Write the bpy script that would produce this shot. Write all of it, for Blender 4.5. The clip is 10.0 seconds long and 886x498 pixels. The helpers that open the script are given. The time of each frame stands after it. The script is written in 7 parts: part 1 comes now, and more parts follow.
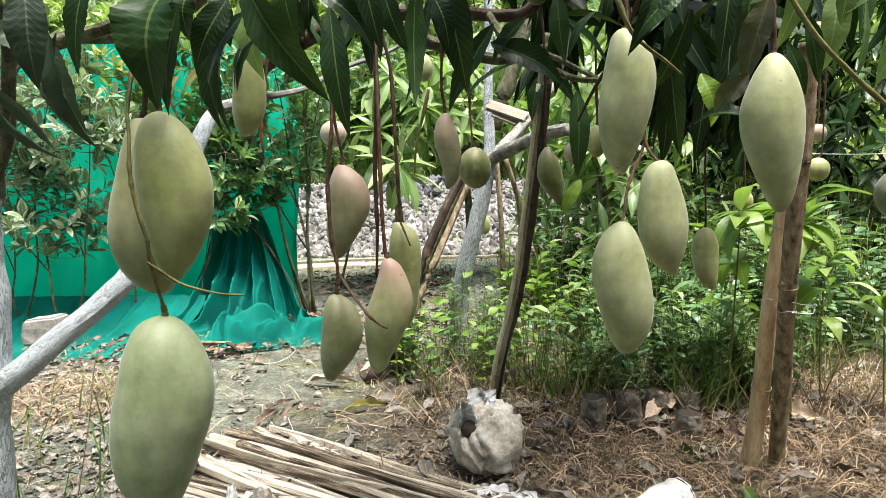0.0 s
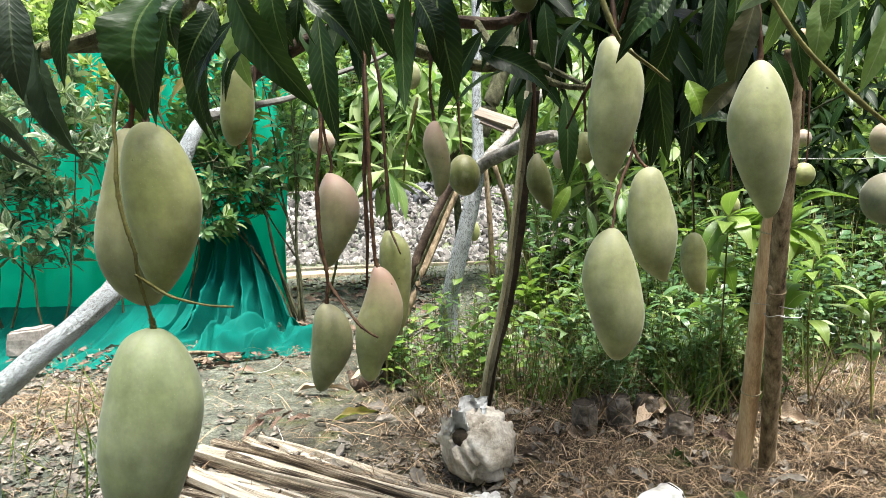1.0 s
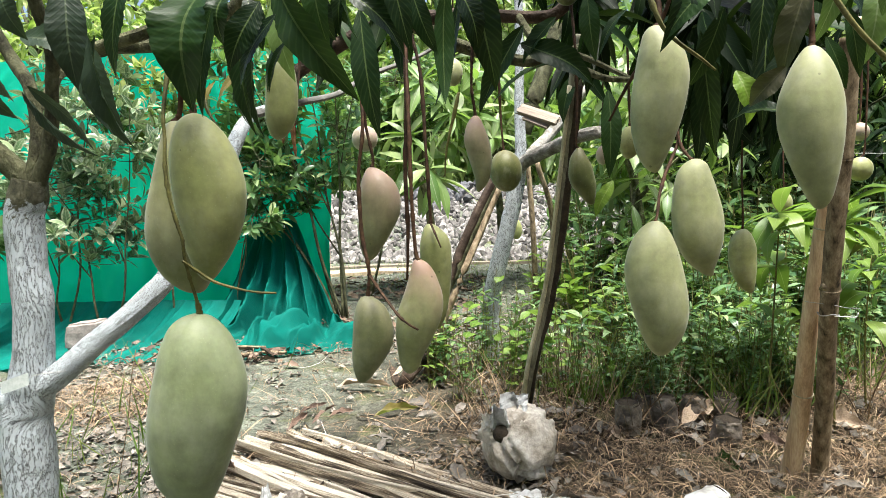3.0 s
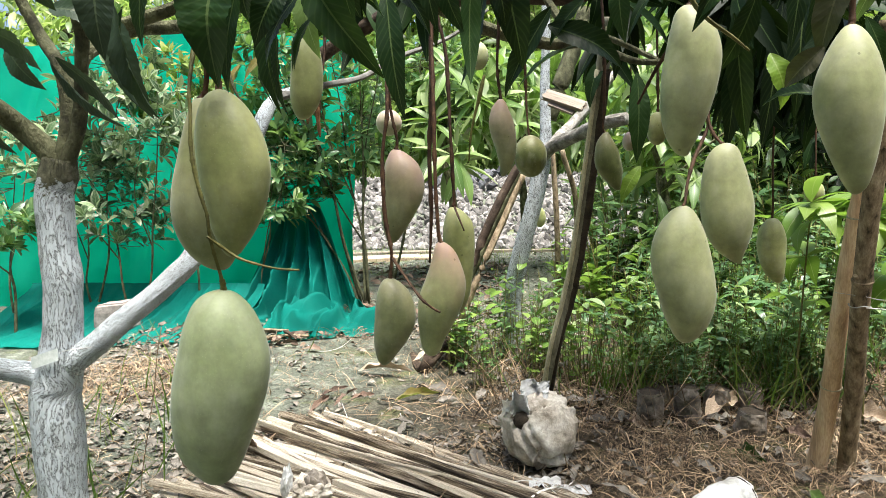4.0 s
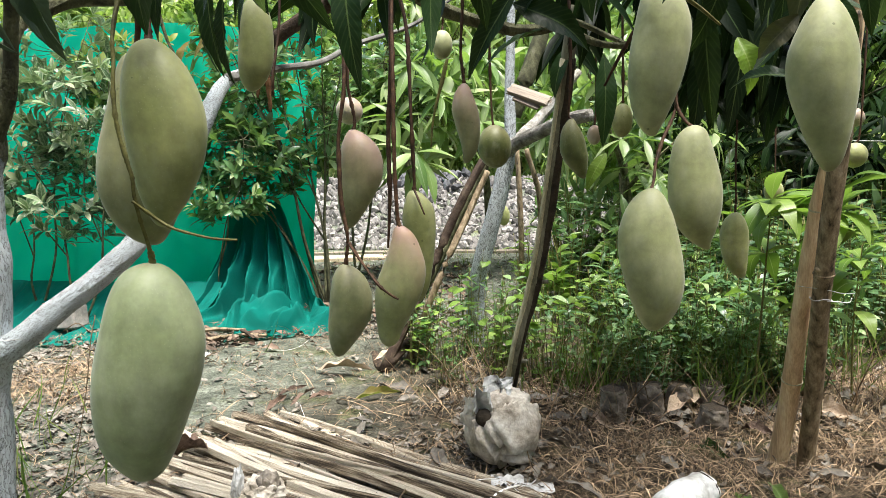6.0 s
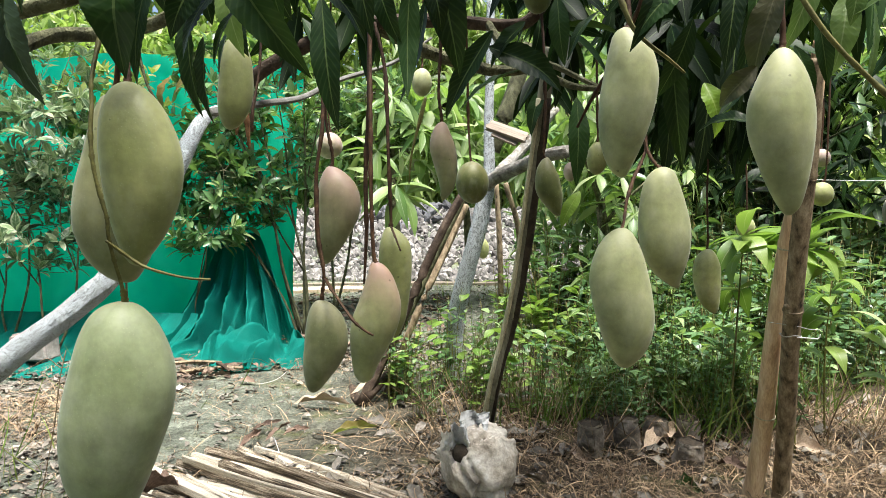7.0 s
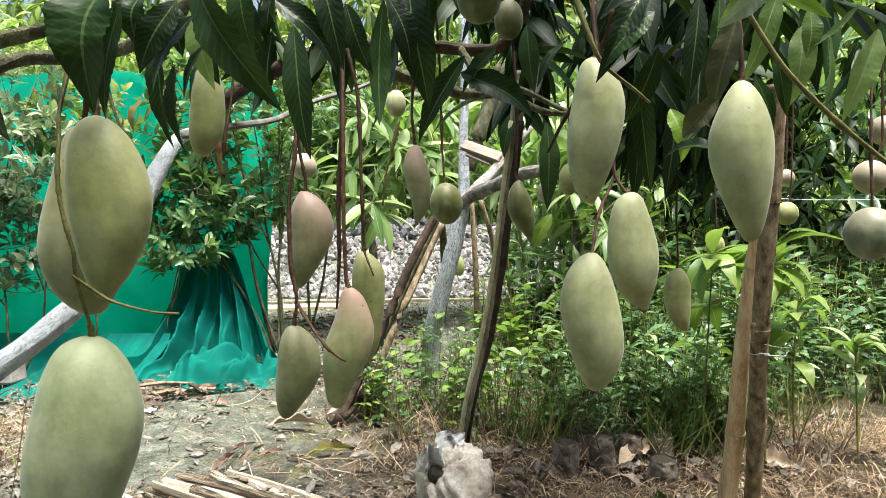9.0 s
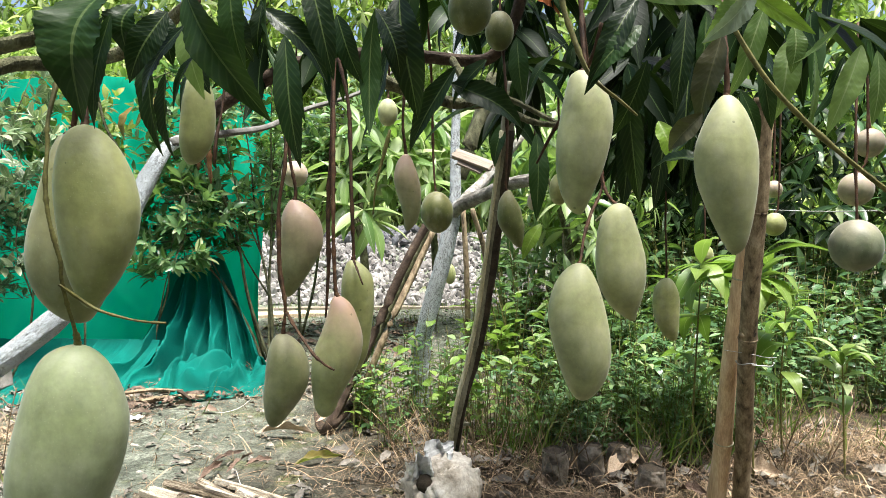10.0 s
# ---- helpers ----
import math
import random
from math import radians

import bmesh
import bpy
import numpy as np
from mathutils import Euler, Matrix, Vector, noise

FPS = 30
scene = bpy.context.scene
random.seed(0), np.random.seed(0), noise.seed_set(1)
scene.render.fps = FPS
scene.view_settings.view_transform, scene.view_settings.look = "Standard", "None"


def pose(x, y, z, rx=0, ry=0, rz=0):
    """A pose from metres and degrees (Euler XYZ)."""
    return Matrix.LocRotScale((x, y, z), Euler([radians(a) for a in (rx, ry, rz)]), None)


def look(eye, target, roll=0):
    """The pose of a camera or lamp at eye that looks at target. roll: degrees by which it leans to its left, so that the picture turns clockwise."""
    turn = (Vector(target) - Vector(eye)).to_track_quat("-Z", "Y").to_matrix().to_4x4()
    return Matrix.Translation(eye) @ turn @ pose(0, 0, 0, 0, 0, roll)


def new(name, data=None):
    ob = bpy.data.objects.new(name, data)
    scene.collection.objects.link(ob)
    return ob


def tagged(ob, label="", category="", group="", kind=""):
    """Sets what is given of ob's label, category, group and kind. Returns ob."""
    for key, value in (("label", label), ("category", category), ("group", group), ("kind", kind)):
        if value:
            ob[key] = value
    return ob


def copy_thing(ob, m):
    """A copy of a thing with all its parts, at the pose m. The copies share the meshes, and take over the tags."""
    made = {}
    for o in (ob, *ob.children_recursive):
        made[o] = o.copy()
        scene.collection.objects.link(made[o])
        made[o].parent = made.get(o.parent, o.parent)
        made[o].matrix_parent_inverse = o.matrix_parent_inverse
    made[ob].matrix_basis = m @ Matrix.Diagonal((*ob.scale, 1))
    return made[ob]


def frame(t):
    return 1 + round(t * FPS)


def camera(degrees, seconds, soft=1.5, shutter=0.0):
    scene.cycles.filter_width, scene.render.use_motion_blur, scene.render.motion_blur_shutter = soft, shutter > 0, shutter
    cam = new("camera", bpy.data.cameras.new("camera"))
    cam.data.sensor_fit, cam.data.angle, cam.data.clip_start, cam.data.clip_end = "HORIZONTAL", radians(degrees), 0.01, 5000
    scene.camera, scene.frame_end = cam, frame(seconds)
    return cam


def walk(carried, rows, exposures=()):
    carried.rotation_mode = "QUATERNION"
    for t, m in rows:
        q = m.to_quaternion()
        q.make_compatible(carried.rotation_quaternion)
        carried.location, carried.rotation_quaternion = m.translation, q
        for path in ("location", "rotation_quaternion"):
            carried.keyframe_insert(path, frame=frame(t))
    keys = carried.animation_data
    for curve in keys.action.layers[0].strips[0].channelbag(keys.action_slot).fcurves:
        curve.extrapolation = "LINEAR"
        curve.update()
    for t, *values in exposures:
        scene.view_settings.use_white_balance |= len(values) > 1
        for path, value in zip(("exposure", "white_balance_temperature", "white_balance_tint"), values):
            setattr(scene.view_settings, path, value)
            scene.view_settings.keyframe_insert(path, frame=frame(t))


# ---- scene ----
# ---- camera ----
cam = camera(69.5, 10.0, soft=0.45)
PATH = [
    (0, (0.056, -0.089, 0.952), (0.018, 1.901, 0.762), -1.1),
    (0.5, (0.053, -0.09, 0.955), (0.036, 1.903, 0.787), -1.1),
    (1, (0.054, -0.086, 0.955), (0.05, 1.906, 0.784), -1.5),
    (1.5, (0.057, -0.089, 0.954), (0.033, 1.903, 0.783), -1.5),
    (2, (0.074, -0.096, 0.955), (-0.004, 1.897, 0.801), -1.8),
    (2.2, (0.06, -0.088, 0.957), (-0.029, 1.903, 0.792), -2.2),
    (3.3, (0.057, -0.089, 0.939), (-0.12, 1.896, 0.769), -1.3),
    (3.5, (0.056, -0.09, 0.94), (-0.15, 1.89, 0.748), -1.3),
    (4, (0.056, -0.083, 0.932), (-0.151, 1.896, 0.729), -1.0),
    (4.5, (0.054, -0.045, 0.901), (-0.086, 1.926, 0.592), 0.1),
    (5, (0.056, -0.024, 0.889), (-0.095, 1.939, 0.537), -0.8),
    (5.5, (0.057, -0.026, 0.89), (-0.08, 1.949, 0.608), -0.4),
    (5.7, (0.057, -0.026, 0.891), (-0.065, 1.956, 0.656), -0.4),
    (6.8, (0.071, -0.034, 0.897), (0.027, 1.961, 0.766), 0.2),
    (7, (0.07, -0.039, 0.903), (0.033, 1.958, 0.806), 0.2),
    (7.5, (0.07, -0.045, 0.909), (0.03, 1.953, 0.83), 0.5),
    (8, (0.069, -0.048, 0.911), (0.047, 1.951, 0.834), 0.3),
    (8.5, (0.073, -0.046, 0.915), (0.067, 1.953, 0.847), 0.1),
    (9, (0.078, -0.047, 0.921), (0.113, 1.952, 0.871), -0.0),
    (9.5, (0.083, -0.047, 0.919), (0.122, 1.952, 0.863), 0.5),
    (10, (0.083, -0.052, 0.925), (0.143, 1.947, 0.898), 0.4),
]
EXPOSURE = 1.34
walk(cam, [(t, look(eye, target, roll)) for t, eye, target, roll in PATH], [(0.0, EXPOSURE), (4.5, EXPOSURE - .02), (5.1, EXPOSURE - 0.18), (5.7, EXPOSURE - 0.2), (7.2, EXPOSURE - .06), (10.0, EXPOSURE + 0.02)])

# ---- light ----
world = bpy.data.worlds.new("world")
scene.world = world
world.use_nodes = True
wn = world.node_tree
sky = wn.nodes.new("ShaderNodeTexSky")
sky.sky_type = "NISHITA"
sky.sun_disc = False
sky.sun_elevation = radians(75)
sky.sun_rotation = radians(146)
sky.air_density, sky.dust_density, sky.ozone_density = 1.0, 4.0, 1.0
wn.links.new(sky.outputs[0], wn.nodes["Background"].inputs[0])
wn.nodes["Background"].inputs[1].default_value = 0.10
sun_data = bpy.data.lights.new("sun", "SUN")
sun_data.energy, sun_data.angle, sun_data.color = 5.0, radians(28), (1.0, 0.985, 0.93)
sun = new("sun", sun_data)
sun.matrix_world = look((0.5, -0.75, 3.4), (0, 0, 0))
scene.view_settings.exposure = EXPOSURE


# ---- materials ----
def nodes_of(name):
    m = bpy.data.materials.new(name)
    m.use_nodes = True
    nt = m.node_tree
    return m, nt, nt.nodes["Principled BSDF"]


def add(nt, kind, **values):
    n = nt.nodes.new(kind)
    for k, v in values.items():
        n.inputs[k.replace("_", " ")].default_value = v
    return n


def coords(nt, which="Object", scale=(1, 1, 1)):
    tc = nt.nodes.new("ShaderNodeTexCoord")
    mp = nt.nodes.new("ShaderNodeMapping")
    mp.inputs["Scale"].default_value = scale
    nt.links.new(tc.outputs[which], mp.inputs["Vector"])
    return mp.outputs[0]


def noise_of(nt, vec, scale, detail=4, rough=0.6):
    n = add(nt, "ShaderNodeTexNoise", Scale=scale, Detail=detail, Roughness=rough)
    nt.links.new(vec, n.inputs["Vector"])
    return n.outputs[0]


def ramp(nt, fac, stops):
    r = nt.nodes.new("ShaderNodeValToRGB")
    e = r.color_ramp.elements
    while len(e) < len(stops):
        e.new(0.5)
    for el, (p, c) in zip(e, stops):
        el.position, el.color = p, (*c, 1)
    nt.links.new(fac, r.inputs[0])
    return r.outputs[0]


def mixed(nt, fac, a, b, mode="MIX"):
    m = nt.nodes.new("ShaderNodeMix")
    m.data_type, m.blend_type = "RGBA", mode
    for sock, v in ((m.inputs[0], fac), (m.inputs[6], a), (m.inputs[7], b)):
        if isinstance(v, (int, float)):
            sock.default_value = v
        elif isinstance(v, tuple):
            sock.default_value = (*v, 1)
        else:
            nt.links.new(v, sock)
    return m.outputs[2]


def sums(nt, op, a, b=0.0, c=0.0):
    m = nt.nodes.new("ShaderNodeMath")
    m.operation = op
    for i, v in enumerate((a, b, c)):
        if isinstance(v, (int, float)):
            m.inputs[i].default_value = v
        else:
            nt.links.new(v, m.inputs[i])
    return m.outputs[0]


def bumped(nt, p, height, strength, dist=0.01):
    b = nt.nodes.new("ShaderNodeBump")
    b.inputs["Strength"].default_value, b.inputs["Distance"].default_value = strength, dist
    nt.links.new(height, b.inputs["Height"])
    nt.links.new(b.outputs[0], p.inputs["Normal"])


def rough_stuff(name, stops, scale=8, stretch=(1, 1, 1), rough=0.85, bump=0.4, dist=0.01, fine=6.0, which="Object", vary=0.25, island=False, spec=0.3):
    """A dull natural surface: a coarse colour noise, a fine grain over it, and a change from piece to piece."""
    m, nt, p = nodes_of(name)
    v = coords(nt, which, stretch)
    a = noise_of(nt, v, scale, 5)
    b = noise_of(nt, v, scale * fine, 3)
    col = ramp(nt, a, stops)
    col = mixed(nt, 0.35, col, ramp(nt, b, [(0.3, (0.25, 0.25, 0.25)), (0.7, (0.95, 0.95, 0.95))]), "OVERLAY")
    if vary:
        if island:
            rnd = nt.nodes.new("ShaderNodeNewGeometry").outputs["Random Per Island"]
        else:
            rnd = nt.nodes.new("ShaderNodeObjectInfo").outputs["Random"]
        k = sums(nt, "MULTIPLY_ADD", rnd, 2 * vary, 1 - vary)
        hsv = nt.nodes.new("ShaderNodeHueSaturation")
        nt.links.new(k, hsv.inputs["Value"])
        nt.links.new(col, hsv.inputs["Color"])
        col = hsv.outputs[0]
    nt.links.new(col, p.inputs["Base Color"])
    p.inputs["Roughness"].default_value = rough
    p.inputs["Specular IOR Level"].default_value = spec
    h = sums(nt, "MULTIPLY_ADD", b, 0.5, a)
    bumped(nt, p, h, bump, dist)
    return m


def leaf_stuff(name, stops, rib, rough=0.4, through_light=0.3, veins=16, vein_gain=0.3, island=True, spec=0.5, glow=(0.25, 0.42, 0.04), edge=None):
    """A leaf: midrib and side veins by its own coordinates, blotches, a gloss, and light that passes through."""
    m, nt, p = nodes_of(name)
    uv = coords(nt, "UV")
    sep = nt.nodes.new("ShaderNodeSeparateXYZ")
    nt.links.new(uv, sep.inputs[0])
    off = sums(nt, "ABSOLUTE", sums(nt, "SUBTRACT", sep.outputs[1], 0.5))
    if island:
        rnd = nt.nodes.new("ShaderNodeNewGeometry").outputs["Random Per Island"]
    else:
        rnd = nt.nodes.new("ShaderNodeObjectInfo").outputs["Random"]
    base = ramp(nt, rnd, stops)
    blot = noise_of(nt, coords(nt, "Object", (1, .25, .25)), 9, 3)
    base = mixed(nt, 0.5, base, ramp(nt, blot, [(0.3, (0.3, 0.3, 0.3)), (0.72, (0.75, 0.75, 0.7))]), "OVERLAY")
    wave = sums(nt, "SINE", sums(nt, "MULTIPLY", sums(nt, "SUBTRACT", sep.outputs[0], sums(nt, "MULTIPLY", off, 0.35)), veins * 6.283))
    line = sums(nt, "MULTIPLY", sums(nt, "POWER", sums(nt, "MULTIPLY_ADD", wave, 0.5, 0.5), 6.0), vein_gain)
    base = mixed(nt, line, base, rib)
    mid = sums(nt, "LESS_THAN", off, 0.026)
    base = mixed(nt, sums(nt, "MULTIPLY", mid, 0.8), base, rib)
    if edge:
        rag = sums(nt, "ADD", off, sums(nt, "MULTIPLY_ADD", noise_of(nt, coords(nt, "Object"), 55, 3), .5, -.25))
        base = mixed(nt, sums(nt, "MULTIPLY", sums(nt, "GREATER_THAN", rag, 0.33), .6), base, edge)
    nt.links.new(base, p.inputs["Base Color"])
    p.inputs["Roughness"].default_value = rough
    p.inputs["Specular IOR Level"].default_value = spec
    bumped(nt, p, sums(nt, "MULTIPLY_ADD", sums(nt, "POWER", sums(nt, "MULTIPLY_ADD", wave, 0.5, 0.5), 5.0), -0.35, sums(nt, "MULTIPLY", blot, 0.5)), 0.22, 0.0015)
    tr = nt.nodes.new("ShaderNodeBsdfTranslucent")
    nt.links.new(mixed(nt, 0.55, base, glow), tr.inputs[0])
    mx = nt.nodes.new("ShaderNodeMixShader")
    mx.inputs[0].default_value = through_light
    nt.links.new(p.outputs[0], mx.inputs[1])
    nt.links.new(tr.outputs[0], mx.inputs[2])
    nt.links.new(mx.outputs[0], nt.nodes["Material Output"].inputs[0])
    return m


def mango_skin(name, body, blush, where, amount, dark=(0.10, 0.15, 0.03)):
    """Fruit skin: a waxy green with a bloom, lenticels, smears of sap and a blush towards one side and the shoulder."""
    m, nt, p = nodes_of(name)
    v = coords(nt, "Object")
    big = noise_of(nt, v, 14, 4, 0.55)
    fine = noise_of(nt, v, 160, 2)
    col = ramp(nt, big, [(0.34, dark), (0.5, body), (0.66, tuple(min(1, c * 1.25) for c in body))])
    col = mixed(nt, 0.6, col, ramp(nt, noise_of(nt, v, 42, 5, 0.65), [(0.3, (0.34, 0.34, 0.34)), (0.7, (0.65, 0.65, 0.62))]), "OVERLAY")
    wax = ramp(nt, noise_of(nt, coords(nt, "Object", (1, 1, .6)), 21, 6, 0.65), [(0.48, (0, 0, 0)), (0.68, (0.42, 0.42, 0.42))])
    col = mixed(nt, wax, col, (0.40, 0.42, 0.31))
    col = mixed(nt, 0.5, col, ramp(nt, noise_of(nt, coords(nt, "Object", (1, 1, .45)), 30, 6, 0.7), [(0.35, (0.38, 0.40, 0.38)), (0.65, (0.6, 0.59, 0.58))]), "OVERLAY")
    sep = nt.nodes.new("ShaderNodeSeparateXYZ")
    nt.links.new(v, sep.inputs[0])
    side = sums(nt, "ADD", sums(nt, "MULTIPLY", sep.outputs[0], where[0]), sums(nt, "MULTIPLY", sep.outputs[2], where[1]))
    side = sums(nt, "ADD", sums(nt, "ADD", side, where[2]), sums(nt, "MULTIPLY_ADD", big, 1.5, -0.75))
    clamp = sums(nt, "MINIMUM", sums(nt, "MAXIMUM", side, 0.0), 1.0)
    col = mixed(nt, sums(nt, "MULTIPLY", clamp, amount), col, blush)
    vor = add(nt, "ShaderNodeTexVoronoi", Scale=240)
    nt.links.new(v, vor.inputs["Vector"])
    dots = sums(nt, "LESS_THAN", vor.outputs["Distance"], 0.12)
    col = mixed(nt, sums(nt, "MULTIPLY", dots, 0.22), col, (0.55, 0.6, 0.38))
    spots = add(nt, "ShaderNodeTexVoronoi", Scale=26)
    nt.links.new(v, spots.inputs["Vector"])
    dark_spot = sums(nt, "LESS_THAN", spots.outputs["Distance"], 0.055)
    col = mixed(nt, sums(nt, "MULTIPLY", dark_spot, 0.55), col, (0.07, 0.08, 0.03))
    nt.links.new(col, p.inputs["Base Color"])
    r = sums(nt, "MULTIPLY_ADD", big, 0.25, 0.36)
    nt.links.new(r, p.inputs["Roughness"])
    p.inputs["Specular IOR Level"].default_value = 0.4
    p.inputs["Subsurface Weight"].default_value = 0.3
    p.inputs["Subsurface Radius"].default_value = (0.016, 0.018, 0.007)
    p.inputs["Sheen Weight"].default_value = 0.22
    p.inputs["Sheen Roughness"].default_value = 0.35
    p.inputs["Sheen Tint"].default_value = (0.86, 0.9, 0.88, 1)
    bumped(nt, p, sums(nt, "MULTIPLY_ADD", big, 2.0, fine), 0.12, 0.002)
    return m


def whitewash(name, at=(.18, .27, .39, .61), gain=0.84, line=None, along=10):
    """Lime wash on bark: white, cracked along the grain down to grey bark."""
    m, nt, p = nodes_of(name)
    v = coords(nt, "UV", (12, along, 1))
    v2 = coords(nt, "Object", (1, 1, 1))
    crack = noise_of(nt, v, 2.6, 5, 0.7)
    patch = noise_of(nt, v2, 22, 5, 0.7)
    fine = noise_of(nt, coords(nt, "UV", (12, 30, 1)), 7, 4, 0.7)
    gap = sums(nt, "MULTIPLY", sums(nt, "ABSOLUTE", sums(nt, "SUBTRACT", crack, 0.5)), 18.0)
    k = sums(nt, "ADD", sums(nt, "MINIMUM", gap, 0.42), sums(nt, "MULTIPLY_ADD", patch, 0.30, sums(nt, "MULTIPLY", fine, 0.20)))
    k = sums(nt, "SUBTRACT", k, 0.06)
    col = ramp(nt, k, [(at[0], (0.085, 0.087, 0.078)), (at[1], (0.27 * gain, 0.28 * gain, 0.265 * gain)), (at[2], (0.50 * gain, 0.53 * gain, 0.54 * gain)), (at[3], (0.69 * gain, 0.75 * gain, 0.78 * gain))])
    if line is not None:
        sep = nt.nodes.new("ShaderNodeSeparateXYZ")
        nt.links.new(v2, sep.inputs[0])
        over = sums(nt, "ADD", sums(nt, "SUBTRACT", sep.outputs[2], line), sums(nt, "MULTIPLY_ADD", patch, 0.22, -0.11))
        bare = sums(nt, "MINIMUM", sums(nt, "MAXIMUM", sums(nt, "MULTIPLY", over, 90.0), 0.0), 1.0)
        col = mixed(nt, bare, col, ramp(nt, noise_of(nt, v2, 60, 5, .7), [(0.3, (0.03, 0.029, 0.016)), (0.5, (0.085, 0.083, 0.043)), (0.75, (0.2, 0.19, 0.13))]))
    nt.links.new(col, p.inputs["Base Color"])
    p.inputs["Roughness"].default_value = 0.9
    bumped(nt, p, k, 1.0, 0.010)
    return m


def shade_net(name, stops=((0.3, (0.0, 0.33, 0.22)), (0.55, (0.001, 0.52, 0.36)), (0.72, (0.008, 0.66, 0.48))), lit=0.58, glow=(0.0, 0.88, 0.62, 1)):
    """Green woven shade cloth, a little see-through to light."""
    m, nt, p = nodes_of(name)
    v = coords(nt, "UV", (900, 900, 1))
    wv = add(nt, "ShaderNodeTexChecker", Scale=1.0)
    nt.links.new(v, wv.inputs["Vector"])
    big = noise_of(nt, coords(nt, "Object"), 2.2, 5)
    col = ramp(nt, big, stops)
    dust = noise_of(nt, coords(nt, "Object", (1, 1, 3)), 6, 6, 0.7)
    col = mixed(nt, ramp(nt, dust, [(0.55, (0, 0, 0)), (0.8, (0.10, 0.10, 0.10))]), col, (0.12, 0.34, 0.27))
    nt.links.new(col, p.inputs["Base Color"])
    p.inputs["Roughness"].default_value = 0.6
    p.inputs["Specular IOR Level"].default_value = 0.15
    bumped(nt, p, sums(nt, "MULTIPLY_ADD", noise_of(nt, coords(nt, "Object"), 9, 5, .6), 6.0, wv.outputs[1]), 0.5, 0.004)
    tr = nt.nodes.new("ShaderNodeBsdfTranslucent")
    tr.inputs[0].default_value = glow
    mx = nt.nodes.new("ShaderNodeMixShader")
    mx.inputs[0].default_value = lit
    nt.links.new(p.outputs[0], mx.inputs[1])
    nt.links.new(tr.outputs[0], mx.inputs[2])
    nt.links.new(mx.outputs[0], nt.nodes["Material Output"].inputs[0])
    return m


def earth(name):
    """Trodden grey clay, browner and littered to one side, with moss and crumbs."""
    m, nt, p = nodes_of(name)
    v = coords(nt, "Object")
    big = noise_of(nt, v, 0.9, 5)
    mid = noise_of(nt, v, 7, 6, 0.7)
    fine = noise_of(nt, v, 75, 6, 0.8)
    far = noise_of(nt, v, 0.22, 3)
    clay = ramp(nt, mid, [(0.3, (0.06, 0.066, 0.05)), (0.52, (0.15, 0.163, 0.128)), (0.7, (0.28, 0.30, 0.24))])
    # Brown litter, darkened further to put shade between the straws into it.
    litter = ramp(nt, mid, [(0.3, (0.013, 0.010, 0.007)), (0.5, (0.05, 0.037, 0.024)), (0.72, (0.13, 0.10, 0.065))])
    sep = nt.nodes.new("ShaderNodeSeparateXYZ")
    nt.links.new(v, sep.inputs[0])
    path = sums(nt, "MULTIPLY_ADD", sep.outputs[0], -0.8, 0.25)
    path = sums(nt, "ADD", path, sums(nt, "MULTIPLY_ADD", big, 1.6, -0.8))
    path = sums(nt, "ADD", path, sums(nt, "MULTIPLY_ADD", far, 1.2, -0.6))
    # Shifts to pale clay beyond y 3.2: sunlight there is put in the colour.
    path = sums(nt, "ADD", path, sums(nt, "MAXIMUM", sums(nt, "MULTIPLY_ADD", sep.outputs[1], 0.5, -1.6), 0.0))
    path = sums(nt, "MINIMUM", sums(nt, "MAXIMUM", path, 0.0), 1.0)
    col = mixed(nt, path, litter, clay)
    moss = ramp(nt, noise_of(nt, v, 3.4, 6, .7), [(0.53, (0, 0, 0)), (0.68, (0.7, 0.7, 0.7))])
    col = mixed(nt, moss, col, (0.13, 0.145, 0.045))
    col = mixed(nt, 0.8, col, ramp(nt, fine, [(0.36, (0.12, 0.12, 0.12)), (0.64, (0.9, 0.9, 0.9))]), "OVERLAY")
    nt.links.new(col, p.inputs["Base Color"])
    p.inputs["Roughness"].default_value = 0.95
    p.inputs["Specular IOR Level"].default_value = 0.2
    bumped(nt, p, sums(nt, "MULTIPLY_ADD", fine, 0.5, mid), 1.0, 0.03)
    return m


M_EARTH = earth("earth")
M_WASH = whitewash("whitewashed bark")
M_WASHTOP = whitewash("whitewashed bark, bare above the paint line", line=0.934)
M_WASHL = whitewash("weathered whitewashed bark", (.27, .35, .45, .62), .9, None, 34)
M_WASH2 = whitewash("worn whitewashed bark", (.43, .50, .57, .70), .9)
M_BARK = rough_stuff("brown bark", [(0.3, (0.03, 0.029, 0.016)), (0.48, (0.08, 0.08, 0.04)), (0.62, (0.14, 0.14, 0.075)), (0.8, (0.24, 0.23, 0.17))], 30, (1, 1, 0.6), 0.85, 1.0, 0.012)
M_BARK2 = rough_stuff("pinkish brown bark", [(0.3, (0.03, 0.019, 0.012)), (0.55, (0.075, 0.05, 0.034)), (0.8, (0.16, 0.12, 0.085))], 26, (1, 1, 1), 0.8, 0.8, 0.008)
M_GREYBARK = rough_stuff("grey flaking bark", [(0.3, (0.06, 0.055, 0.045)), (0.45, (0.19, 0.175, 0.15)), (0.6, (0.33, 0.315, 0.285)), (0.8, (0.55, 0.55, 0.53))], 22, (1, 1, 1), 0.9, 1.0, 0.012)
M_TWIG = rough_stuff("red brown twig", [(0.3, (0.03, 0.015, 0.008)), (0.6, (0.085, 0.042, 0.021)), (0.8, (0.17, 0.11, 0.058))], 60, (1, 1, 1), 0.7, 0.3, 0.002)
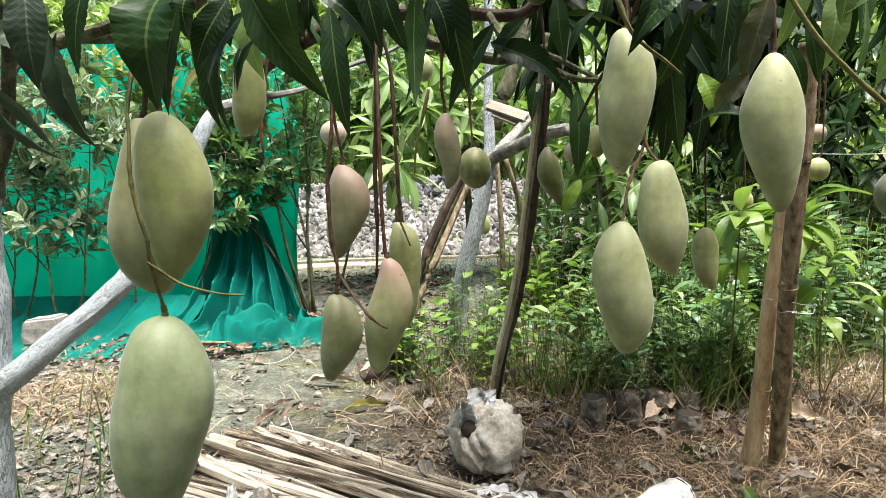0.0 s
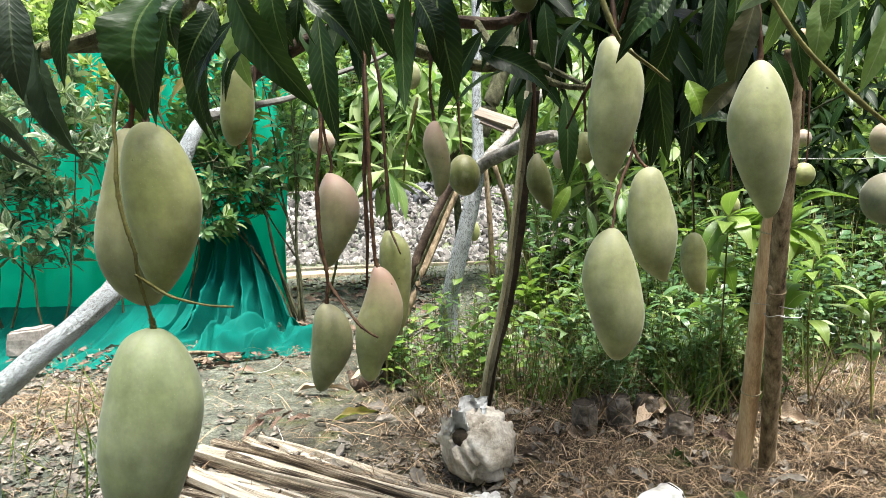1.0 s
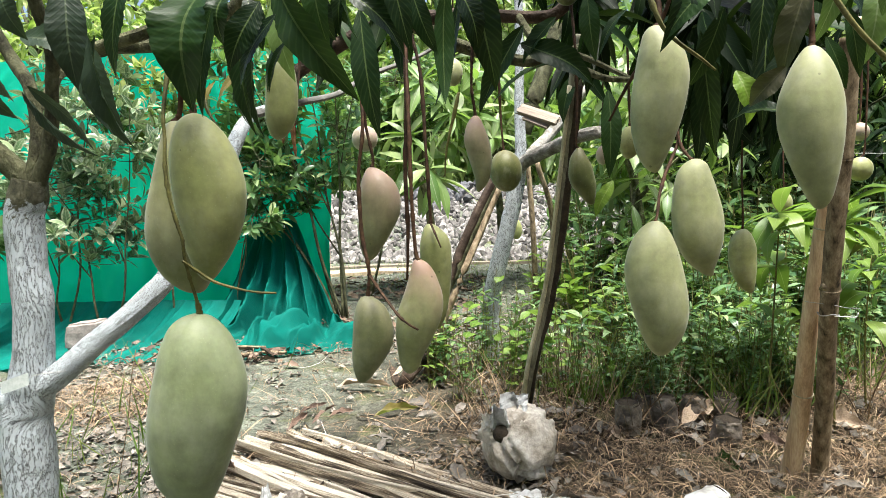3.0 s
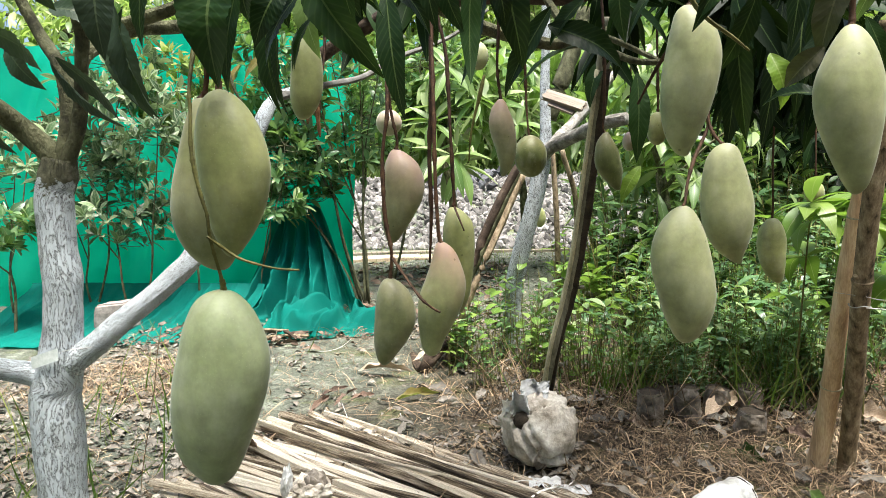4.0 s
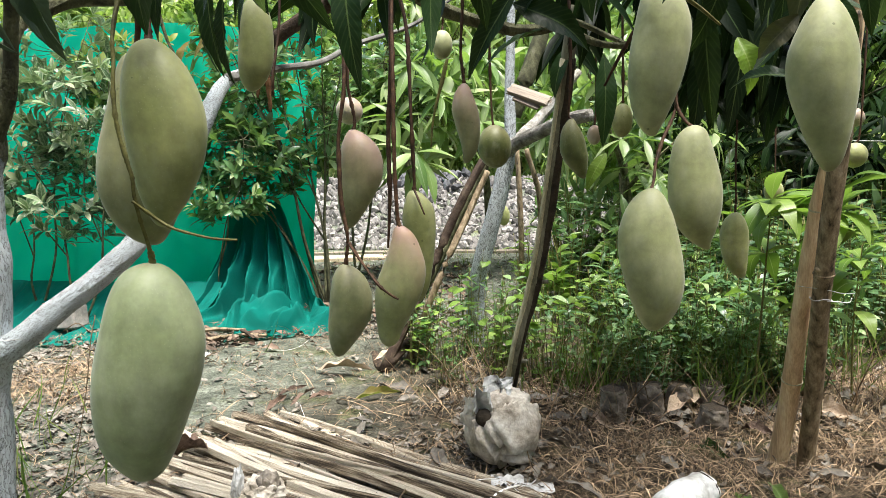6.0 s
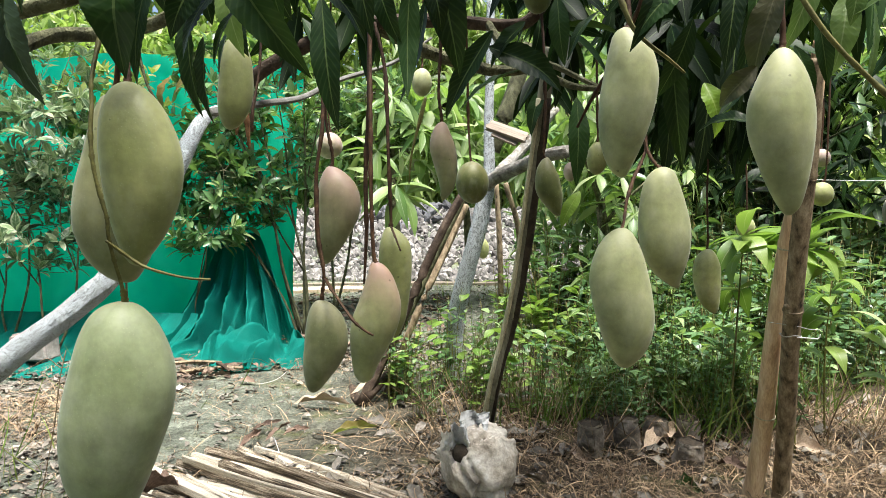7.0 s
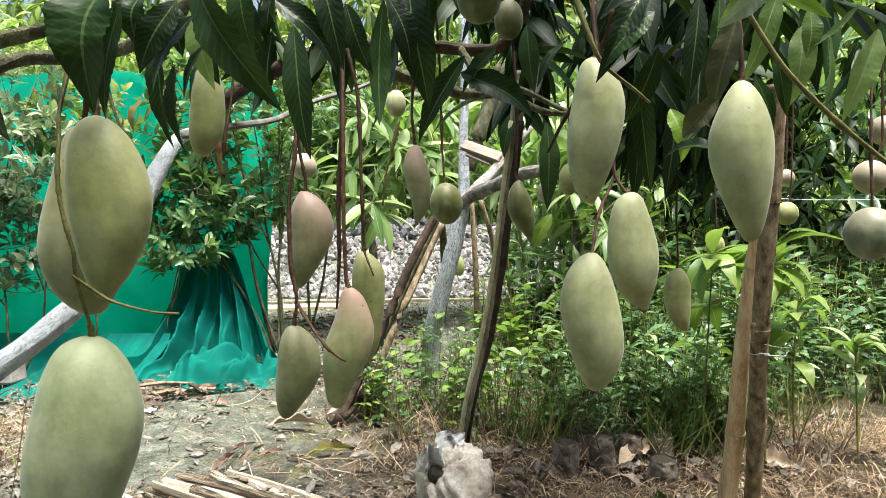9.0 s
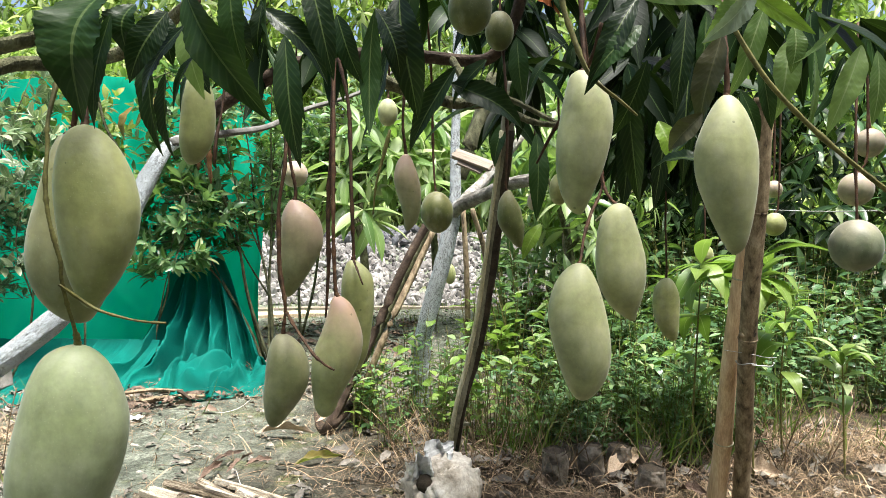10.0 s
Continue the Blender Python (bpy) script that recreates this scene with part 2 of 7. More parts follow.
M_DRIED = rough_stuff("withered flower stalk", [(0.3, (0.10, 0.045, 0.02)), (0.6, (0.24, 0.12, 0.055)), (0.8, (0.36, 0.21, 0.11))], 60, (1, 1, 1), 0.8, 0.5, 0.003)
M_TWIGG = rough_stuff("olive twig", [(0.3, (0.07, 0.065, 0.02)), (0.6, (0.16, 0.15, 0.045)), (0.8, (0.22, 0.20, 0.09))], 50, (1, 1, 1), 0.6, 0.3, 0.002)
M_GREYTWIG = rough_stuff("grey twig", [(0.3, (0.09, 0.085, 0.075)), (0.6, (0.19, 0.185, 0.17)), (0.8, (0.32, 0.31, 0.29))], 30, (1, 1, 1), 0.85, 0.4, 0.003)
M_TAN = rough_stuff("tan bamboo", [(0.25, (0.36, 0.22, 0.12)), (0.5, (0.60, 0.42, 0.25)), (0.8, (0.74, 0.57, 0.38))], 9, (5, 5, 0.5), 0.42, 0.2, 0.004, spec=0.4)
M_OLD = rough_stuff("weathered bamboo", [(0.32, (0.035, 0.027, 0.018)), (0.42, (0.165, 0.12, 0.07)), (0.55, (0.29, 0.22, 0.135)), (0.8, (0.52, 0.43, 0.30))], 16, (3, 3, 1.2), 0.7, 0.3, 0.004)
M_GREYPOLE = rough_stuff("dark weathered pole", [(0.25, (0.07, 0.066, 0.046)), (0.5, (0.17, 0.16, 0.112)), (0.8, (0.30, 0.285, 0.21))], 10, (6, 6, 0.4), 0.75, 0.4, 0.004)
M_PALEPOLE = rough_stuff("pale split edge", [(0.25, (0.24, 0.22, 0.14)), (0.5, (0.40, 0.37, 0.25)), (0.8, (0.55, 0.52, 0.38))], 10, (6, 6, 0.5), 0.75, 0.4, 0.004)
def split_wood(name):
    """Weathered split wood: pale faces streaked along the grain, dark fibres, and worm holes."""
    m, nt, p = nodes_of(name)
    streak = noise_of(nt, coords(nt, "Object", (2.5, 5, 5)), 2.2, 6, 0.75)
    fibre = noise_of(nt, coords(nt, "Object", (5, 30, 30)), 1.6, 4, 0.7)
    blotch = noise_of(nt, coords(nt, "Object", (6, 1, 1)), 1.4, 4)
    rnd = nt.nodes.new("ShaderNodeObjectInfo").outputs["Random"]
    k = sums(nt, "ADD", sums(nt, "MULTIPLY_ADD", streak, .55, sums(nt, "MULTIPLY", blotch, .45)), sums(nt, "MULTIPLY_ADD", rnd, .30, -.17))
    col = ramp(nt, k, [(.31, (.04, .030, .021)), (.385, (.20, .155, .105)), (.455, (.45, .385, .29)), (.63, (.70, .63, .51))])
    col = mixed(nt, .55, col, ramp(nt, fibre, [(.36, (.2, .2, .2)), (.62, (.8, .8, .8))]), "OVERLAY")
    vor = add(nt, "ShaderNodeTexVoronoi", Scale=9.0)
    nt.links.new(coords(nt, "Object", (9, .35, .35)), vor.inputs["Vector"])
    hole = sums(nt, "LESS_THAN", vor.outputs["Distance"], .07)
    col = mixed(nt, sums(nt, "MULTIPLY", hole, .8), col, (.04, .03, .02))
    nt.links.new(col, p.inputs["Base Color"])
    p.inputs["Roughness"].default_value = .85
    p.inputs["Specular IOR Level"].default_value = .25
    bumped(nt, p, sums(nt, "MULTIPLY_ADD", fibre, .5, streak), .8, .006)
    return m


M_SLAT = split_wood("split wood")
M_BOARD = rough_stuff("raw board", [(0.25, (0.10, 0.08, 0.06)), (0.5, (0.20, 0.165, 0.13)), (0.8, (0.30, 0.26, 0.21))], 7, (0.6, 8, 8), 0.8, 0.4, 0.004)
M_SACK = rough_stuff("dirty white sack", [(0.33, (0.14, 0.115, 0.085)), (0.46, (0.40, 0.355, 0.295)), (0.66, (0.66, 0.62, 0.555))], 13, (1, 1, 1), 0.7, 0.6, 0.008, vary=0.05)
M_WHITE = rough_stuff("white plastic", [(0.3, (0.24, 0.225, 0.20)), (0.45, (0.46, 0.46, 0.45)), (0.75, (0.60, 0.62, 0.63))], 10, (1, 1, 1), 0.4, 0.3, 0.006, vary=0.05, spec=0.5)
# Soil in the bags; elsewhere this dark colour stands for shade in hollows.
M_DARKHOLE = rough_stuff("dark soil", [(0.3, (0.02, 0.016, 0.012)), (0.7, (0.06, 0.045, 0.03))], 30, (1, 1, 1), 0.95, 0.6, 0.01)
M_POLY = rough_stuff("dusty black plastic", [(0.3, (0.03, 0.027, 0.024)), (0.48, (0.17, 0.143, 0.115)), (0.72, (0.44, 0.385, 0.32))], 14, (1, 1, 1), 0.5, 0.5, 0.01, spec=0.5)
M_ROCK = rough_stuff("grey rubble", [(0.25, (0.075, 0.07, 0.068)), (0.5, (0.185, 0.172, 0.163)), (0.8, (0.34, 0.315, 0.295))], 10, (1, 1, 1), 0.9, 0.5, 0.02, vary=0.65, island=True)
M_BLOCK = rough_stuff("concrete block", [(0.25, (0.17, 0.145, 0.13)), (0.5, (0.27, 0.235, 0.215)), (0.8, (0.36, 0.325, 0.30))], 12, (1, 1, 1), 0.9, 0.4, 0.006)
M_DRY = rough_stuff("dry leaf", [(0.25, (0.055, 0.047, 0.038)), (0.5, (0.155, 0.138, 0.115)), (0.8, (0.33, 0.305, 0.26))], 20, (1, 1, 1), 0.8, 0.4, 0.004, vary=0.5, island=True)
M_DRYRED = rough_stuff("russet dry leaf", [(0.25, (0.06, 0.038, 0.027)), (0.5, (0.15, 0.098, 0.072)), (0.8, (0.28, 0.20, 0.155))], 12, (1, 1, 1), 0.7, 0.6, 0.006, vary=0.5)
M_RUSSET = rough_stuff("mixed russet leaf", [(0.25, (0.045, 0.029, 0.02)), (0.5, (0.125, 0.085, 0.06)), (0.8, (0.29, 0.225, 0.17))], 12, (1, 1, 1), 0.7, 0.6, 0.006, vary=0.6, island=True)
M_PALEDRY = rough_stuff("pale dry leaf", [(0.25, (0.26, 0.18, 0.12)), (0.5, (0.42, 0.32, 0.23)), (0.8, (0.55, 0.45, 0.35))], 25, (1, 1, 1), 0.7, 0.4, 0.004, vary=0.3)
M_STRAW = rough_stuff("straw", [(0.25, (0.085, 0.057, 0.033)), (0.5, (0.245, 0.172, 0.106)), (0.8, (0.52, 0.395, 0.26))], 12, (1, 1, 1), 0.75, 0.2, 0.002, vary=0.75, island=True)
M_NET = shade_net("shade net")
# Darker green for the doubled cloth, with shade between folds put into it.
M_NETFOLD = shade_net("layered shade net with fold shade", ((0.3, (0.0, 0.11, 0.09)), (0.55, (0.001, 0.20, 0.16)), (0.8, (0.008, 0.30, 0.24))), 0.2, (0.0, 0.45, 0.32, 1))
M_WIRE = rough_stuff("thin wire", [(0.3, (0.35, 0.35, 0.33)), (0.7, (0.55, 0.55, 0.52))], 30, (1, 1, 1), 0.45, 0.1, 0.001)
M_TAPE = rough_stuff("white strap", [(0.3, (0.62, 0.60, 0.56)), (0.7, (0.80, 0.79, 0.76))], 30, (1, 1, 1), 0.5, 0.1, 0.001)
M_PAPER = rough_stuff("paper tag", [(0.3, (0.55, 0.60, 0.56)), (0.7, (0.68, 0.72, 0.68))], 20, (1, 1, 1), 0.7, 0.1, 0.001)

# Very dark green: shade under the canopy is put into the colour.
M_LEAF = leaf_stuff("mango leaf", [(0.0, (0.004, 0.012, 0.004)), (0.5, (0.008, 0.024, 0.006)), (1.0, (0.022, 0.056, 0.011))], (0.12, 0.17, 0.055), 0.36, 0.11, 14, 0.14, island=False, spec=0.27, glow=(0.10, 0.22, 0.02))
# Pale base colour stands for sky reflected on one glossy leaf.
M_SKYSHEEN = leaf_stuff("sky-sheen mango leaf", [(0.0, (0.26, 0.32, 0.26)), (1.0, (0.32, 0.38, 0.32))], (0.42, 0.48, 0.40), 0.25, 0.3, 14, 0.12, island=False, spec=0.8)
# Greyer, paler leaf: the skylight on the nearest leaves is in its colour.
M_SKYLIT = leaf_stuff("skylit mango leaf", [(0.0, (0.014, 0.028, 0.014)), (0.5, (0.022, 0.042, 0.020)), (1.0, (0.035, 0.06, 0.028))], (0.09, 0.12, 0.06), 0.45, 0.10, 14, 0.12, island=False, spec=0.5, glow=(0.10, 0.22, 0.02))
# Lit copy of the mango leaf: sunshine is put into its pale colour.
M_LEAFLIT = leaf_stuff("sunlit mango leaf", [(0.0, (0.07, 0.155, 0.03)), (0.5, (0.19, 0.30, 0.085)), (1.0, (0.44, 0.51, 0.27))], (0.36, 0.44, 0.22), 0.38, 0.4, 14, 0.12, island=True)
# Near-black green: the deep shade inside the crowns is in the colour.
M_CROWN = leaf_stuff("shaded crown leaf", [(0.0, (0.003, 0.008, 0.003)), (0.5, (0.006, 0.017, 0.005)), (1.0, (0.020, 0.048, 0.011))], (0.06, 0.10, 0.035), 0.42, 0.06, 16, 0.03, island=True, spec=0.1, glow=(0.14, 0.28, 0.03))
M_WEEDDARK = leaf_stuff("dark weed leaf", [(0.0, (0.02, 0.055, 0.022)), (0.5, (0.06, 0.135, 0.055)), (0.85, (0.14, 0.24, 0.11)), (1.0, (0.24, 0.32, 0.12))], (0.17, 0.24, 0.12), 0.3, 0.25, 7, 0.12, island=True, spec=0.6)
M_CITRUS = leaf_stuff("citrus leaf", [(0.0, (0.03, 0.085, 0.034)), (0.5, (0.09, 0.195, 0.075)), (0.85, (0.21, 0.33, 0.15)), (1.0, (0.38, 0.46, 0.22))], (0.26, 0.34, 0.16), 0.3, 0.34, 7, 0.12, island=True, spec=0.6)
M_VARIEG = leaf_stuff("variegated leaf", [(0.0, (0.03, 0.075, 0.03)), (0.45, (0.085, 0.16, 0.07)), (0.8, (0.17, 0.25, 0.12)), (1.0, (0.36, 0.41, 0.23))], (0.36, 0.41, 0.26), 0.36, 0.25, 6, 0.25, island=True, spec=0.55, glow=(0.28, 0.42, 0.14), edge=(0.42, 0.45, 0.30))
M_FRESHLEAF = leaf_stuff("yellowish citrus leaf", [(0.0, (0.08, 0.15, 0.03)), (0.5, (0.17, 0.25, 0.05)), (1.0, (0.36, 0.40, 0.11))], (0.36, 0.41, 0.2), 0.36, 0.35, 6, 0.15, island=True, spec=0.5)
M_WEED = leaf_stuff("weed leaf", [(0.0, (0.03, 0.075, 0.024)), (0.5, (0.085, 0.175, 0.065)), (0.85, (0.17, 0.29, 0.115)), (1.0, (0.31, 0.42, 0.19))], (0.2, 0.3, 0.09), 0.42, 0.25, 6, 0.1, island=True, spec=0.3)
M_GRASS = leaf_stuff("grass blade", [(0.0, (0.035, 0.075, 0.015)), (0.5, (0.085, 0.15, 0.03)), (1.0, (0.24, 0.26, 0.09))], (0.2, 0.25, 0.08), 0.6, 0.3, 2, 0.0, island=True, spec=0.3)
# Paler than plain foliage: full sun on the far trees is coloured in.
M_FAR = leaf_stuff("sun-paled far leaf", [(0.0, (0.05, 0.11, 0.02)), (0.5, (0.21, 0.31, 0.06)), (1.0, (0.50, 0.56, 0.20))], (0.36, 0.42, 0.18), 0.42, 0.45, 8, 0.1, island=True)
M_FRESH = leaf_stuff("fresh sapling leaf", [(0.0, (0.10, 0.20, 0.03)), (0.5, (0.17, 0.29, 0.045)), (1.0, (0.27, 0.38, 0.09))], (0.36, 0.44, 0.18), 0.38, 0.4, 14, 0.08, island=True)
M_YELLOW = leaf_stuff("yellow leaf", [(0.0, (0.20, 0.16, 0.045)), (1.0, (0.26, 0.20, 0.06))], (0.34, 0.30, 0.14), 0.55, 0.3, 10, 0.2, island=False)
M_WITHER = leaf_stuff("withering leaf", [(0.0, (0.065, 0.062, 0.028)), (1.0, (0.10, 0.088, 0.042))], (0.15, 0.14, 0.07), 0.5, 0.06, 14, 0.15, island=False)
M_LIME = leaf_stuff("fresh green leaf", [(0.0, (0.14, 0.25, 0.02)), (1.0, (0.19, 0.31, 0.03))], (0.32, 0.42, 0.1), 0.4, 0.4, 12, 0.2, island=False)
# Brighter than M_LEAF: light falling on these leaves is in the base colour.
M_GREENLEAF = leaf_stuff("mid green lit mango leaf", [(0.0, (0.07, 0.13, 0.035)), (0.5, (0.12, 0.20, 0.055)), (1.0, (0.20, 0.30, 0.09))], (0.36, 0.44, 0.2), 0.3, 0.42, 14, 0.2, island=False, spec=0.55, glow=(0.26, 0.42, 0.06))

SKIN_GREEN = mango_skin("green mango skin", (0.325, 0.34, 0.145), (0.39, 0.37, 0.175), (3.0, 2.0, 0.2), 0.5, (0.25, 0.275, 0.105))
# Greyer fruit; the shadow beside its twin is also in this colour.
SKIN_TWIN = mango_skin("shadowed grey green mango skin", (0.285, 0.285, 0.145), (0.325, 0.28, 0.165), (-4.0, 2.0, 0.3), 0.6, (0.22, 0.233, 0.102))
SKIN_FRESH = mango_skin("fresh green mango skin", (0.31, 0.355, 0.20), (0.355, 0.385, 0.225), (3.0, 2.0, 0.2), 0.5, (0.255, 0.30, 0.152))
SKIN_PALE = mango_skin("pale mango skin", (0.375, 0.395, 0.205), (0.42, 0.39, 0.26), (4.0, 2.0, 0.4), 0.55, (0.30, 0.32, 0.155))
SKIN_PINK = mango_skin("pink blushed mango skin", (0.31, 0.335, 0.15), (0.58, 0.355, 0.295), (4.0, 7.0, 0.85), 0.85, (0.25, 0.275, 0.12))
SKIN_GREY = mango_skin("mauve blushed mango skin", (0.28, 0.285, 0.15), (0.50, 0.325, 0.275), (3.0, 7.0, 0.9), 0.8, (0.22, 0.22, 0.11))
SKIN_DULL = mango_skin("dull green mango skin", (0.24, 0.255, 0.13), (0.34, 0.265, 0.19), (3.0, 6.0, 0.5), 0.55, (0.18, 0.195, 0.09))
# Dark olive skin: shade among the boughs is mixed into the fruit's colour.
SKIN_DARK = mango_skin("shaded olive mango skin", (0.13, 0.145, 0.045), (0.2, 0.15, 0.085), (3.0, 6.0, 0.5), 0.6, (0.085, 0.1, 0.03))
SKIN_ROUND = mango_skin("pale rosy mango skin", (0.36, 0.38, 0.25), (0.52, 0.33, 0.30), (5.0, 7.0, 0.75), 0.85, (0.25, 0.28, 0.16))
# Shaded version of SKIN_ROUND: the darkening is in the colour.
SKIN_ROUNDSHADE = mango_skin("shaded grey green rosy mango skin", (0.175, 0.205, 0.125), (0.32, 0.24, 0.20), (0.0, 9.0, 0.75), 0.6, (0.12, 0.15, 0.085))
SKIN_CITRUS = mango_skin("green citrus skin", (0.10, 0.18, 0.04), (0.2, 0.24, 0.05), (2.0, 2.0, 0.2), 0.4, (0.06, 0.12, 0.02))
M_ORANGE = rough_stuff("orange plastic", [(0.3, (0.55, 0.13, 0.03)), (0.7, (0.70, 0.22, 0.06))], 20, (1, 1, 1), 0.5, 0.2, 0.002)

# ---- mesh helpers ----


def mesh_ob(name, verts, faces, material, parent=None, label="", uv=None, smooth=True):
    me = bpy.data.meshes.new(name)
    me.from_pydata([tuple(v) for v in verts], [], [tuple(f) for f in faces])
    if uv is not None:
        layer = me.uv_layers.new(name="UVMap")
        idx = np.empty(len(me.loops), dtype=np.int32)
        me.loops.foreach_get("vertex_index", idx)
        layer.data.foreach_set("uv", np.asarray(uv, dtype=np.float32)[idx].ravel())
    if smooth:
        me.polygons.foreach_set("use_smooth", np.ones(len(me.polygons), dtype=bool))
    me.materials.append(material)
    me.update()
    ob = new(name, me)
    if parent is not None:
        ob.parent = parent
    if label:
        ob["label"] = label
    return ob


def part(name, bm, material, parent=None, label="", smooth=True):
    me = bpy.data.meshes.new(name)
    bm.to_mesh(me)
    bm.free()
    if smooth:
        me.polygons.foreach_set("use_smooth", np.ones(len(me.polygons), dtype=bool))
    me.materials.append(material)
    ob = new(name, me)
    if parent is not None:
        ob.parent = parent
    if label:
        ob["label"] = label
    return ob


def thing(name, label, category, at=(0, 0, 0), group="", kind=""):
    ob = new(name)
    ob.location = at
    ob.empty_display_size = 0.05
    return tagged(ob, label, category, group, kind)


def under(ob, parent):
    """Parents ob, whose mesh is in world coordinates, under a thing that stands elsewhere."""
    ob.parent = parent
    ob.location = -Vector(parent.location)
    return ob


def smooth_line(pts, n=6):
    """A Catmull-Rom line through pts."""
    p = [np.array(q, dtype=float) for q in pts]
    if len(p) < 3:
        return [p[0] + (p[-1] - p[0]) * i / n for i in range(n + 1)]
    p = [2 * p[0] - p[1]] + p + [2 * p[-1] - p[-2]]
    out = []
    for a, b, c, d in zip(p, p[1:], p[2:], p[3:]):
        for i in range(n):
            u = i / n
            out.append(0.5 * (2 * b + (c - a) * u + (2 * a - 5 * b + 4 * c - d) * u * u + (3 * b - a - 3 * c + d) * u ** 3))
    out.append(p[-2])
    return out


def tube_data(pts, radii, sides=8, n=5, rough=0.0, seed=1, knots=0.0):
    line = smooth_line(pts, n)
    m = len(line)
    rr = np.interp(np.linspace(0, 1, m), np.linspace(0, 1, len(radii)), radii)
    verts, faces, uv = [], [], []
    ref = Vector((0.31, 0.2, 0.93))
    r = random.Random(seed)
    length = 0.0
    for i, c in enumerate(line):
        d = Vector(line[min(i + 1, m - 1)] - line[max(i - 1, 0)]).normalized()
        a = d.cross(ref)
        if a.length < 0.1:
            a = d.cross(Vector((1, 0, 0)))
        a.normalize()
        b = d.cross(a)
        if i:
            length += float(np.linalg.norm(c - line[i - 1]))
        bulge = 1 + (knots * r.random() if r.random() < 0.3 else 0)
        for k in range(sides + 1):
            t = 2 * math.pi * k / sides
            wob = 1 + rough * noise.noise(Vector((math.cos(t) * 1.3 + seed, math.sin(t) * 1.3, length * 14)))
            verts.append(Vector(c) + (a * math.cos(t) + b * math.sin(t)) * rr[i] * wob * bulge)
            uv.append((k / sides, length))
    w = sides + 1
    for i in range(m - 1):
        for k in range(sides):
            faces.append((i * w + k, i * w + k + 1, (i + 1) * w + k + 1, (i + 1) * w + k))
    for i, c in ((0, line[0]), (m - 1, line[-1])):
        verts.append(Vector(c))
        uv.append((0.5, 0))
        j = len(verts) - 1
        for k in range(sides):
            f = (i * w + k, i * w + k + 1, j)
            faces.append(f if i else f[::-1])
    return verts, faces, uv


def tube(name, pts, radii, material, parent=None, label="", sides=8, n=5, rough=0.0, seed=1, knots=0.0):
    v, f, uv = tube_data(pts, radii, sides, n, rough, seed, knots)
    return mesh_ob(name, v, f, material, parent, label, uv)


def leaf_shape(sections=6, across=3, wide=0.5, fold=0.25, arch=0.1, wave=0.0, curl=0.0, power=0.85, blunt=1.0, seed=0, slim=4.2, ripple=0.0, twist=0.0, hook=0.0, ribs=14):
    """A unit leaf along +x, its width one at the widest, its face along +z: points, faces and its own coordinates."""
    verts, faces, uv = [], [], []
    r = random.Random(seed)
    ph = r.random() * 6
    for i in range(sections + 1):
        s = i / sections
        w = 0.5 * math.sin(math.pi * s ** power) ** blunt if 0 < s < 1 else 0.012
        for j in range(across):
            q = 2 * j / (across - 1) - 1
            y = q * w
            z = fold * abs(q) * w + arch * slim * math.sin(math.pi * s) + wave * abs(q) ** 1.5 * w * math.sin(s * 21 + ph + q) + curl * s * s * q * w
            z += ripple * w * abs(q) ** .6 * math.sin(6.283 * ribs * (s - .06 * abs(q)))
            if twist or hook:
                a = twist * (s - .3)
                y, z = y * math.cos(a) - z * math.sin(a), y * math.sin(a) + z * math.cos(a)
                z -= hook * max(0.0, s - .45) ** 2 * 4
            verts.append((s, y, z))
            uv.append((s, 0.5 + 0.5 * q))
    for i in range(sections):
        for j in range(across - 1):
            a = i * across + j
            faces.append((a, a + 1, a + across + 1, a + across))
    return np.array(verts), faces, np.array(uv)


def leaf_cloud(name, mats, shape, material, parent=None, label=""):
    """Many leaves of one shape in one mesh. mats: an array of N 4 x 4 matrices."""
    v, f, uv = shape
    mats = np.asarray(mats)
    n = len(mats)
    hv = np.c_[v, np.ones(len(v))]
    verts = np.einsum("nij,kj->nki", mats[:, :3, :], hv).reshape(-1, 3)
    fa = np.array(f)
    faces = (fa[None] + (np.arange(n) * len(v))[:, None, None]).reshape(-1, fa.shape[1])
    me = bpy.data.meshes.new(name)
    me.vertices.add(len(verts))
    me.vertices.foreach_set("co", verts.astype(np.float32).ravel())
    me.loops.add(faces.size)
    me.loops.foreach_set("vertex_index", faces.astype(np.int32).ravel())
    me.polygons.add(len(faces))
    me.polygons.foreach_set("loop_start", (np.arange(len(faces)) * faces.shape[1]).astype(np.int32))
    layer = me.uv_layers.new(name="UVMap")
    layer.data.foreach_set("uv", np.tile(uv, (n, 1))[faces.ravel()].astype(np.float32).ravel())
    me.polygons.foreach_set("use_smooth", np.ones(len(faces), dtype=bool))
    me.update(calc_edges=True)
    me.validate()
    me.materials.append(material)
    ob = new(name, me)
    if parent is not None:
        ob.parent = parent
    if label:
        ob["label"] = label
    return ob


def leaf_frame(base, axis, normal, length, width):
    """The matrix that lays a unit leaf from base along axis, facing normal."""
    x = Vector(axis).normalized()
    z = Vector(normal)
    z = z - x * z.dot(x)
    if z.length < 1e-4:
        z = x.orthogonal()
    z.normalize()
    y = z.cross(x)
    m = Matrix.Identity(4)
    for i in range(3):
        m[i][0], m[i][1], m[i][2], m[i][3] = x[i] * length, y[i] * width, z[i] * width, base[i]
    return m


def unit(r):
    while True:
        v = Vector((r.uniform(-1, 1), r.uniform(-1, 1), r.uniform(-1, 1)))
        if 0.1 < v.length < 1:
            return v.normalized()


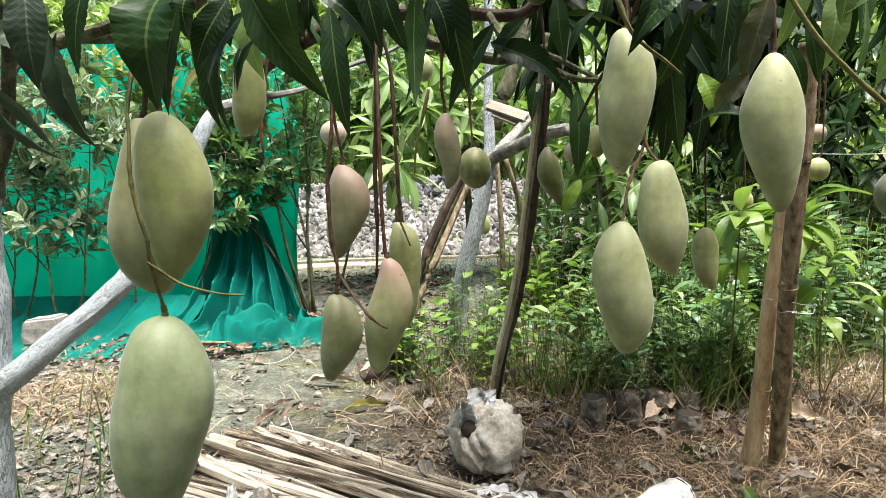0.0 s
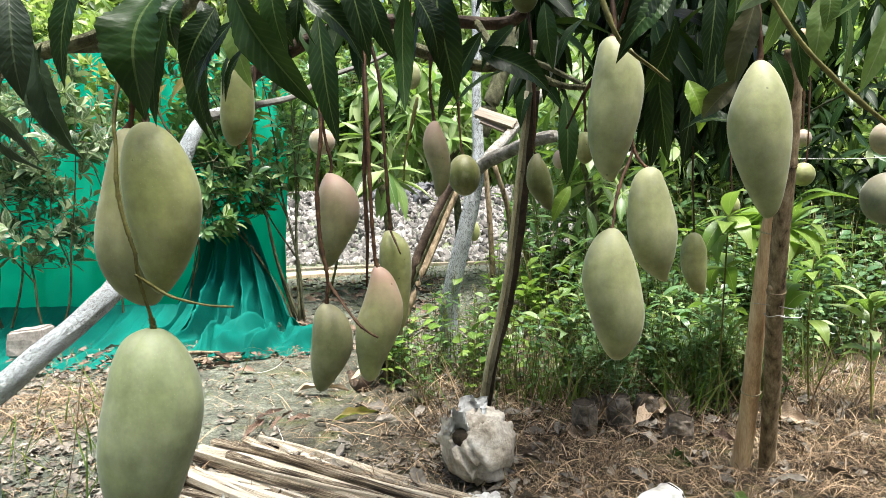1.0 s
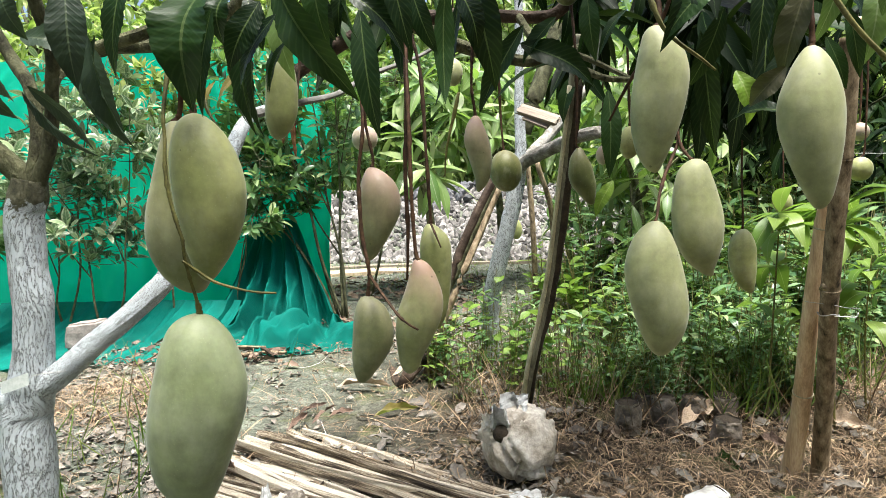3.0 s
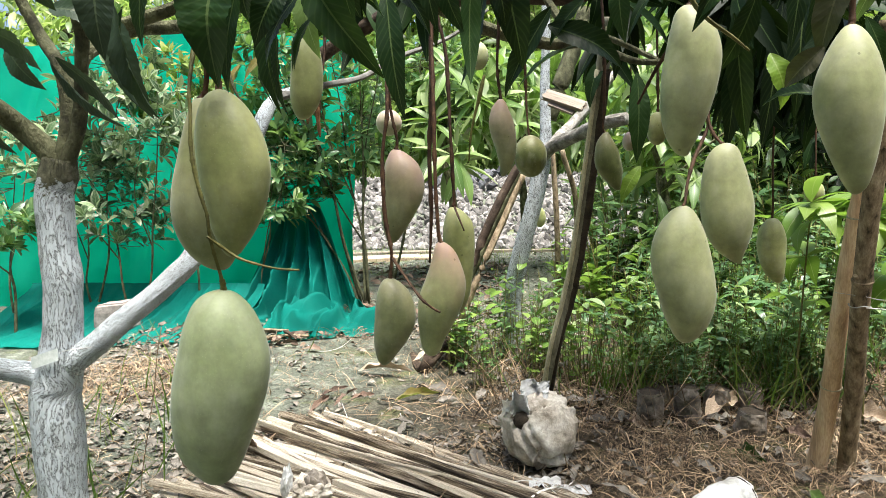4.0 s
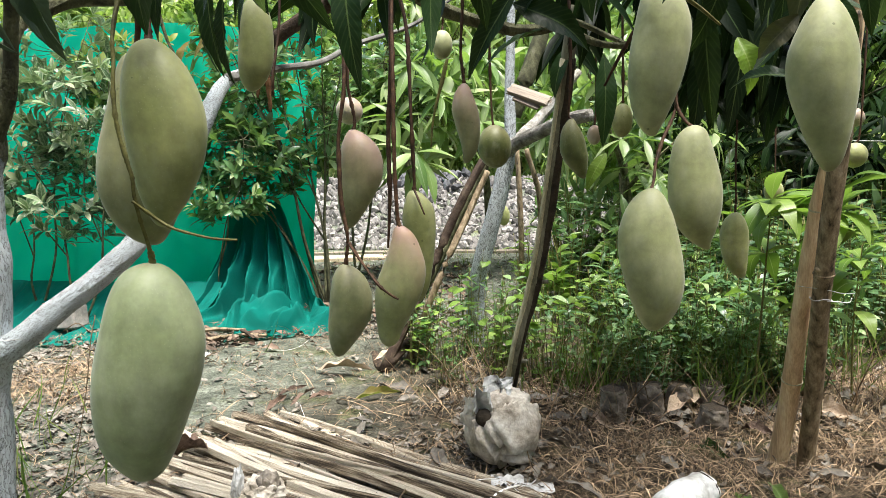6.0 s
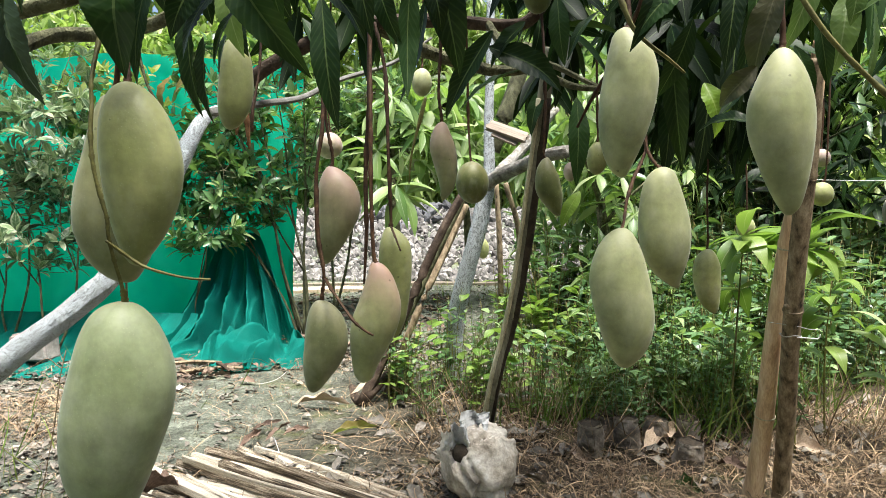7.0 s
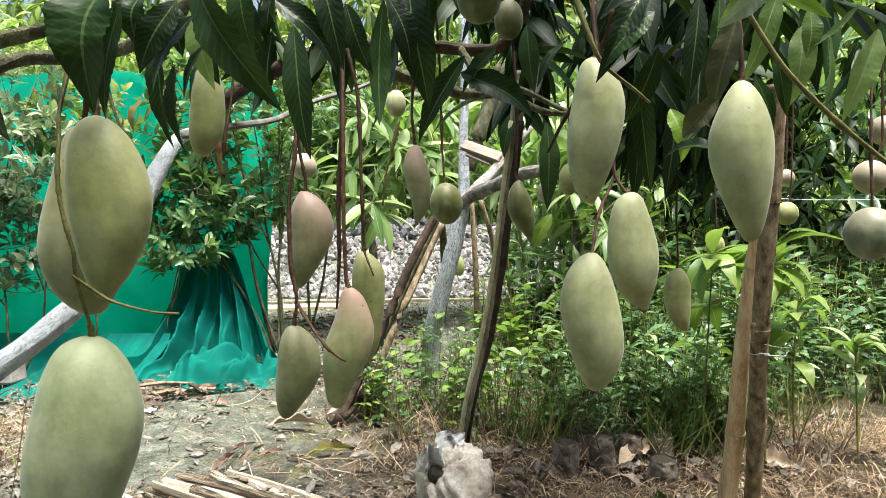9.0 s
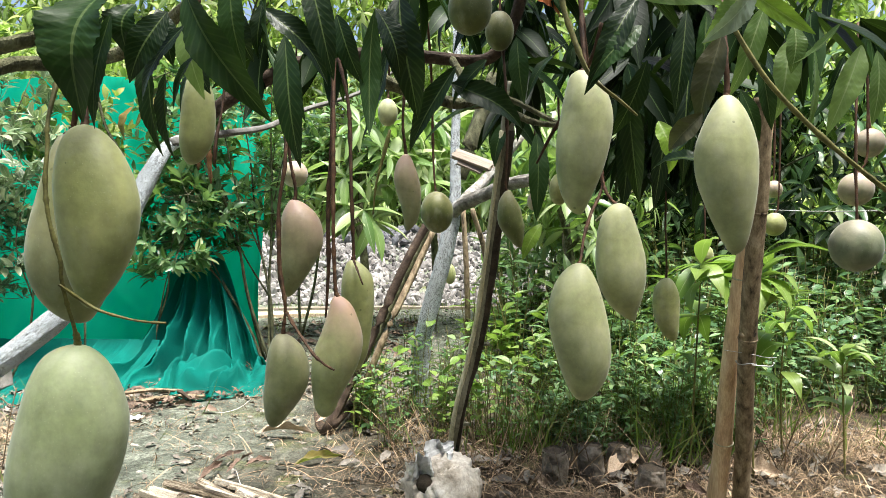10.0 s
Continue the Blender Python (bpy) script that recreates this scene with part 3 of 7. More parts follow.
def whorl(at, out, count, length, width, droop, r, spread=1.0):
    """Leaves round a twig's end, drooping."""
    mats = []
    out = Vector(out).normalized()
    side = out.orthogonal().normalized()
    for i in range(count):
        a = i * 2.4 + r.uniform(-0.5, 0.5)
        d = side.copy()
        d.rotate(Matrix.Rotation(a, 3, out))
        d = (d * spread + out * r.uniform(-0.2, 0.7) + Vector((0, 0, -droop * r.uniform(0.5, 1.4)))).normalized()
        ln = length * r.uniform(0.65, 1.15)
        base = Vector(at) - out * r.uniform(0, 0.05)
        nrm = Vector((0, 0, 1)) + unit(r) * 0.5 + out * 0.5
        mats.append(np.array(leaf_frame(base, d, nrm, ln, width * r.uniform(0.8, 1.15) * ln / length)))
    return mats


# ---- ground ----
def on_ground(p, dz=0.0):
    return (p[0], p[1], ground_z(p[0], p[1]) + dz)


def smooth_step(a, b, x):
    t = min(1.0, max(0.0, (x - a) / (b - a)))
    return t * t * (3 - 2 * t)


def ground_z(x, y):
    z = 0.14 * smooth_step(3.4, 7.0, y)
    z += 0.85 * smooth_step(7.6, 10.6, y) * smooth_step(-6.5, -3.0, x) * (1 - smooth_step(1.2, 3.0, x)) * (1 - smooth_step(11.5, 14, y))
    if y < 30:
        z += 0.016 * noise.noise(Vector((x * 1.7, y * 1.7, 0.3))) + 0.009 * noise.noise(Vector((x * 6, y * 6, 1.3)))
    return z


def build_ground():
    xs = sorted(set([round(-3.2 + 0.05 * i, 3) for i in range(129)] + [-400, -150, -60, -30, -18, -12, -9, -7, -6, -5.2, -4.6, -4.1, -3.7, -3.4, 3.45, 3.8, 4.3, 5, 6, 7.5, 10, 14, 20, 35, 70, 150, 400]))
    ys = sorted(set([round(1.2 + 0.05 * i, 3) for i in range(74)] + [-300, -100, -40, -20, -10, -6, -4, -2.5, -1.6, -1, -.5, 0, .4, .7, .9, 1.05] + [round(4.9 + .16 * i, 3) for i in range(60)] + [15, 16.5, 18.5, 21, 25, 32, 45, 70, 120, 250, 500]))
    verts = [(x, y, ground_z(x, y)) for y in ys for x in xs]
    w = len(xs)
    faces = [(j * w + i, j * w + i + 1, (j + 1) * w + i + 1, (j + 1) * w + i) for j in range(len(ys) - 1) for i in range(w - 1)]
    return tagged(mesh_ob("ground", verts, faces, M_EARTH), "bare trodden grey clay orchard floor with brown litter", "ground", kind="structure")


build_ground()


# ---- mangoes ----
STATIONS = (0.05, 0.15, 0.32, 0.5, 0.68, 0.85, 0.95)


def mango(top, tip, width, skin, label, stalk=None, stalk_r=(0.003, 0.0035), twig=None, girth=(1,) * 7, sway=(0,) * 7, depth=0.88, name="mango"):
    """A hanging fruit from its stalk's end to its tip. girth swells or thins it down its length, sway shifts it sideways."""
    top, tip = Vector(top), Vector(tip)
    axis = top - tip
    length = axis.length
    z = axis.normalized()
    x = Vector((1, 0.05, 0))
    x = (x - z * x.dot(z)).normalized()
    y = z.cross(x)
    ob = thing(name, label, "mango", top, group="hanging mangoes")
    rot = Matrix((x, y, z)).transposed()
    verts, faces = [], []
    rings, sides = 40, 32
    gs = [q[1] for q in smooth_line([(a, b, 0) for a, b in zip((0,) + STATIONS + (1,), (girth[0],) + tuple(girth) + (girth[-1],))], 8)]
    os_ = [q[1] for q in smooth_line([(a, b, 0) for a, b in zip((0,) + STATIONS + (1,), (0,) + tuple(sway) + (0,))], 8)]
    ss = [q[0] for q in smooth_line([(a, 0, 0) for a in (0,) + STATIONS + (1,)], 8)]
    for i in range(1, rings):
        s = 0.5 - 0.5 * math.cos(math.pi * i / rings)
        r = math.sqrt(4 * s * (1 - s)) * float(np.interp(s, ss, gs))
        cx = float(np.interp(s, ss, os_)) * width
        for q in range(sides):
            t = 2 * math.pi * q / sides
            lump = 1 + 0.02 * noise.noise(Vector((math.cos(t) * 1.2 + length * 37, math.sin(t) * 1.2, s * 3)))
            verts.append(rot @ Vector((cx + width / 2 * r * math.cos(t) * lump, depth * width / 2 * r * math.sin(t) * lump, -s * length)))
    n = (rings - 1)
    for i in range(n - 1):
        for q in range(sides):
            a, b = i * sides + q, i * sides + (q + 1) % sides
            faces.append((a, a + sides, b + sides, b))
    verts += [rot @ Vector((0, 0, -length * 0.004)), rot @ Vector((0, 0, -length))]
    for q in range(sides):
        faces.append((len(verts) - 2, q, (q + 1) % sides))
        faces.append((len(verts) - 1, (n - 1) * sides + (q + 1) % sides, (n - 1) * sides + q))
    mesh_ob("fruit", verts, faces, skin, ob)
    if stalk:
        under(tube("stalk", [tuple(top + Vector((0, 0, -0.004)))] + list(stalk), [stalk_r[0] * 1.4, stalk_r[0]] + [stalk_r[1]] * len(stalk), twig or M_TWIG, sides=7, n=9, rough=0.5, seed=int(length * 9999) % 97, knots=0.5), ob)
    return ob


mango((-0.268, 0.62, 1.042), (-0.261, 0.62, 0.852), 0.086, SKIN_GREEN, "large green mango in front of another on a shared stalk", [(-0.272, 0.630, 1.065), (-0.287, 0.660, 1.130), (-0.306, 0.700, 1.191)], girth=(1.02, 1.0, 0.97, 0.93, 0.86, 0.76, 0.66), sway=(0.01, 0.05, 0.10, 0.125, 0.105, 0.05, 0.01))
mango((-0.330, 0.7, 1.045), (-0.313, 0.7, 0.826), 0.096, SKIN_TWIN, "large green mango half hidden behind its twin", [(-0.321, 0.700, 1.058), (-0.310, 0.690, 1.104), (-0.306, 0.700, 1.191)], girth=(0.92, 0.87, 0.89, 0.97, 1.04, 1.05, 0.99), sway=(0.058, 0.071, 0.042, -0.017, -0.067, -0.069, -0.044))
mango((-0.27, 0.61, 0.816), (-0.291, 0.61, 0.583), 0.108, SKIN_FRESH, "very large smooth green mango hanging low on a long stalk", [(-0.2695, 0.607, 0.822), (-0.268, 0.598, 0.838), (-0.267, 0.586, 0.858), (-0.266, 0.574, 0.884), (-0.265, 0.57, 0.902), (-0.268, 0.568, 0.917), (-0.275, 0.568, 0.947), (-0.279, 0.57, 0.979), (-0.280, 0.575, 1.011), (-0.285, 0.59, 1.055), (-0.303, 0.680, 1.183)], (.0028, .0019), M_TWIGG, girth=(1.13, 1.07, 1.03, 1.0, 0.96, 0.96, 0.92), sway=(-0.015, 0.006, 0.038, 0.004, -0.045, -0.053, -0.01))
mango((-0.174, 1.22, 1.004), (-0.187, 1.22, 0.811), 0.086, SKIN_GREY, "mauve grey mango with a rosy shoulder", [(-0.171, 1.220, 1.025), (-0.183, 1.220, 1.089), (-0.187, 1.220, 1.162), (-0.197, 1.250, 1.293)], girth=(1.05, 1.12, 1.06, 0.96, 0.86, 0.74, 0.71), sway=(0.077, 0.164, 0.221, 0.213, 0.119, 0.047, 0.017))
mango((-0.177, 1.14, 0.75), (-0.195, 1.14, 0.575), 0.08, SKIN_DULL, "small dull green mango at the end of a forked stalk", [(-0.176, 1.140, 0.763), (-0.173, 1.140, 0.788), (-0.175, 1.140, 0.816), (-0.186, 1.150, 0.874), (-0.191, 1.160, 0.978), (-0.180, 1.170, 1.092), (-0.197, 1.250, 1.293)], (.0035, .0034), girth=(1.12, 1.11, 1.05, 0.99, 0.91, 0.77, 0.74), sway=(0.047, 0.121, 0.185, 0.194, 0.132, 0.05, 0.014))
mango((-0.071, 1.1, 0.825), (-0.095, 1.1, 0.605), 0.085, SKIN_PINK, "pink blushed mango hanging on a long red stalk", [(-0.076, 1.100, 0.845), (-0.080, 1.110, 0.925), (-0.083, 1.120, 1.025), (-0.086, 1.140, 1.125), (-0.094, 1.200, 1.276)], (.0035, .0034), girth=(0.91, 0.86, 0.95, 0.99, 0.88, 0.76, 0.86), sway=(0.069, 0.14, 0.182, 0.122, 0.051, 0.002, 0.005))
mango((-0.057, 1.2, 0.886), (-0.045, 1.2, 0.669), 0.064, SKIN_GREEN, "green mango behind a pink blushed one", [(-0.054, 1.200, 0.903), (-0.059, 1.200, 1.012), (-0.063, 1.220, 1.119), (-0.073, 1.240, 1.216), (-0.093, 1.260, 1.294)], (.0032, .0034), M_TWIG, girth=(1.19, 1.26, 1.08, 0.9, 0.8, 0.8, 0.75), sway=(0.053, 0.124, 0.122, 0.117, 0.084, 0.036, -0.006))
mango((0.037, 1.55, 1.141), (0.041, 1.55, 0.948), 0.064, SKIN_GREY, "slim brownish mango with a hooked tip", [(0.034, 1.550, 1.162), (0.029, 1.550, 1.214), (0.032, 1.560, 1.331), (0.026, 1.600, 1.471)], girth=(0.98, 1.01, 1.05, 0.95, 0.83, 0.76, 0.75), sway=(-0.021, -0.044, -0.001, 0.086, 0.155, 0.149, 0.053))
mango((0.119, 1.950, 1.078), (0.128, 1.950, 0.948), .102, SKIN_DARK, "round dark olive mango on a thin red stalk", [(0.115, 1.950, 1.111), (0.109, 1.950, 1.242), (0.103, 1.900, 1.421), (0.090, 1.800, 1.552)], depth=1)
mango((-0.345, 2.100, 1.187), (-0.356, 2.100, 1.099), .088, SKIN_ROUND, "small round pink mango behind the stalks", [(-0.352, 2.100, 1.237), (-0.353, 2.100, 1.378), (-0.323, 2.000, 1.601)], depth=1)
mango((0.287, 1.5, 1.049), (0.319, 1.5, 0.909), 0.061, SKIN_DARK, "small green mango beside the split bamboo prop", [(0.281, 1.500, 1.063), (0.284, 1.500, 1.163), (0.279, 1.500, 1.311), (0.274, 1.550, 1.448)], (.0025, .003), girth=(0.84, 0.9, 0.98, 1.0, 0.95, 0.77, 0.77), sway=(-0.056, -0.122, -0.14, -0.166, -0.119, -0.066, -0.022))
mango((0.345, 1.02, 1.213), (0.344, 1.02, 0.97), 0.091, SKIN_PALE, "long pale green mango with dark freckles", [(0.354, 1.030, 1.225), (0.354, 1.050, 1.296), (0.362, 1.100, 1.399)], (.004, .004), girth=(1.07, 1.07, 1.04, 0.99, 0.93, 0.84, 0.76), sway=(0.028, 0.102, 0.125, 0.067, 0.004, -0.04, -0.034))
mango((0.44, 1.12, 0.996), (0.473, 1.12, 0.778), 0.092, SKIN_PALE, "pale green mango with a small beak at its tip", [(0.431, 1.130, 1.005), (0.427, 1.150, 1.021), (0.426, 1.170, 1.046), (0.421, 1.200, 1.126), (0.405, 1.200, 1.245), (0.393, 1.200, 1.373)], (.0024, .0026), M_TWIG, girth=(1.1, 0.98, 0.96, 1.0, 0.99, 0.85, 0.62), sway=(-0.024, -0.066, -0.091, -0.1, -0.124, -0.117, -0.064))
mango((0.35, 1.04, 0.888), (0.359, 1.04, 0.65), 0.101, SKIN_PALE, "broad pale green mango with a mauve side", [(0.359, 1.060, 0.897), (0.371, 1.090, 0.933), (0.389, 1.120, 0.970), (0.426, 1.170, 1.035), (0.421, 1.200, 1.126)], (.0026, .0028), M_TWIG, girth=(0.99, 1.01, 1.02, 1.0, 0.99, 0.97, 0.91), sway=(-0.032, -0.063, -0.066, -0.017, 0.04, 0.05, 0.021))
mango((0.503, 0.83, 1.131), (0.519, 0.83, 0.908), 0.086, SKIN_PALE, "long pale green mango beside the bamboo prop", [(0.504, 0.830, 1.141), (0.502, 0.830, 1.187), (0.509, 0.860, 1.273)], (.0035, .0035), girth=(0.87, 0.95, 1.04, 0.98, 0.85, 0.74, 0.72), sway=(0.005, -0.013, -0.054, -0.058, -0.033, 0.001, 0.017))
mango((0.89, 2.05, 0.806), (0.919, 2.05, 0.595), 0.086, SKIN_GREEN, "small green mango on a long thread of a stalk", [(0.891, 2.050, 0.848), (0.886, 2.050, 0.997), (0.886, 2.050, 1.181), (0.862, 2.000, 1.422)], (.003, .003), girth=(1.16, 1.15, 1.09, 1.0, 0.94, 0.88, 0.87), sway=(-0.035, -0.085, -0.114, -0.145, -0.152, -0.109, -0.043))
mango((-0.287, 1.0, 1.192), (-0.296, 1.0, 1.045), 0.055, SKIN_GREEN, "green mango half wrapped by curled leaves", [(-0.284, 1.000, 1.257), (-0.286, 1.000, 1.349)], girth=(1.1, 1.1, 1.02, 1.0, 1.07, 1.11, 1.1), sway=(0.02, 0.059, 0.095, 0.113, 0.101, 0.058, 0.026))
mango((1.052, 1.350, 0.978), (1.049, 1.350, 0.861), .108, SKIN_ROUNDSHADE, "round grey-green mango under a red stalk", [(1.050, 1.350, 1.015), (1.053, 1.360, 1.142), (1.067, 1.380, 1.261), (1.081, 1.400, 1.435)], (.0028, .003), depth=1)
mango((1.325, 1.750, 1.128), (1.323, 1.750, 1.032), .092, SKIN_ROUND, "rosy round mango among the leaves", [(1.354, 1.750, 1.170), (1.354, 1.750, 1.300), (1.350, 1.750, 1.526)], (.0028, .003), depth=1)
mango((1.469, 1.900, 1.282), (1.467, 1.900, 1.192), .085, SKIN_ROUND, "rosy round mango near a leafy twig", [(1.461, 1.900, 1.366), (1.420, 1.850, 1.559)], (.0028, .003), depth=1)
mango((0.519, 2.000, 1.144), (0.517, 2.000, 1.041), .064, SKIN_GREEN, "round green mango behind a larger one", [(0.519, 2.000, 1.197), (0.512, 2.000, 1.409)])
mango((0.489, 2.300, 1.107), (0.488, 2.300, 1.037), .05, SKIN_ROUND, "small pinkish mango beyond the prop", [(0.493, 2.300, 1.184), (0.469, 2.200, 1.389)])
mango((0.250, 4.200, 0.771), (0.260, 4.200, 0.634), .085, SKIN_GREEN, "small green mango near the ground far off", [(0.244, 4.200, 0.844), (0.268, 4.200, 1.134), (0.344, 3.600, 1.193)], (.003, .003))
mango((0.166, 4.300, 0.597), (0.176, 4.300, 0.486), .065, SKIN_GREEN, "small green mango low beside a whitewashed trunk", [(0.177, 4.300, 0.654), (0.228, 4.100, 1.094), (0.344, 3.600, 1.187)], (.003, .003))
mango((1.438, 3.000, 0.915), (1.444, 3.000, 0.813), .085, SKIN_GREEN, "round green mango in the shade", [(1.444, 3.000, 0.965), (1.428, 3.000, 1.263), (1.386, 3.000, 1.646)])
mango((1.443, 2.400, 1.167), (1.446, 2.400, 1.099), .066, SKIN_ROUND, "pale round mango behind the bamboo prop", [(1.445, 2.400, 1.211), (1.445, 2.400, 1.518)])
mango((1.394, 2.300, 1.037), (1.393, 2.300, 0.950), .084, SKIN_GREEN, "green round mango low behind the bamboo prop", [(1.408, 2.300, 1.094), (1.411, 2.300, 1.494)])
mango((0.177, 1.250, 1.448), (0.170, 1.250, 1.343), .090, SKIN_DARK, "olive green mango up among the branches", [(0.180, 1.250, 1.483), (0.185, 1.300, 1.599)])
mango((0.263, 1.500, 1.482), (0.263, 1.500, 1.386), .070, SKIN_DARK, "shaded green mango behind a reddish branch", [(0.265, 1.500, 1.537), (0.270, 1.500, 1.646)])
mango((-0.047, 2.200, 1.421), (-0.047, 2.200, 1.324), .070, SKIN_PALE, "small pale mango behind a hanging leaf", [(-0.044, 2.200, 1.470), (-0.036, 2.100, 1.653)])

# ---- the whitewashed mango tree by the path, with the boughs overhead ----
tree = thing("mango_tree", "low mango tree with whitewashed trunk and dark spreading boughs", "tree", (-0.9, 1.2, 0))
under(tube("trunk", [(-0.935, 1.2, -0.05), (-0.942, 1.195, 0.11), (-0.942, 1.190, 0.255), (-0.940, 1.190, 0.362), (-0.941, 1.190, 0.428), (-0.939, 1.190, 0.492), (-0.927, 1.190, 0.54), (-0.914, 1.190, 0.62), (-0.907, 1.190, 0.683), (-0.903, 1.190, 0.745), (-0.909, 1.190, 0.807), (-0.909, 1.190, 0.868), (-0.905, 1.190, 0.929), (-0.896, 1.190, 0.962), (-0.888, 1.19, 0.998)], [.062, .052, .0485, .0515, .053, .05, .047, .04, .039, .039, .038, .0375, .037, .039, .033], M_WASHTOP, sides=24, n=6, rough=.08, seed=3), tree)
under(tube("limb", [(-0.916, 1.190, 0.547), (-0.850, 1.190, 0.591), (-0.779, 1.220, 0.654), (-0.710, 1.270, 0.721), (-0.664, 1.320, 0.785), (-0.620, 1.420, 0.913), (-0.587, 1.520, 1.070), (-0.573, 1.600, 1.156), (-0.532, 1.660, 1.195), (-0.469, 1.750, 1.220)], [.034, .027, .0245, .0235, .0235, .023, .022, .017, .0115, .009], M_WASHL, sides=14, n=7, rough=.12, seed=5), tree)
under(tube("limb", [(-0.929, 1.190, 0.515), (-0.979, 1.170, 0.536), (-1.013, 1.120, 0.563), (-1.069, 1.000, 0.630)], [.034, .025, .023, .02], M_WASH, sides=14, n=6, rough=.12, seed=6), tree)
under(tube("limb", [(-0.890, 1.19, 0.965), (-0.904, 1.19, 1.005), (-0.932, 1.18, 1.039), (-0.952, 1.16, 1.068), (-0.966, 1.12, 1.096), (-0.972, 1.05, 1.131), (-0.979, 0.94, 1.22)], [.024, .0235, .0228, .0225, .022, .02, .017], M_BARK, sides=14, n=6, rough=.12, seed=7), tree)
under(tube("limb", [(-0.886, 1.19, 0.975), (-0.874, 1.19, 1.047), (-0.873, 1.2, 1.095), (-0.879, 1.21, 1.144), (-0.895, 1.22, 1.196), (-0.929, 1.24, 1.234), (-0.973, 1.26, 1.289), (-1.03, 1.26, 1.40)], [.02, .0121, .0122, .0134, .0135, .0137, .0128, .011], M_BARK, sides=12, n=6, rough=.12, seed=10), tree)
under(tube("limb", [(-0.880, 1.19, 0.965), (-0.868, 1.19, 1.002), (-0.845, 1.185, 1.04), (-0.829, 1.18, 1.08), (-0.815, 1.17, 1.137), (-0.803, 1.16, 1.191), (-0.78, 1.13, 1.251), (-0.768, 1.05, 1.381)], [.022, .018, .0148, .0141, .0129, .0128, .0125, .012], M_BARK, sides=12, n=6, rough=.12, seed=8), tree)
under(tube("limb", [(-0.879, 1.21, 1.144), (-0.892, 1.280, 1.19), (-0.894, 1.320, 1.245), (-0.828, 1.400, 1.310), (-0.710, 1.420, 1.319), (-0.572, 1.400, 1.350), (-0.414, 1.350, 1.440)], [.012, .013, .016, .017, .016, .015, .014], M_BARK, sides=10, n=6, rough=.12, seed=9), tree)
under(tube("twig", [(-0.567, 1.600, 1.168), (-0.469, 1.750, 1.220), (-0.394, 1.900, 1.264), (-0.311, 2.050, 1.348), (-0.154, 2.200, 1.437), (-0.017, 2.300, 1.552)], [.013, .0098, .009, .008, .007, .005], M_GREYTWIG, sides=9, n=6, rough=.2, seed=11), tree)
under(tube("bough", [(-0.533, 1.750, 1.252), (-0.461, 1.720, 1.301), (-0.379, 1.700, 1.344), (-0.269, 1.680, 1.389), (-0.146, 1.660, 1.412), (0.035, 1.620, 1.407), (0.182, 1.600, 1.389), (0.253, 1.580, 1.396), (0.299, 1.550, 1.458), (0.325, 1.500, 1.565), (0.321, 1.400, 1.677)], [.017, .02, .02, .02, .02, .017, .016, .016, .015, .015, .014], M_BARK2, sides=12, n=6, rough=.14, seed=12), tree)
under(tube("bough", [(-0.161, 1.660, 1.412), (-0.088, 1.680, 1.389), (-0.013, 1.700, 1.352), (0.096, 1.740, 1.326), (0.208, 1.760, 1.311), (0.326, 1.800, 1.346), (0.433, 1.850, 1.409)], [.021, .021, .019, .017, .016, .014, .012], M_BARK, sides=12, n=6, rough=.14, seed=13), tree)
under(tube("twig", [(0.152, 1.600, 1.393), (0.190, 1.500, 1.303), (0.250, 1.420, 1.239), (0.322, 1.380, 1.194), (0.382, 1.360, 1.182)], [.011, .010, .009, .008, .006], M_BARK, sides=9, n=6, rough=.2, seed=14), tree)
under(tube("twig", [(0.204, 1.500, 1.290), (0.280, 1.450, 1.259), (0.351, 1.400, 1.211), (0.378, 1.370, 1.189)], [.008, .007, .006, .005], M_BARK, sides=8, n=5, rough=.2, seed=15), tree)
under(tube("twig", [(0.298, 1.000, 1.434), (0.304, 0.980, 1.315), (0.325, 0.970, 1.240), (0.343, 0.960, 1.194), (0.363, 0.950, 1.168), (0.393, 0.950, 1.146), (0.419, 0.950, 1.124)], [.005, .0045, .0045, .004, .0032, .0025, .0016], M_TWIGG, sides=8, n=6, rough=.35, seed=16, knots=.3), tree)
under(tube("twig", [(0.402, 1.100, 1.321), (0.391, 1.120, 1.266), (0.361, 1.160, 1.191), (0.331, 1.200, 1.133), (0.307, 1.220, 1.080)], [.004, .004, .0038, .0032, .002], M_TWIG, sides=8, n=6, rough=.35, seed=17, knots=.3), tree)
under(tube("twig", [(0.504, 0.920, 1.348), (0.548, 0.900, 1.246), (0.590, 0.880, 1.163), (0.645, 0.870, 1.099), (0.698, 0.860, 1.047), (0.748, 0.850, 1.003), (0.860, 0.850, 0.927)], [.0038, .0038, .0037, .0036, .0034, .0032, .003], M_TWIGG, sides=8, n=6, rough=.3, seed=18, knots=.35), tree)
under(tube("twig", [(-0.407, 0.660, 1.126), (-0.366, 0.660, 1.136), (-0.335, 0.670, 1.150), (-0.312, 0.680, 1.166), (-0.288, 0.700, 1.211)], [.008, .0082, .008, .008, .009], M_BARK, sides=9, n=6, rough=.2, seed=19), tree)
under(tube("twig", [(-0.268, 0.573, 0.880), (-0.256, 0.585, 0.866), (-0.240, 0.59, 0.854), (-0.214, 0.59, 0.846), (-0.193, 0.59, 0.842), (-0.173, 0.59, 0.841)], [.0016, .0016, .0015, .0014, .0012, .0010], M_TWIGG, sides=7, n=5, rough=.3, seed=20, knots=.6), tree)
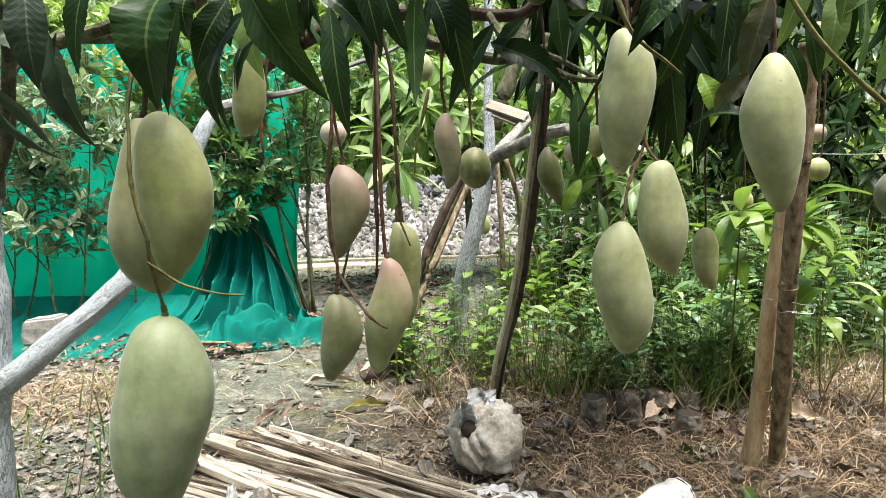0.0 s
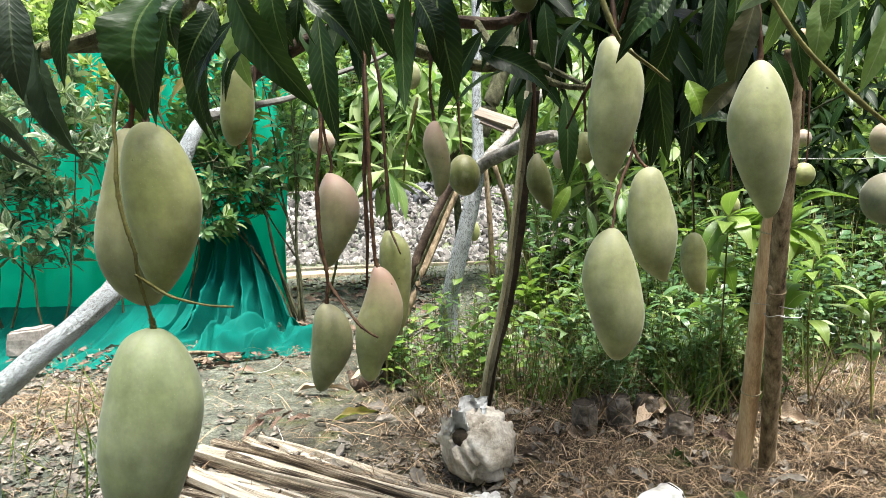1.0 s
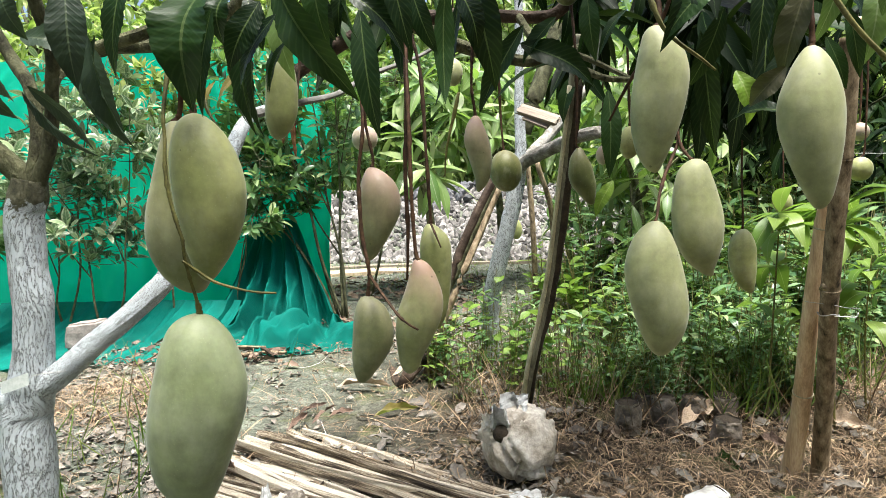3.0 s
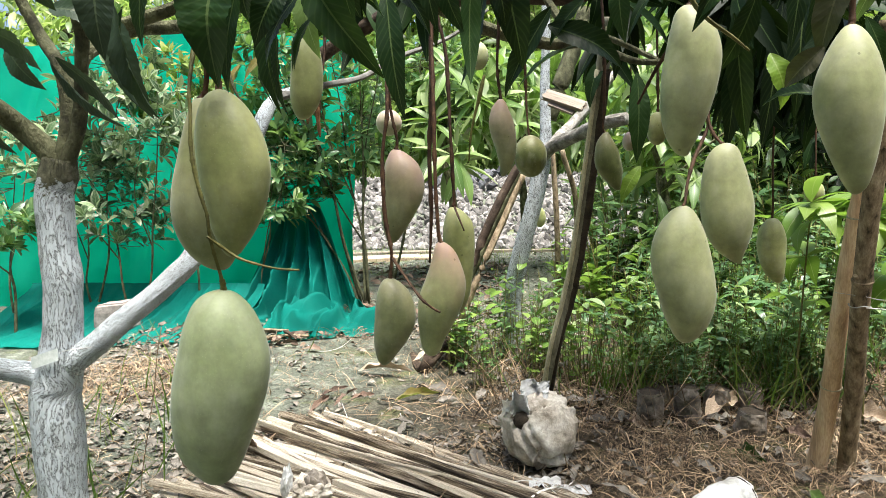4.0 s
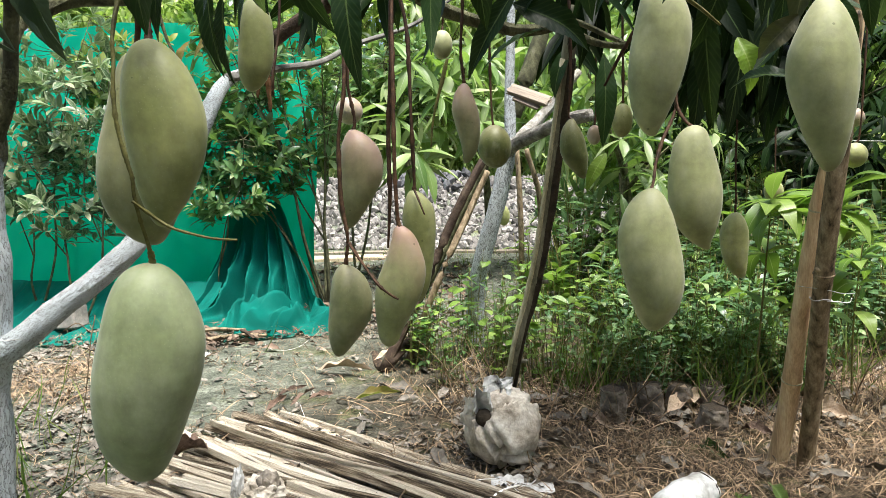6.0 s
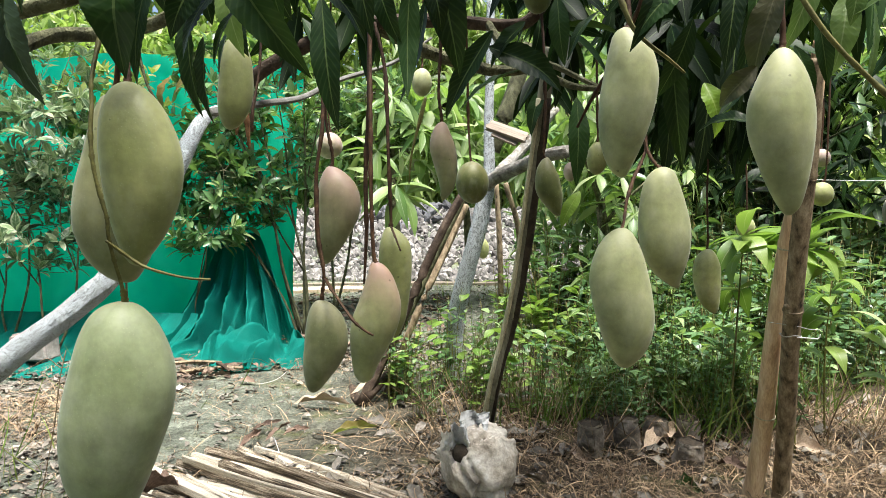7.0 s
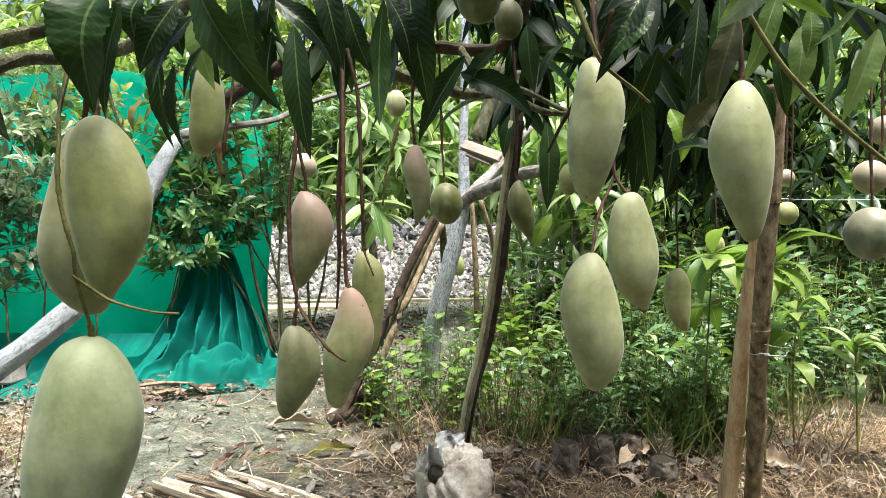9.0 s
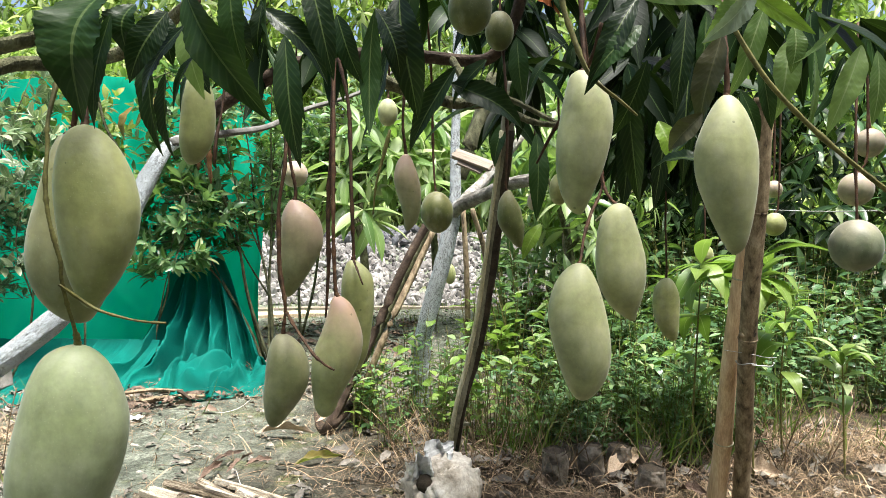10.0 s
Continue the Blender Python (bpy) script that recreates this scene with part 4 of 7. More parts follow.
under(tube("twig", [(-0.168, 1.13, 0.789), (-0.14, 1.08, 0.765), (-0.106, 1.045, 0.73), (-0.086, 1.04, 0.713), (-0.068, 1.04, 0.702)], [.003, .0026, .0022, .0018, .0013], M_TWIG, sides=7, n=5, rough=.3, seed=21, knots=.6), tree)
under(tube("twig", [(-0.097, 1.130, 0.781), (-0.092, 1.130, 0.885), (-0.095, 1.140, 0.987), (-0.090, 1.150, 1.107), (-0.094, 1.200, 1.276)], [.002, .0038, .004, .0042, .005], M_TWIG, sides=8, n=6, rough=.35, seed=22, knots=.4), tree)
under(tube("twig", [(-0.052, 1.180, 0.886), (-0.041, 1.160, 0.864), (-0.031, 1.150, 0.841)], [.002, .0018, .0013], M_TWIG, sides=6, n=4, rough=.3, seed=23, knots=.4), tree)
under(tube("twig", [(-0.004, 1.550, 1.200), (-0.017, 1.550, 1.144), (-0.039, 1.560, 1.060), (-0.046, 1.570, 0.989)], [.004, .004, .003, .002], M_TWIGG, sides=7, n=5, rough=.3, seed=24, knots=.4), tree)
under(tube("twig", [(-0.248, 0.660, 1.015), (-0.254, 0.660, 1.026), (-0.272, 0.670, 1.051), (-0.289, 0.680, 1.101)], [.003, .0016, .0016, .002], M_BARK, sides=6, n=4, rough=.3, seed=25), tree)
under(tube("twig", [(-0.355, 1.300, 1.082), (-0.353, 1.300, 1.129), (-0.354, 1.350, 1.223), (-0.363, 1.400, 1.334)], [.0032, .0035, .003, .003], M_TWIG, sides=6, n=4, rough=.3, seed=26, knots=.5), tree)
for k, (a, b, c) in enumerate((((-1.069, 1.000, 0.630), (-1.5, 0.8, 1.0), (-1.7, 0.5, 1.3)), ((-0.979, 1.000, 1.238), (-1.5, 0.6, 1.6), (-1.2, 0.2, 1.9)), ((-0.768, 1.050, 1.381), (-0.8, 1.0, 1.7), (-0.5, 0.9, 2.0)), ((0.321, 1.400, 1.677), (0.3, 1.2, 1.8), (0.5, 1.0, 2.1)))):
    under(tube("bough", [a, b, c], [.016, .014, .009], M_BARK, sides=8, n=5, rough=.15, seed=30 + k), tree)

for pts in [[(-0.283, 1.06, 1.141), (-0.287, 1.06, 1.092), (-0.286, 1.06, 1.057), (-0.284, 1.06, 1.02)], [(-0.299, 1.06, 1.092), (-0.303, 1.06, 1.064), (-0.306, 1.06, 1.044)]]:
    under(tube("dried_stalk", pts, [.0025] + [.0045] * (len(pts) - 2) + [.0015], M_DRIED, None, "withered russet flower stalk", sides=7, n=6, rough=.6, seed=61, knots=.6), tree)

# single leaves that hang into the view
NEAR_SHAPES = [leaf_shape(44, 7, fold=f, arch=a, wave=w, curl=c, power=p, blunt=.9, seed=i, ripple=.05, twist=tw, hook=h) for i, (f, a, w, c, p, tw, h) in enumerate(((.18, .06, .06, .0, .85, .3, .1), (.38, .09, .10, .2, .8, -.5, .2), (.26, -.06, .08, -.2, .9, .6, -.15), (.6, .05, .12, .1, .85, .3, .2), (.3, .12, .08, .3, .8, -.7, .3), (2.2, .10, .25, .4, .8, .6, .9)))]
near_mesh = {}


def hang_leaf(base, tip, width, shape=0, roll=0.0, material=None, parent=None):
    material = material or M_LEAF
    key = (shape, material.name)
    b, t = Vector(base), Vector(tip)
    x = t - b
    n = Vector((0, -1, 0.25))
    n = n - x.normalized() * n.dot(x.normalized())
    n.rotate(Matrix.Rotation(radians(roll), 3, x.normalized()))
    m = leaf_frame(b, x, n, x.length, width)
    if key not in near_mesh:
        v, f, uv = NEAR_SHAPES[shape]
        ob = mesh_ob("leaf", v, f, material, uv=uv)
        near_mesh[key] = ob.data
    else:
        ob = new("leaf", near_mesh[key])
    owner = parent or tree
    ob.parent = owner
    ob.matrix_basis = Matrix.Translation(-Vector(owner.location)) @ m
    return ob


hang_leaf((-0.236, 0.600, 1.172), (-0.260, 0.580, 1.043), .068, 1, 10)
hang_leaf((-0.347, 0.379, 1.059), (-0.292, 0.379, 1.023), 0.022, 2, 45, M_SKYLIT)
hang_leaf((-0.348, 0.408, 1.050), (-0.317, 0.408, 1.013), 0.019, 0, 20, M_SKYLIT)
hang_leaf((-0.300, 0.394, 1.032), (-0.234, 0.379, 0.977), 0.014, 3, 50, M_SKYLIT)
hang_leaf((-0.322, 0.408, 1.120), (-0.304, 0.408, 1.075), 0.026, 0, 10, M_SKYLIT)
hang_leaf((-0.405, 0.422, 1.017), (-0.351, 0.408, 0.962), 0.020, 1, 30, M_SKYLIT)
hang_leaf((-0.261, 0.422, 1.080), (-0.233, 0.422, 0.988), 0.024, 3, 30, M_SKYLIT)
hang_leaf((-0.259, 0.394, 1.113), (-0.255, 0.394, 1.032), 0.029, 0, -20, M_SKYLIT)
hang_leaf((-0.306, 0.408, 1.039), (-0.251, 0.408, 0.987), 0.016, 2, 40, M_SKYLIT)
hang_leaf((-0.318, 0.422, 1.081), (-0.266, 0.437, 1.057), 0.029, 1, -25, M_SKYLIT)
hang_leaf((-0.272, 0.451, 1.087), (-0.278, 0.466, 1.005), 0.024, 3, 60, M_SKYLIT)
hang_leaf((-0.180, 0.660, 1.195), (-0.092, 0.660, 1.054), .046, 1, 28)
hang_leaf((-0.174, 0.640, 1.152), (-0.230, 0.660, 1.075), .030, 0, 25)
hang_leaf((-0.146, 1.000, 1.257), (-0.117, 0.980, 1.040), .048, 0, 8)
hang_leaf((-0.143, 0.850, 1.247), (-0.054, 0.880, 1.152), .040, 1, -20)
hang_leaf((-0.055, 0.950, 1.275), (-0.014, 0.950, 1.166), .036, 0, 20)
hang_leaf((0.004, 0.950, 1.283), (-0.006, 0.950, 1.087), .036, 2, -30)
hang_leaf((0.051, 0.740, 1.228), (0.072, 0.740, 1.074), .048, 1, 15)
hang_leaf((0.025, 0.700, 1.196), (0.056, 0.720, 1.121), .036, 0, -30)
hang_leaf((0.153, 1.420, 1.325), (0.044, 1.450, 1.133), .052, 3, 10)
hang_leaf((0.231, 1.500, 1.256), (0.074, 1.500, 1.165), .035, 1, 60)
hang_leaf((0.138, 1.300, 1.257), (0.299, 1.320, 1.169), .060, 1, 0)
hang_leaf((0.320, 1.300, 1.154), (0.320, 1.280, 0.969), .045, 0, -10)
hang_leaf((0.407, 0.900, 1.249), (0.331, 0.920, 1.166), .044, 0, 20)
hang_leaf((0.473, 0.780, 1.199), (0.451, 0.800, 1.080), .038, 3, 30, M_WITHER)
hang_leaf((0.453, 0.790, 1.097), (0.418, 0.820, 1.050), .030, 3, 10, M_WITHER)
hang_leaf((0.502, 0.740, 1.257), (0.424, 0.720, 1.167), .038, 0, -50, M_SKYSHEEN)
hang_leaf((0.516, 1.000, 1.310), (0.500, 1.000, 1.135), .036, 0, 12)
hang_leaf((0.408, 0.920, 1.299), (0.326, 0.920, 1.152), .040, 1, 12)
hang_leaf((0.614, 0.950, 1.212), (0.642, 0.960, 1.105), .026, 3, 20)
hang_leaf((0.713, 0.900, 1.259), (0.665, 0.950, 1.205), .022, 2, 60, M_GREENLEAF)
hang_leaf((0.549, 1.000, 1.309), (0.539, 1.000, 1.182), .032, 3, 0)
hang_leaf((0.481, 0.750, 1.254), (0.439, 0.750, 1.176), .045, 0, -35, M_GREENLEAF)
hang_leaf((0.638, 0.980, 1.312), (0.589, 1.000, 1.167), .036, 1, 10, M_GREENLEAF)
hang_leaf((0.668, 0.950, 1.271), (0.667, 0.950, 1.195), .034, 0, 0, M_GREENLEAF)
hang_leaf((0.722, 1.050, 1.280), (0.696, 1.050, 1.142), .045, 1, 20, M_GREENLEAF)
hang_leaf((0.793, 1.100, 1.287), (0.785, 1.100, 1.122), .028, 0, -40, M_GREENLEAF)
hang_leaf((0.813, 1.000, 1.257), (0.759, 1.000, 1.107), .040, 3, 10, M_GREENLEAF)
hang_leaf((0.840, 1.000, 1.248), (0.836, 1.000, 1.123), .034, 0, 0, M_GREENLEAF)
hang_leaf((0.547, 0.900, 1.324), (0.682, 0.920, 1.246), .030, 2, 20, M_LIME)
hang_leaf((0.353, 0.800, 1.264), (0.491, 0.800, 1.244), .030, 4, 30, M_GREENLEAF)
hang_leaf((0.627, 1.200, 1.315), (0.623, 1.250, 1.075), .030, 2, 60)
hang_leaf((0.608, 1.000, 1.179), (0.643, 1.000, 1.094), .026, 0, 10)
hang_leaf((-0.124, 0.800, 1.262), (-0.118, 0.800, 1.159), .028, 3, 60)
hang_leaf((-0.085, 0.850, 1.307), (-0.044, 0.850, 1.149), .040, 0, -10, M_LEAF)
hang_leaf((-0.160, 0.750, 1.249), (-0.141, 0.750, 1.134), .036, 0, 15)
hang_leaf((-0.021, 1.000, 1.280), (-0.006, 1.000, 1.133), .034, 1, -50)
hang_leaf((0.014, 1.200, 1.327), (-0.034, 1.200, 1.118), .034, 2, 40)
hang_leaf((-0.311, 0.950, 1.171), (-0.339, 0.950, 1.068), .035, 4, 60)
hang_leaf((-0.310, 0.930, 1.175), (-0.307, 0.950, 1.045), .028, 3, 30)
hang_leaf((-0.233, 0.920, 1.207), (-0.283, 0.900, 1.114), .022, 4, 50)
hang_leaf((-0.266, 0.920, 1.207), (-0.233, 0.900, 1.139), .028, 0, 0)
hang_leaf((-0.258, 0.640, 1.160), (-0.283, 0.660, 1.065), .038, 3, 50)
hang_leaf((-0.209, 0.394, 1.122), (-0.225, 0.394, 1.040), 0.022, 0, 10)
hang_leaf((0.359, 1.450, 0.966), (0.314, 1.440, 0.881), .034, 0, 20, M_LIME)
hang_leaf((-0.612, 1.5, 1.24), (-0.64, 1.5, 1.16), .03, 1, 30, M_YELLOW)
hang_leaf((-0.535, 1.500, 1.270), (-0.609, 1.500, 1.197), .030, 0, 20, M_YELLOW)
hang_leaf((0.599, 1.100, 1.072), (0.529, 1.200, 1.074), .036, 1, 30)
hang_leaf((0.582, 1.300, 1.183), (0.610, 1.300, 1.071), .050, 1, 0, M_LIME)
hang_leaf((0.652, 1.200, 1.229), (0.570, 1.200, 1.090), .036, 2, 40)
hang_leaf((0.509, 1.300, 1.266), (0.560, 1.350, 1.008), .050, 3, 20)
hang_leaf((0.538, 1.250, 1.298), (0.487, 1.300, 1.150), .050, 0, -20)
hang_leaf((0.692, 1.400, 1.335), (0.673, 1.400, 1.059), .050, 1, 30)
hang_leaf((0.682, 1.500, 1.335), (0.648, 1.500, 1.000), .055, 0, 0)
hang_leaf((0.623, 1.600, 1.249), (0.597, 1.600, 1.004), .055, 1, 20)
hang_leaf((0.213, 1.300, 1.308), (0.140, 1.300, 1.216), .035, 3, 20)
hang_leaf((0.262, 1.200, 1.324), (0.278, 1.200, 1.194), .040, 0, 20)
hang_leaf((0.328, 1.150, 1.277), (0.270, 1.150, 1.195), .022, 4, 40)
hang_leaf((0.331, 1.900, 1.294), (0.296, 1.900, 1.150), .05, 0, 30)
hang_leaf((-0.232, 0.6, 1.149), (-0.25, 0.6, 1.035), 0.027, 0, 12)
hang_leaf((-0.192, 0.64, 1.167), (-0.233, 0.64, 1.091), 0.036, 0, -10)
hang_leaf((-0.28, 0.8, 1.179), (-0.265, 0.8, 1.033), 0.029, 3, 20)
hang_leaf((-0.163, 0.66, 1.132), (-0.197, 0.66, 1.069), 0.013, 4, 30)
hang_leaf((-0.197, 0.7, 1.183), (-0.174, 0.7, 1.087), 0.030, 0, 8, M_GREENLEAF)
hang_leaf((-0.26, 0.72, 1.203), (-0.275, 0.72, 1.142), 0.042, 1, 10)
hang_leaf((-0.248, 0.75, 1.208), (-0.228, 0.75, 1.139), 0.029, 0, -20)
hang_leaf((-0.169, 0.8, 1.226), (-0.144, 0.8, 1.159), 0.034, 0, 15)
hang_leaf((-0.132, 0.8, 1.234), (-0.138, 0.8, 1.162), 0.020, 3, 10)
hang_leaf((-0.315, 0.5, 1.098), (-0.28, 0.5, 0.998), 0.033, 0, 8, M_SKYLIT)
hang_leaf((-0.281, 0.66, 1.18), (-0.3, 0.66, 1.119), 0.033, 1, -15)

# boughs' leafage: drooping whorls, over and round the camera
LEAF_MID = [leaf_shape(7, 3, fold=.3, arch=.06, wave=.0, power=.85, seed=1), leaf_shape(7, 3, fold=.15, arch=.14, power=.8, seed=2)]
r = random.Random(21)
mats = []
for at, out, n, ln in (((0.693, 1.600, 1.332), (0.1, -.3, -.3), 12, .22), ((0.574, 1.500, 1.351), (-.2, -.3, -.4), 12, .22), ((0.821, 1.700, 1.382), (.2, -.3, -.4), 12, .22), ((0.843, 1.900, 1.265), (0, -.2, -.5), 12, .22), ((0.776, 2.000, 1.213), (0, -.2, -.5), 9, .2),
                       ((1.036, 2.100, 1.220), (.1, -.2, -.5), 12, .22), ((0.641, 1.800, 1.317), (0, -.2, -.5), 9, .2), ((0.345, 2.000, 1.346), (0, 0, -.4), 10, .2), ((0.348, 1.600, 1.368), (.2, 0, -.3), 10, .2),
                       ((-0.173, 1.600, 1.423), (0, .2, -.3), 9, .2), ((-0.342, 1.700, 1.425), (0, .2, -.2), 9, .2), 
                       ((0.915, 1.300, 1.410), (.2, 0, -.3), 10, .2), ((1.181, 1.500, 1.443), (.2, 0, -.3), 10, .2), ((0.898, 1.500, 1.466), (.1, 0, -.3), 10, .2), ((0.468, 1.200, 1.434), (.1, 0, -.2), 10, .2), ((0.065, 1.500, 1.560), (.1, 0, -.2), 10, .2), ((1.596, 2.200, 1.554), (.1, 0, -.4), 10, .2)):
    mats += whorl(at, out, n, ln, .048, 1.0, r, .8)
for i in range(400):
    if i < 36:
        x, y, z = r.uniform(.2, 1.9), r.uniform(.9, 2.3), r.uniform(1.6, 2.3)
    else:
        x, y, z = r.uniform(-2.8, 2.3), r.uniform(-2.2, 1.5), r.uniform(1.75, 2.5)
    # Gap in the overhead canopy, left to let sun onto the bamboo props.
    if 1.0 < x < 1.45 and y > .7:
        continue
    mats += whorl((x, y, z), (r.uniform(-.5, .5), r.uniform(-.5, .5), .2), 8, .21, .048, 0.7, r, 1.0)
# Extra whorls above the view, added to shade the crown below them.
for k in range(9):
    mats += whorl((r.uniform(.3, 1.05), r.uniform(1.4, 2.4), r.uniform(1.75, 2.25)), (r.uniform(-.5, .5), r.uniform(-.5, .5), .1), 9, .23, .055, .8, r, 1.0)
for k in range(22):
    u = r.random()
    at = Vector((0.619, 2.300, 1.732)).lerp(Vector((1.190, 2.300, 1.742)), u) + Vector((0, r.uniform(-.5, .3), r.uniform(-.32, .08)))
    mats += whorl(at, (r.uniform(-.3, .3), -.3, -.4), 9, .23, .055, 1.2, r, .7)
for k in range(22):
    mats += whorl((r.uniform(0.76, 1.02), r.uniform(1.75, 2.3), r.uniform(1.20, 1.63)), (r.uniform(-.3, .3), -.2, -.5), 9, .22, .05, 1.2, r, .6)
for k in range(13):
    mats += whorl((r.uniform(0.15, 0.84), r.uniform(1.95, 2.4), r.uniform(1.60, 1.83)), (r.uniform(-.4, .4), -.1, -.3), 8, .21, .048, .9, r, .8)
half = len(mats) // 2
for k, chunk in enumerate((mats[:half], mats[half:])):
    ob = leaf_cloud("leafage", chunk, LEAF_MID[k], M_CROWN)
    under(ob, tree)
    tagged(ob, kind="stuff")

hang_leaf((0.431, 2.000, 1.718), (0.518, 2.000, 1.654), .05, 1, 0, M_ORANGE)
tag = thing("paper_tag", "small pale paper tag tied round the whitewashed limb", "tag", (-0.919, 1.140, 0.580))
bm = bmesh.new()
bmesh.ops.create_grid(bm, x_segments=8, y_segments=4, size=0.5)
for v in bm.verts:
    v.co = Vector((v.co.x * .062, -.006 * math.cos(v.co.x * 2.4), v.co.y * .026 + v.co.x * .02))
part("card", bm, M_PAPER, tag)
tube("string", [(.03, .0, .012), (.05, .0, .018), (.075, .01, .02), (.09, .03, .018)], [.0008] * 4, M_WIRE, tag, sides=5)


# ---- bamboo props ----
def bamboo(name, label, pts, radii, material, nodes=(), stubs=(), n=24, sides=16, seed=1):
    """A pole along pts, swollen at its nodes, with stubs of cut branches."""
    ob = thing(name, label, "pole", pts[0])
    line = smooth_line(pts, 10)
    m = len(line)
    rr = np.interp(np.linspace(0, 1, m), np.linspace(0, 1, len(radii)), radii)
    out, rads = [], []
    steps = 90
    for i in range(steps + 1):
        s = i / steps
        j = min(int(s * (m - 1)), m - 2)
        u = s * (m - 1) - j
        out.append(line[j] * (1 - u) + line[j + 1] * u)
        bump = sum(0.10 * math.exp(-((s - q) / 0.008) ** 2) for q in nodes)
        rads.append((rr[j] * (1 - u) + rr[j + 1] * u) * (1 + bump))
    v, f, uv = tube_data(out, rads, sides, 1, .05, seed)
    body = under(mesh_ob("pole", v, f, material, uv=uv), ob)
    for q in nodes:
        j = min(int(q * steps), steps - 1)
        d = Vector(out[j + 1] - out[j]).normalized()
        ring = [tuple(Vector(out[j]) + d * k) for k in (-.003, 0, .003)]
        tube("node_ring", ring, [rads[j] * 1.0, rads[j] * 1.06, rads[j] * 1.0], M_PALEPOLE if material is M_TAN else material, body, sides=sides, n=2)
    for q, dx, dz, ln in stubs:
        j = int(q * steps)
        p = Vector(out[j])
        d = Vector((dx, -.35, dz)).normalized()
        tube("stub", [tuple(p), tuple(p + d * rads[j]), tuple(p + d * (rads[j] + ln))], [.009, .008, .006], material, body, sides=8, n=2, rough=.2)
    return ob


split = bamboo("bamboo_prop", "dark weathered split bamboo prop leaning under a bough", [(0.185, 2.387, 0.000), (0.213, 2.190, 0.326), (0.251, 2.140, 0.506), (0.280, 2.080, 0.684), (0.313, 1.980, 1.006), (0.334, 1.900, 1.260), (0.349, 1.850, 1.399)], [.024, .0225, .022, .022, .021, .020, .0195], M_GREYPOLE, (.14, .41, .68), ((.14, 1, .1, .02), (.41, 1, .1, .025), (.68, 1, .2, .02)), seed=3)
edge = []
for p in ((0.183, 2.361, 0.010), (0.213, 2.190, 0.326), (0.251, 2.140, 0.506), (0.280, 2.080, 0.684), (0.313, 1.980, 1.006), (0.334, 1.900, 1.260)):
    edge.append((p[0] - .016, p[1] - .013, p[2]))
# Solid dark strip that stands for shade inside the split.
under(tube("hollow", [(p[0] + .028, p[1] - .003, p[2]) for p in edge], [.006, .008, .010, .0125, .013, .013], M_DARKHOLE, None, "dark strip for the shaded hollow of the split", sides=8, n=8, rough=.3, seed=14), split)
# Pale strip along the split's left edge, with the light on it coloured in.
under(tube("split_edge", edge, [.0115, .010, .0095, .009, .008, .008], M_PALEPOLE, sides=8, n=8, rough=.2, seed=4), split)

bamboo("bamboo_prop", "smooth tan bamboo prop with a ringed joint", [(1.025, 1.988, 0.000), (1.029, 1.930, 0.263), (1.005, 1.840, 0.545), (1.003, 1.780, 0.807), (1.013, 1.740, 0.985), (1.027, 1.700, 1.213), (1.028, 1.680, 1.372)], [.030, .027, .0245, .022, .0205, .020, .019], M_TAN, (.19, .52), (), seed=5)
old = bamboo("bamboo_prop", "old brown bamboo prop bound with wire at a knot", [(1.105, 1.969, 0.000), (1.073, 1.880, 0.302), (1.026, 1.780, 0.557), (1.000, 1.710, 0.781), (0.989, 1.660, 0.984), (0.982, 1.630, 1.130), (0.969, 1.600, 1.306)], [.0255, .025, .024, .024, .0235, .0235, .022], M_OLD, (.40, .70), ((.40, -.6, .3, .012),), seed=6)
wp = (1.020, 1.770, 0.576)
ring = [(wp[0] + .027 * math.cos(a), wp[1] + .027 * math.sin(a), wp[2] + .003 * math.sin(3 * a)) for a in [k * .5 for k in range(14)]]
under(tube("wire", ring, [.0016] * 14, M_WIRE, sides=6, n=2), old)
under(tube("wire", [(wp[0], wp[1] - .034, wp[2]), (wp[0] + .03, wp[1] - .036, wp[2] - .002), (wp[0] + .06, wp[1] - .03, wp[2] - .004), (wp[0] + .066, wp[1] - .03, wp[2] + .008)], [.0016] * 4, M_WIRE, sides=6, n=4), old)
under(tube("wire", [(wp[0] - .06, wp[1] + .01, wp[2] + .035), (wp[0], wp[1] - .032, wp[2] + .03), (wp[0] + .04, wp[1] - .02, wp[2] + .02), (wp[0] + .09, wp[1], wp[2] + .015)], [.0009] * 4, M_WIRE, sides=5, n=4), old)

# ---- sack, slats, grow bags ----
sack = thing("sack", "crumpled dirty white woven sack with a torn open mouth", "sack", ((0.156, 1.916, 0.115)[0], 1.99, 0))
bm = bmesh.new()
bmesh.ops.create_icosphere(bm, subdivisions=5, radius=1)
rs = random.Random(44)
planes = []
for k in range(26):
    zz, aa = 1 - 2 * (k + .5) / 26, k * 2.39996
    q = Vector((math.sqrt(1 - zz * zz) * math.cos(aa), math.sqrt(1 - zz * zz) * math.sin(aa), zz)) + unit(rs) * .16
    planes.append((q.normalized(), rs.uniform(.80, .95)))
m_ax = Vector((-.55, -.6, .58)).normalized()
e1 = m_ax.orthogonal().normalized()
e2 = m_ax.cross(e1)
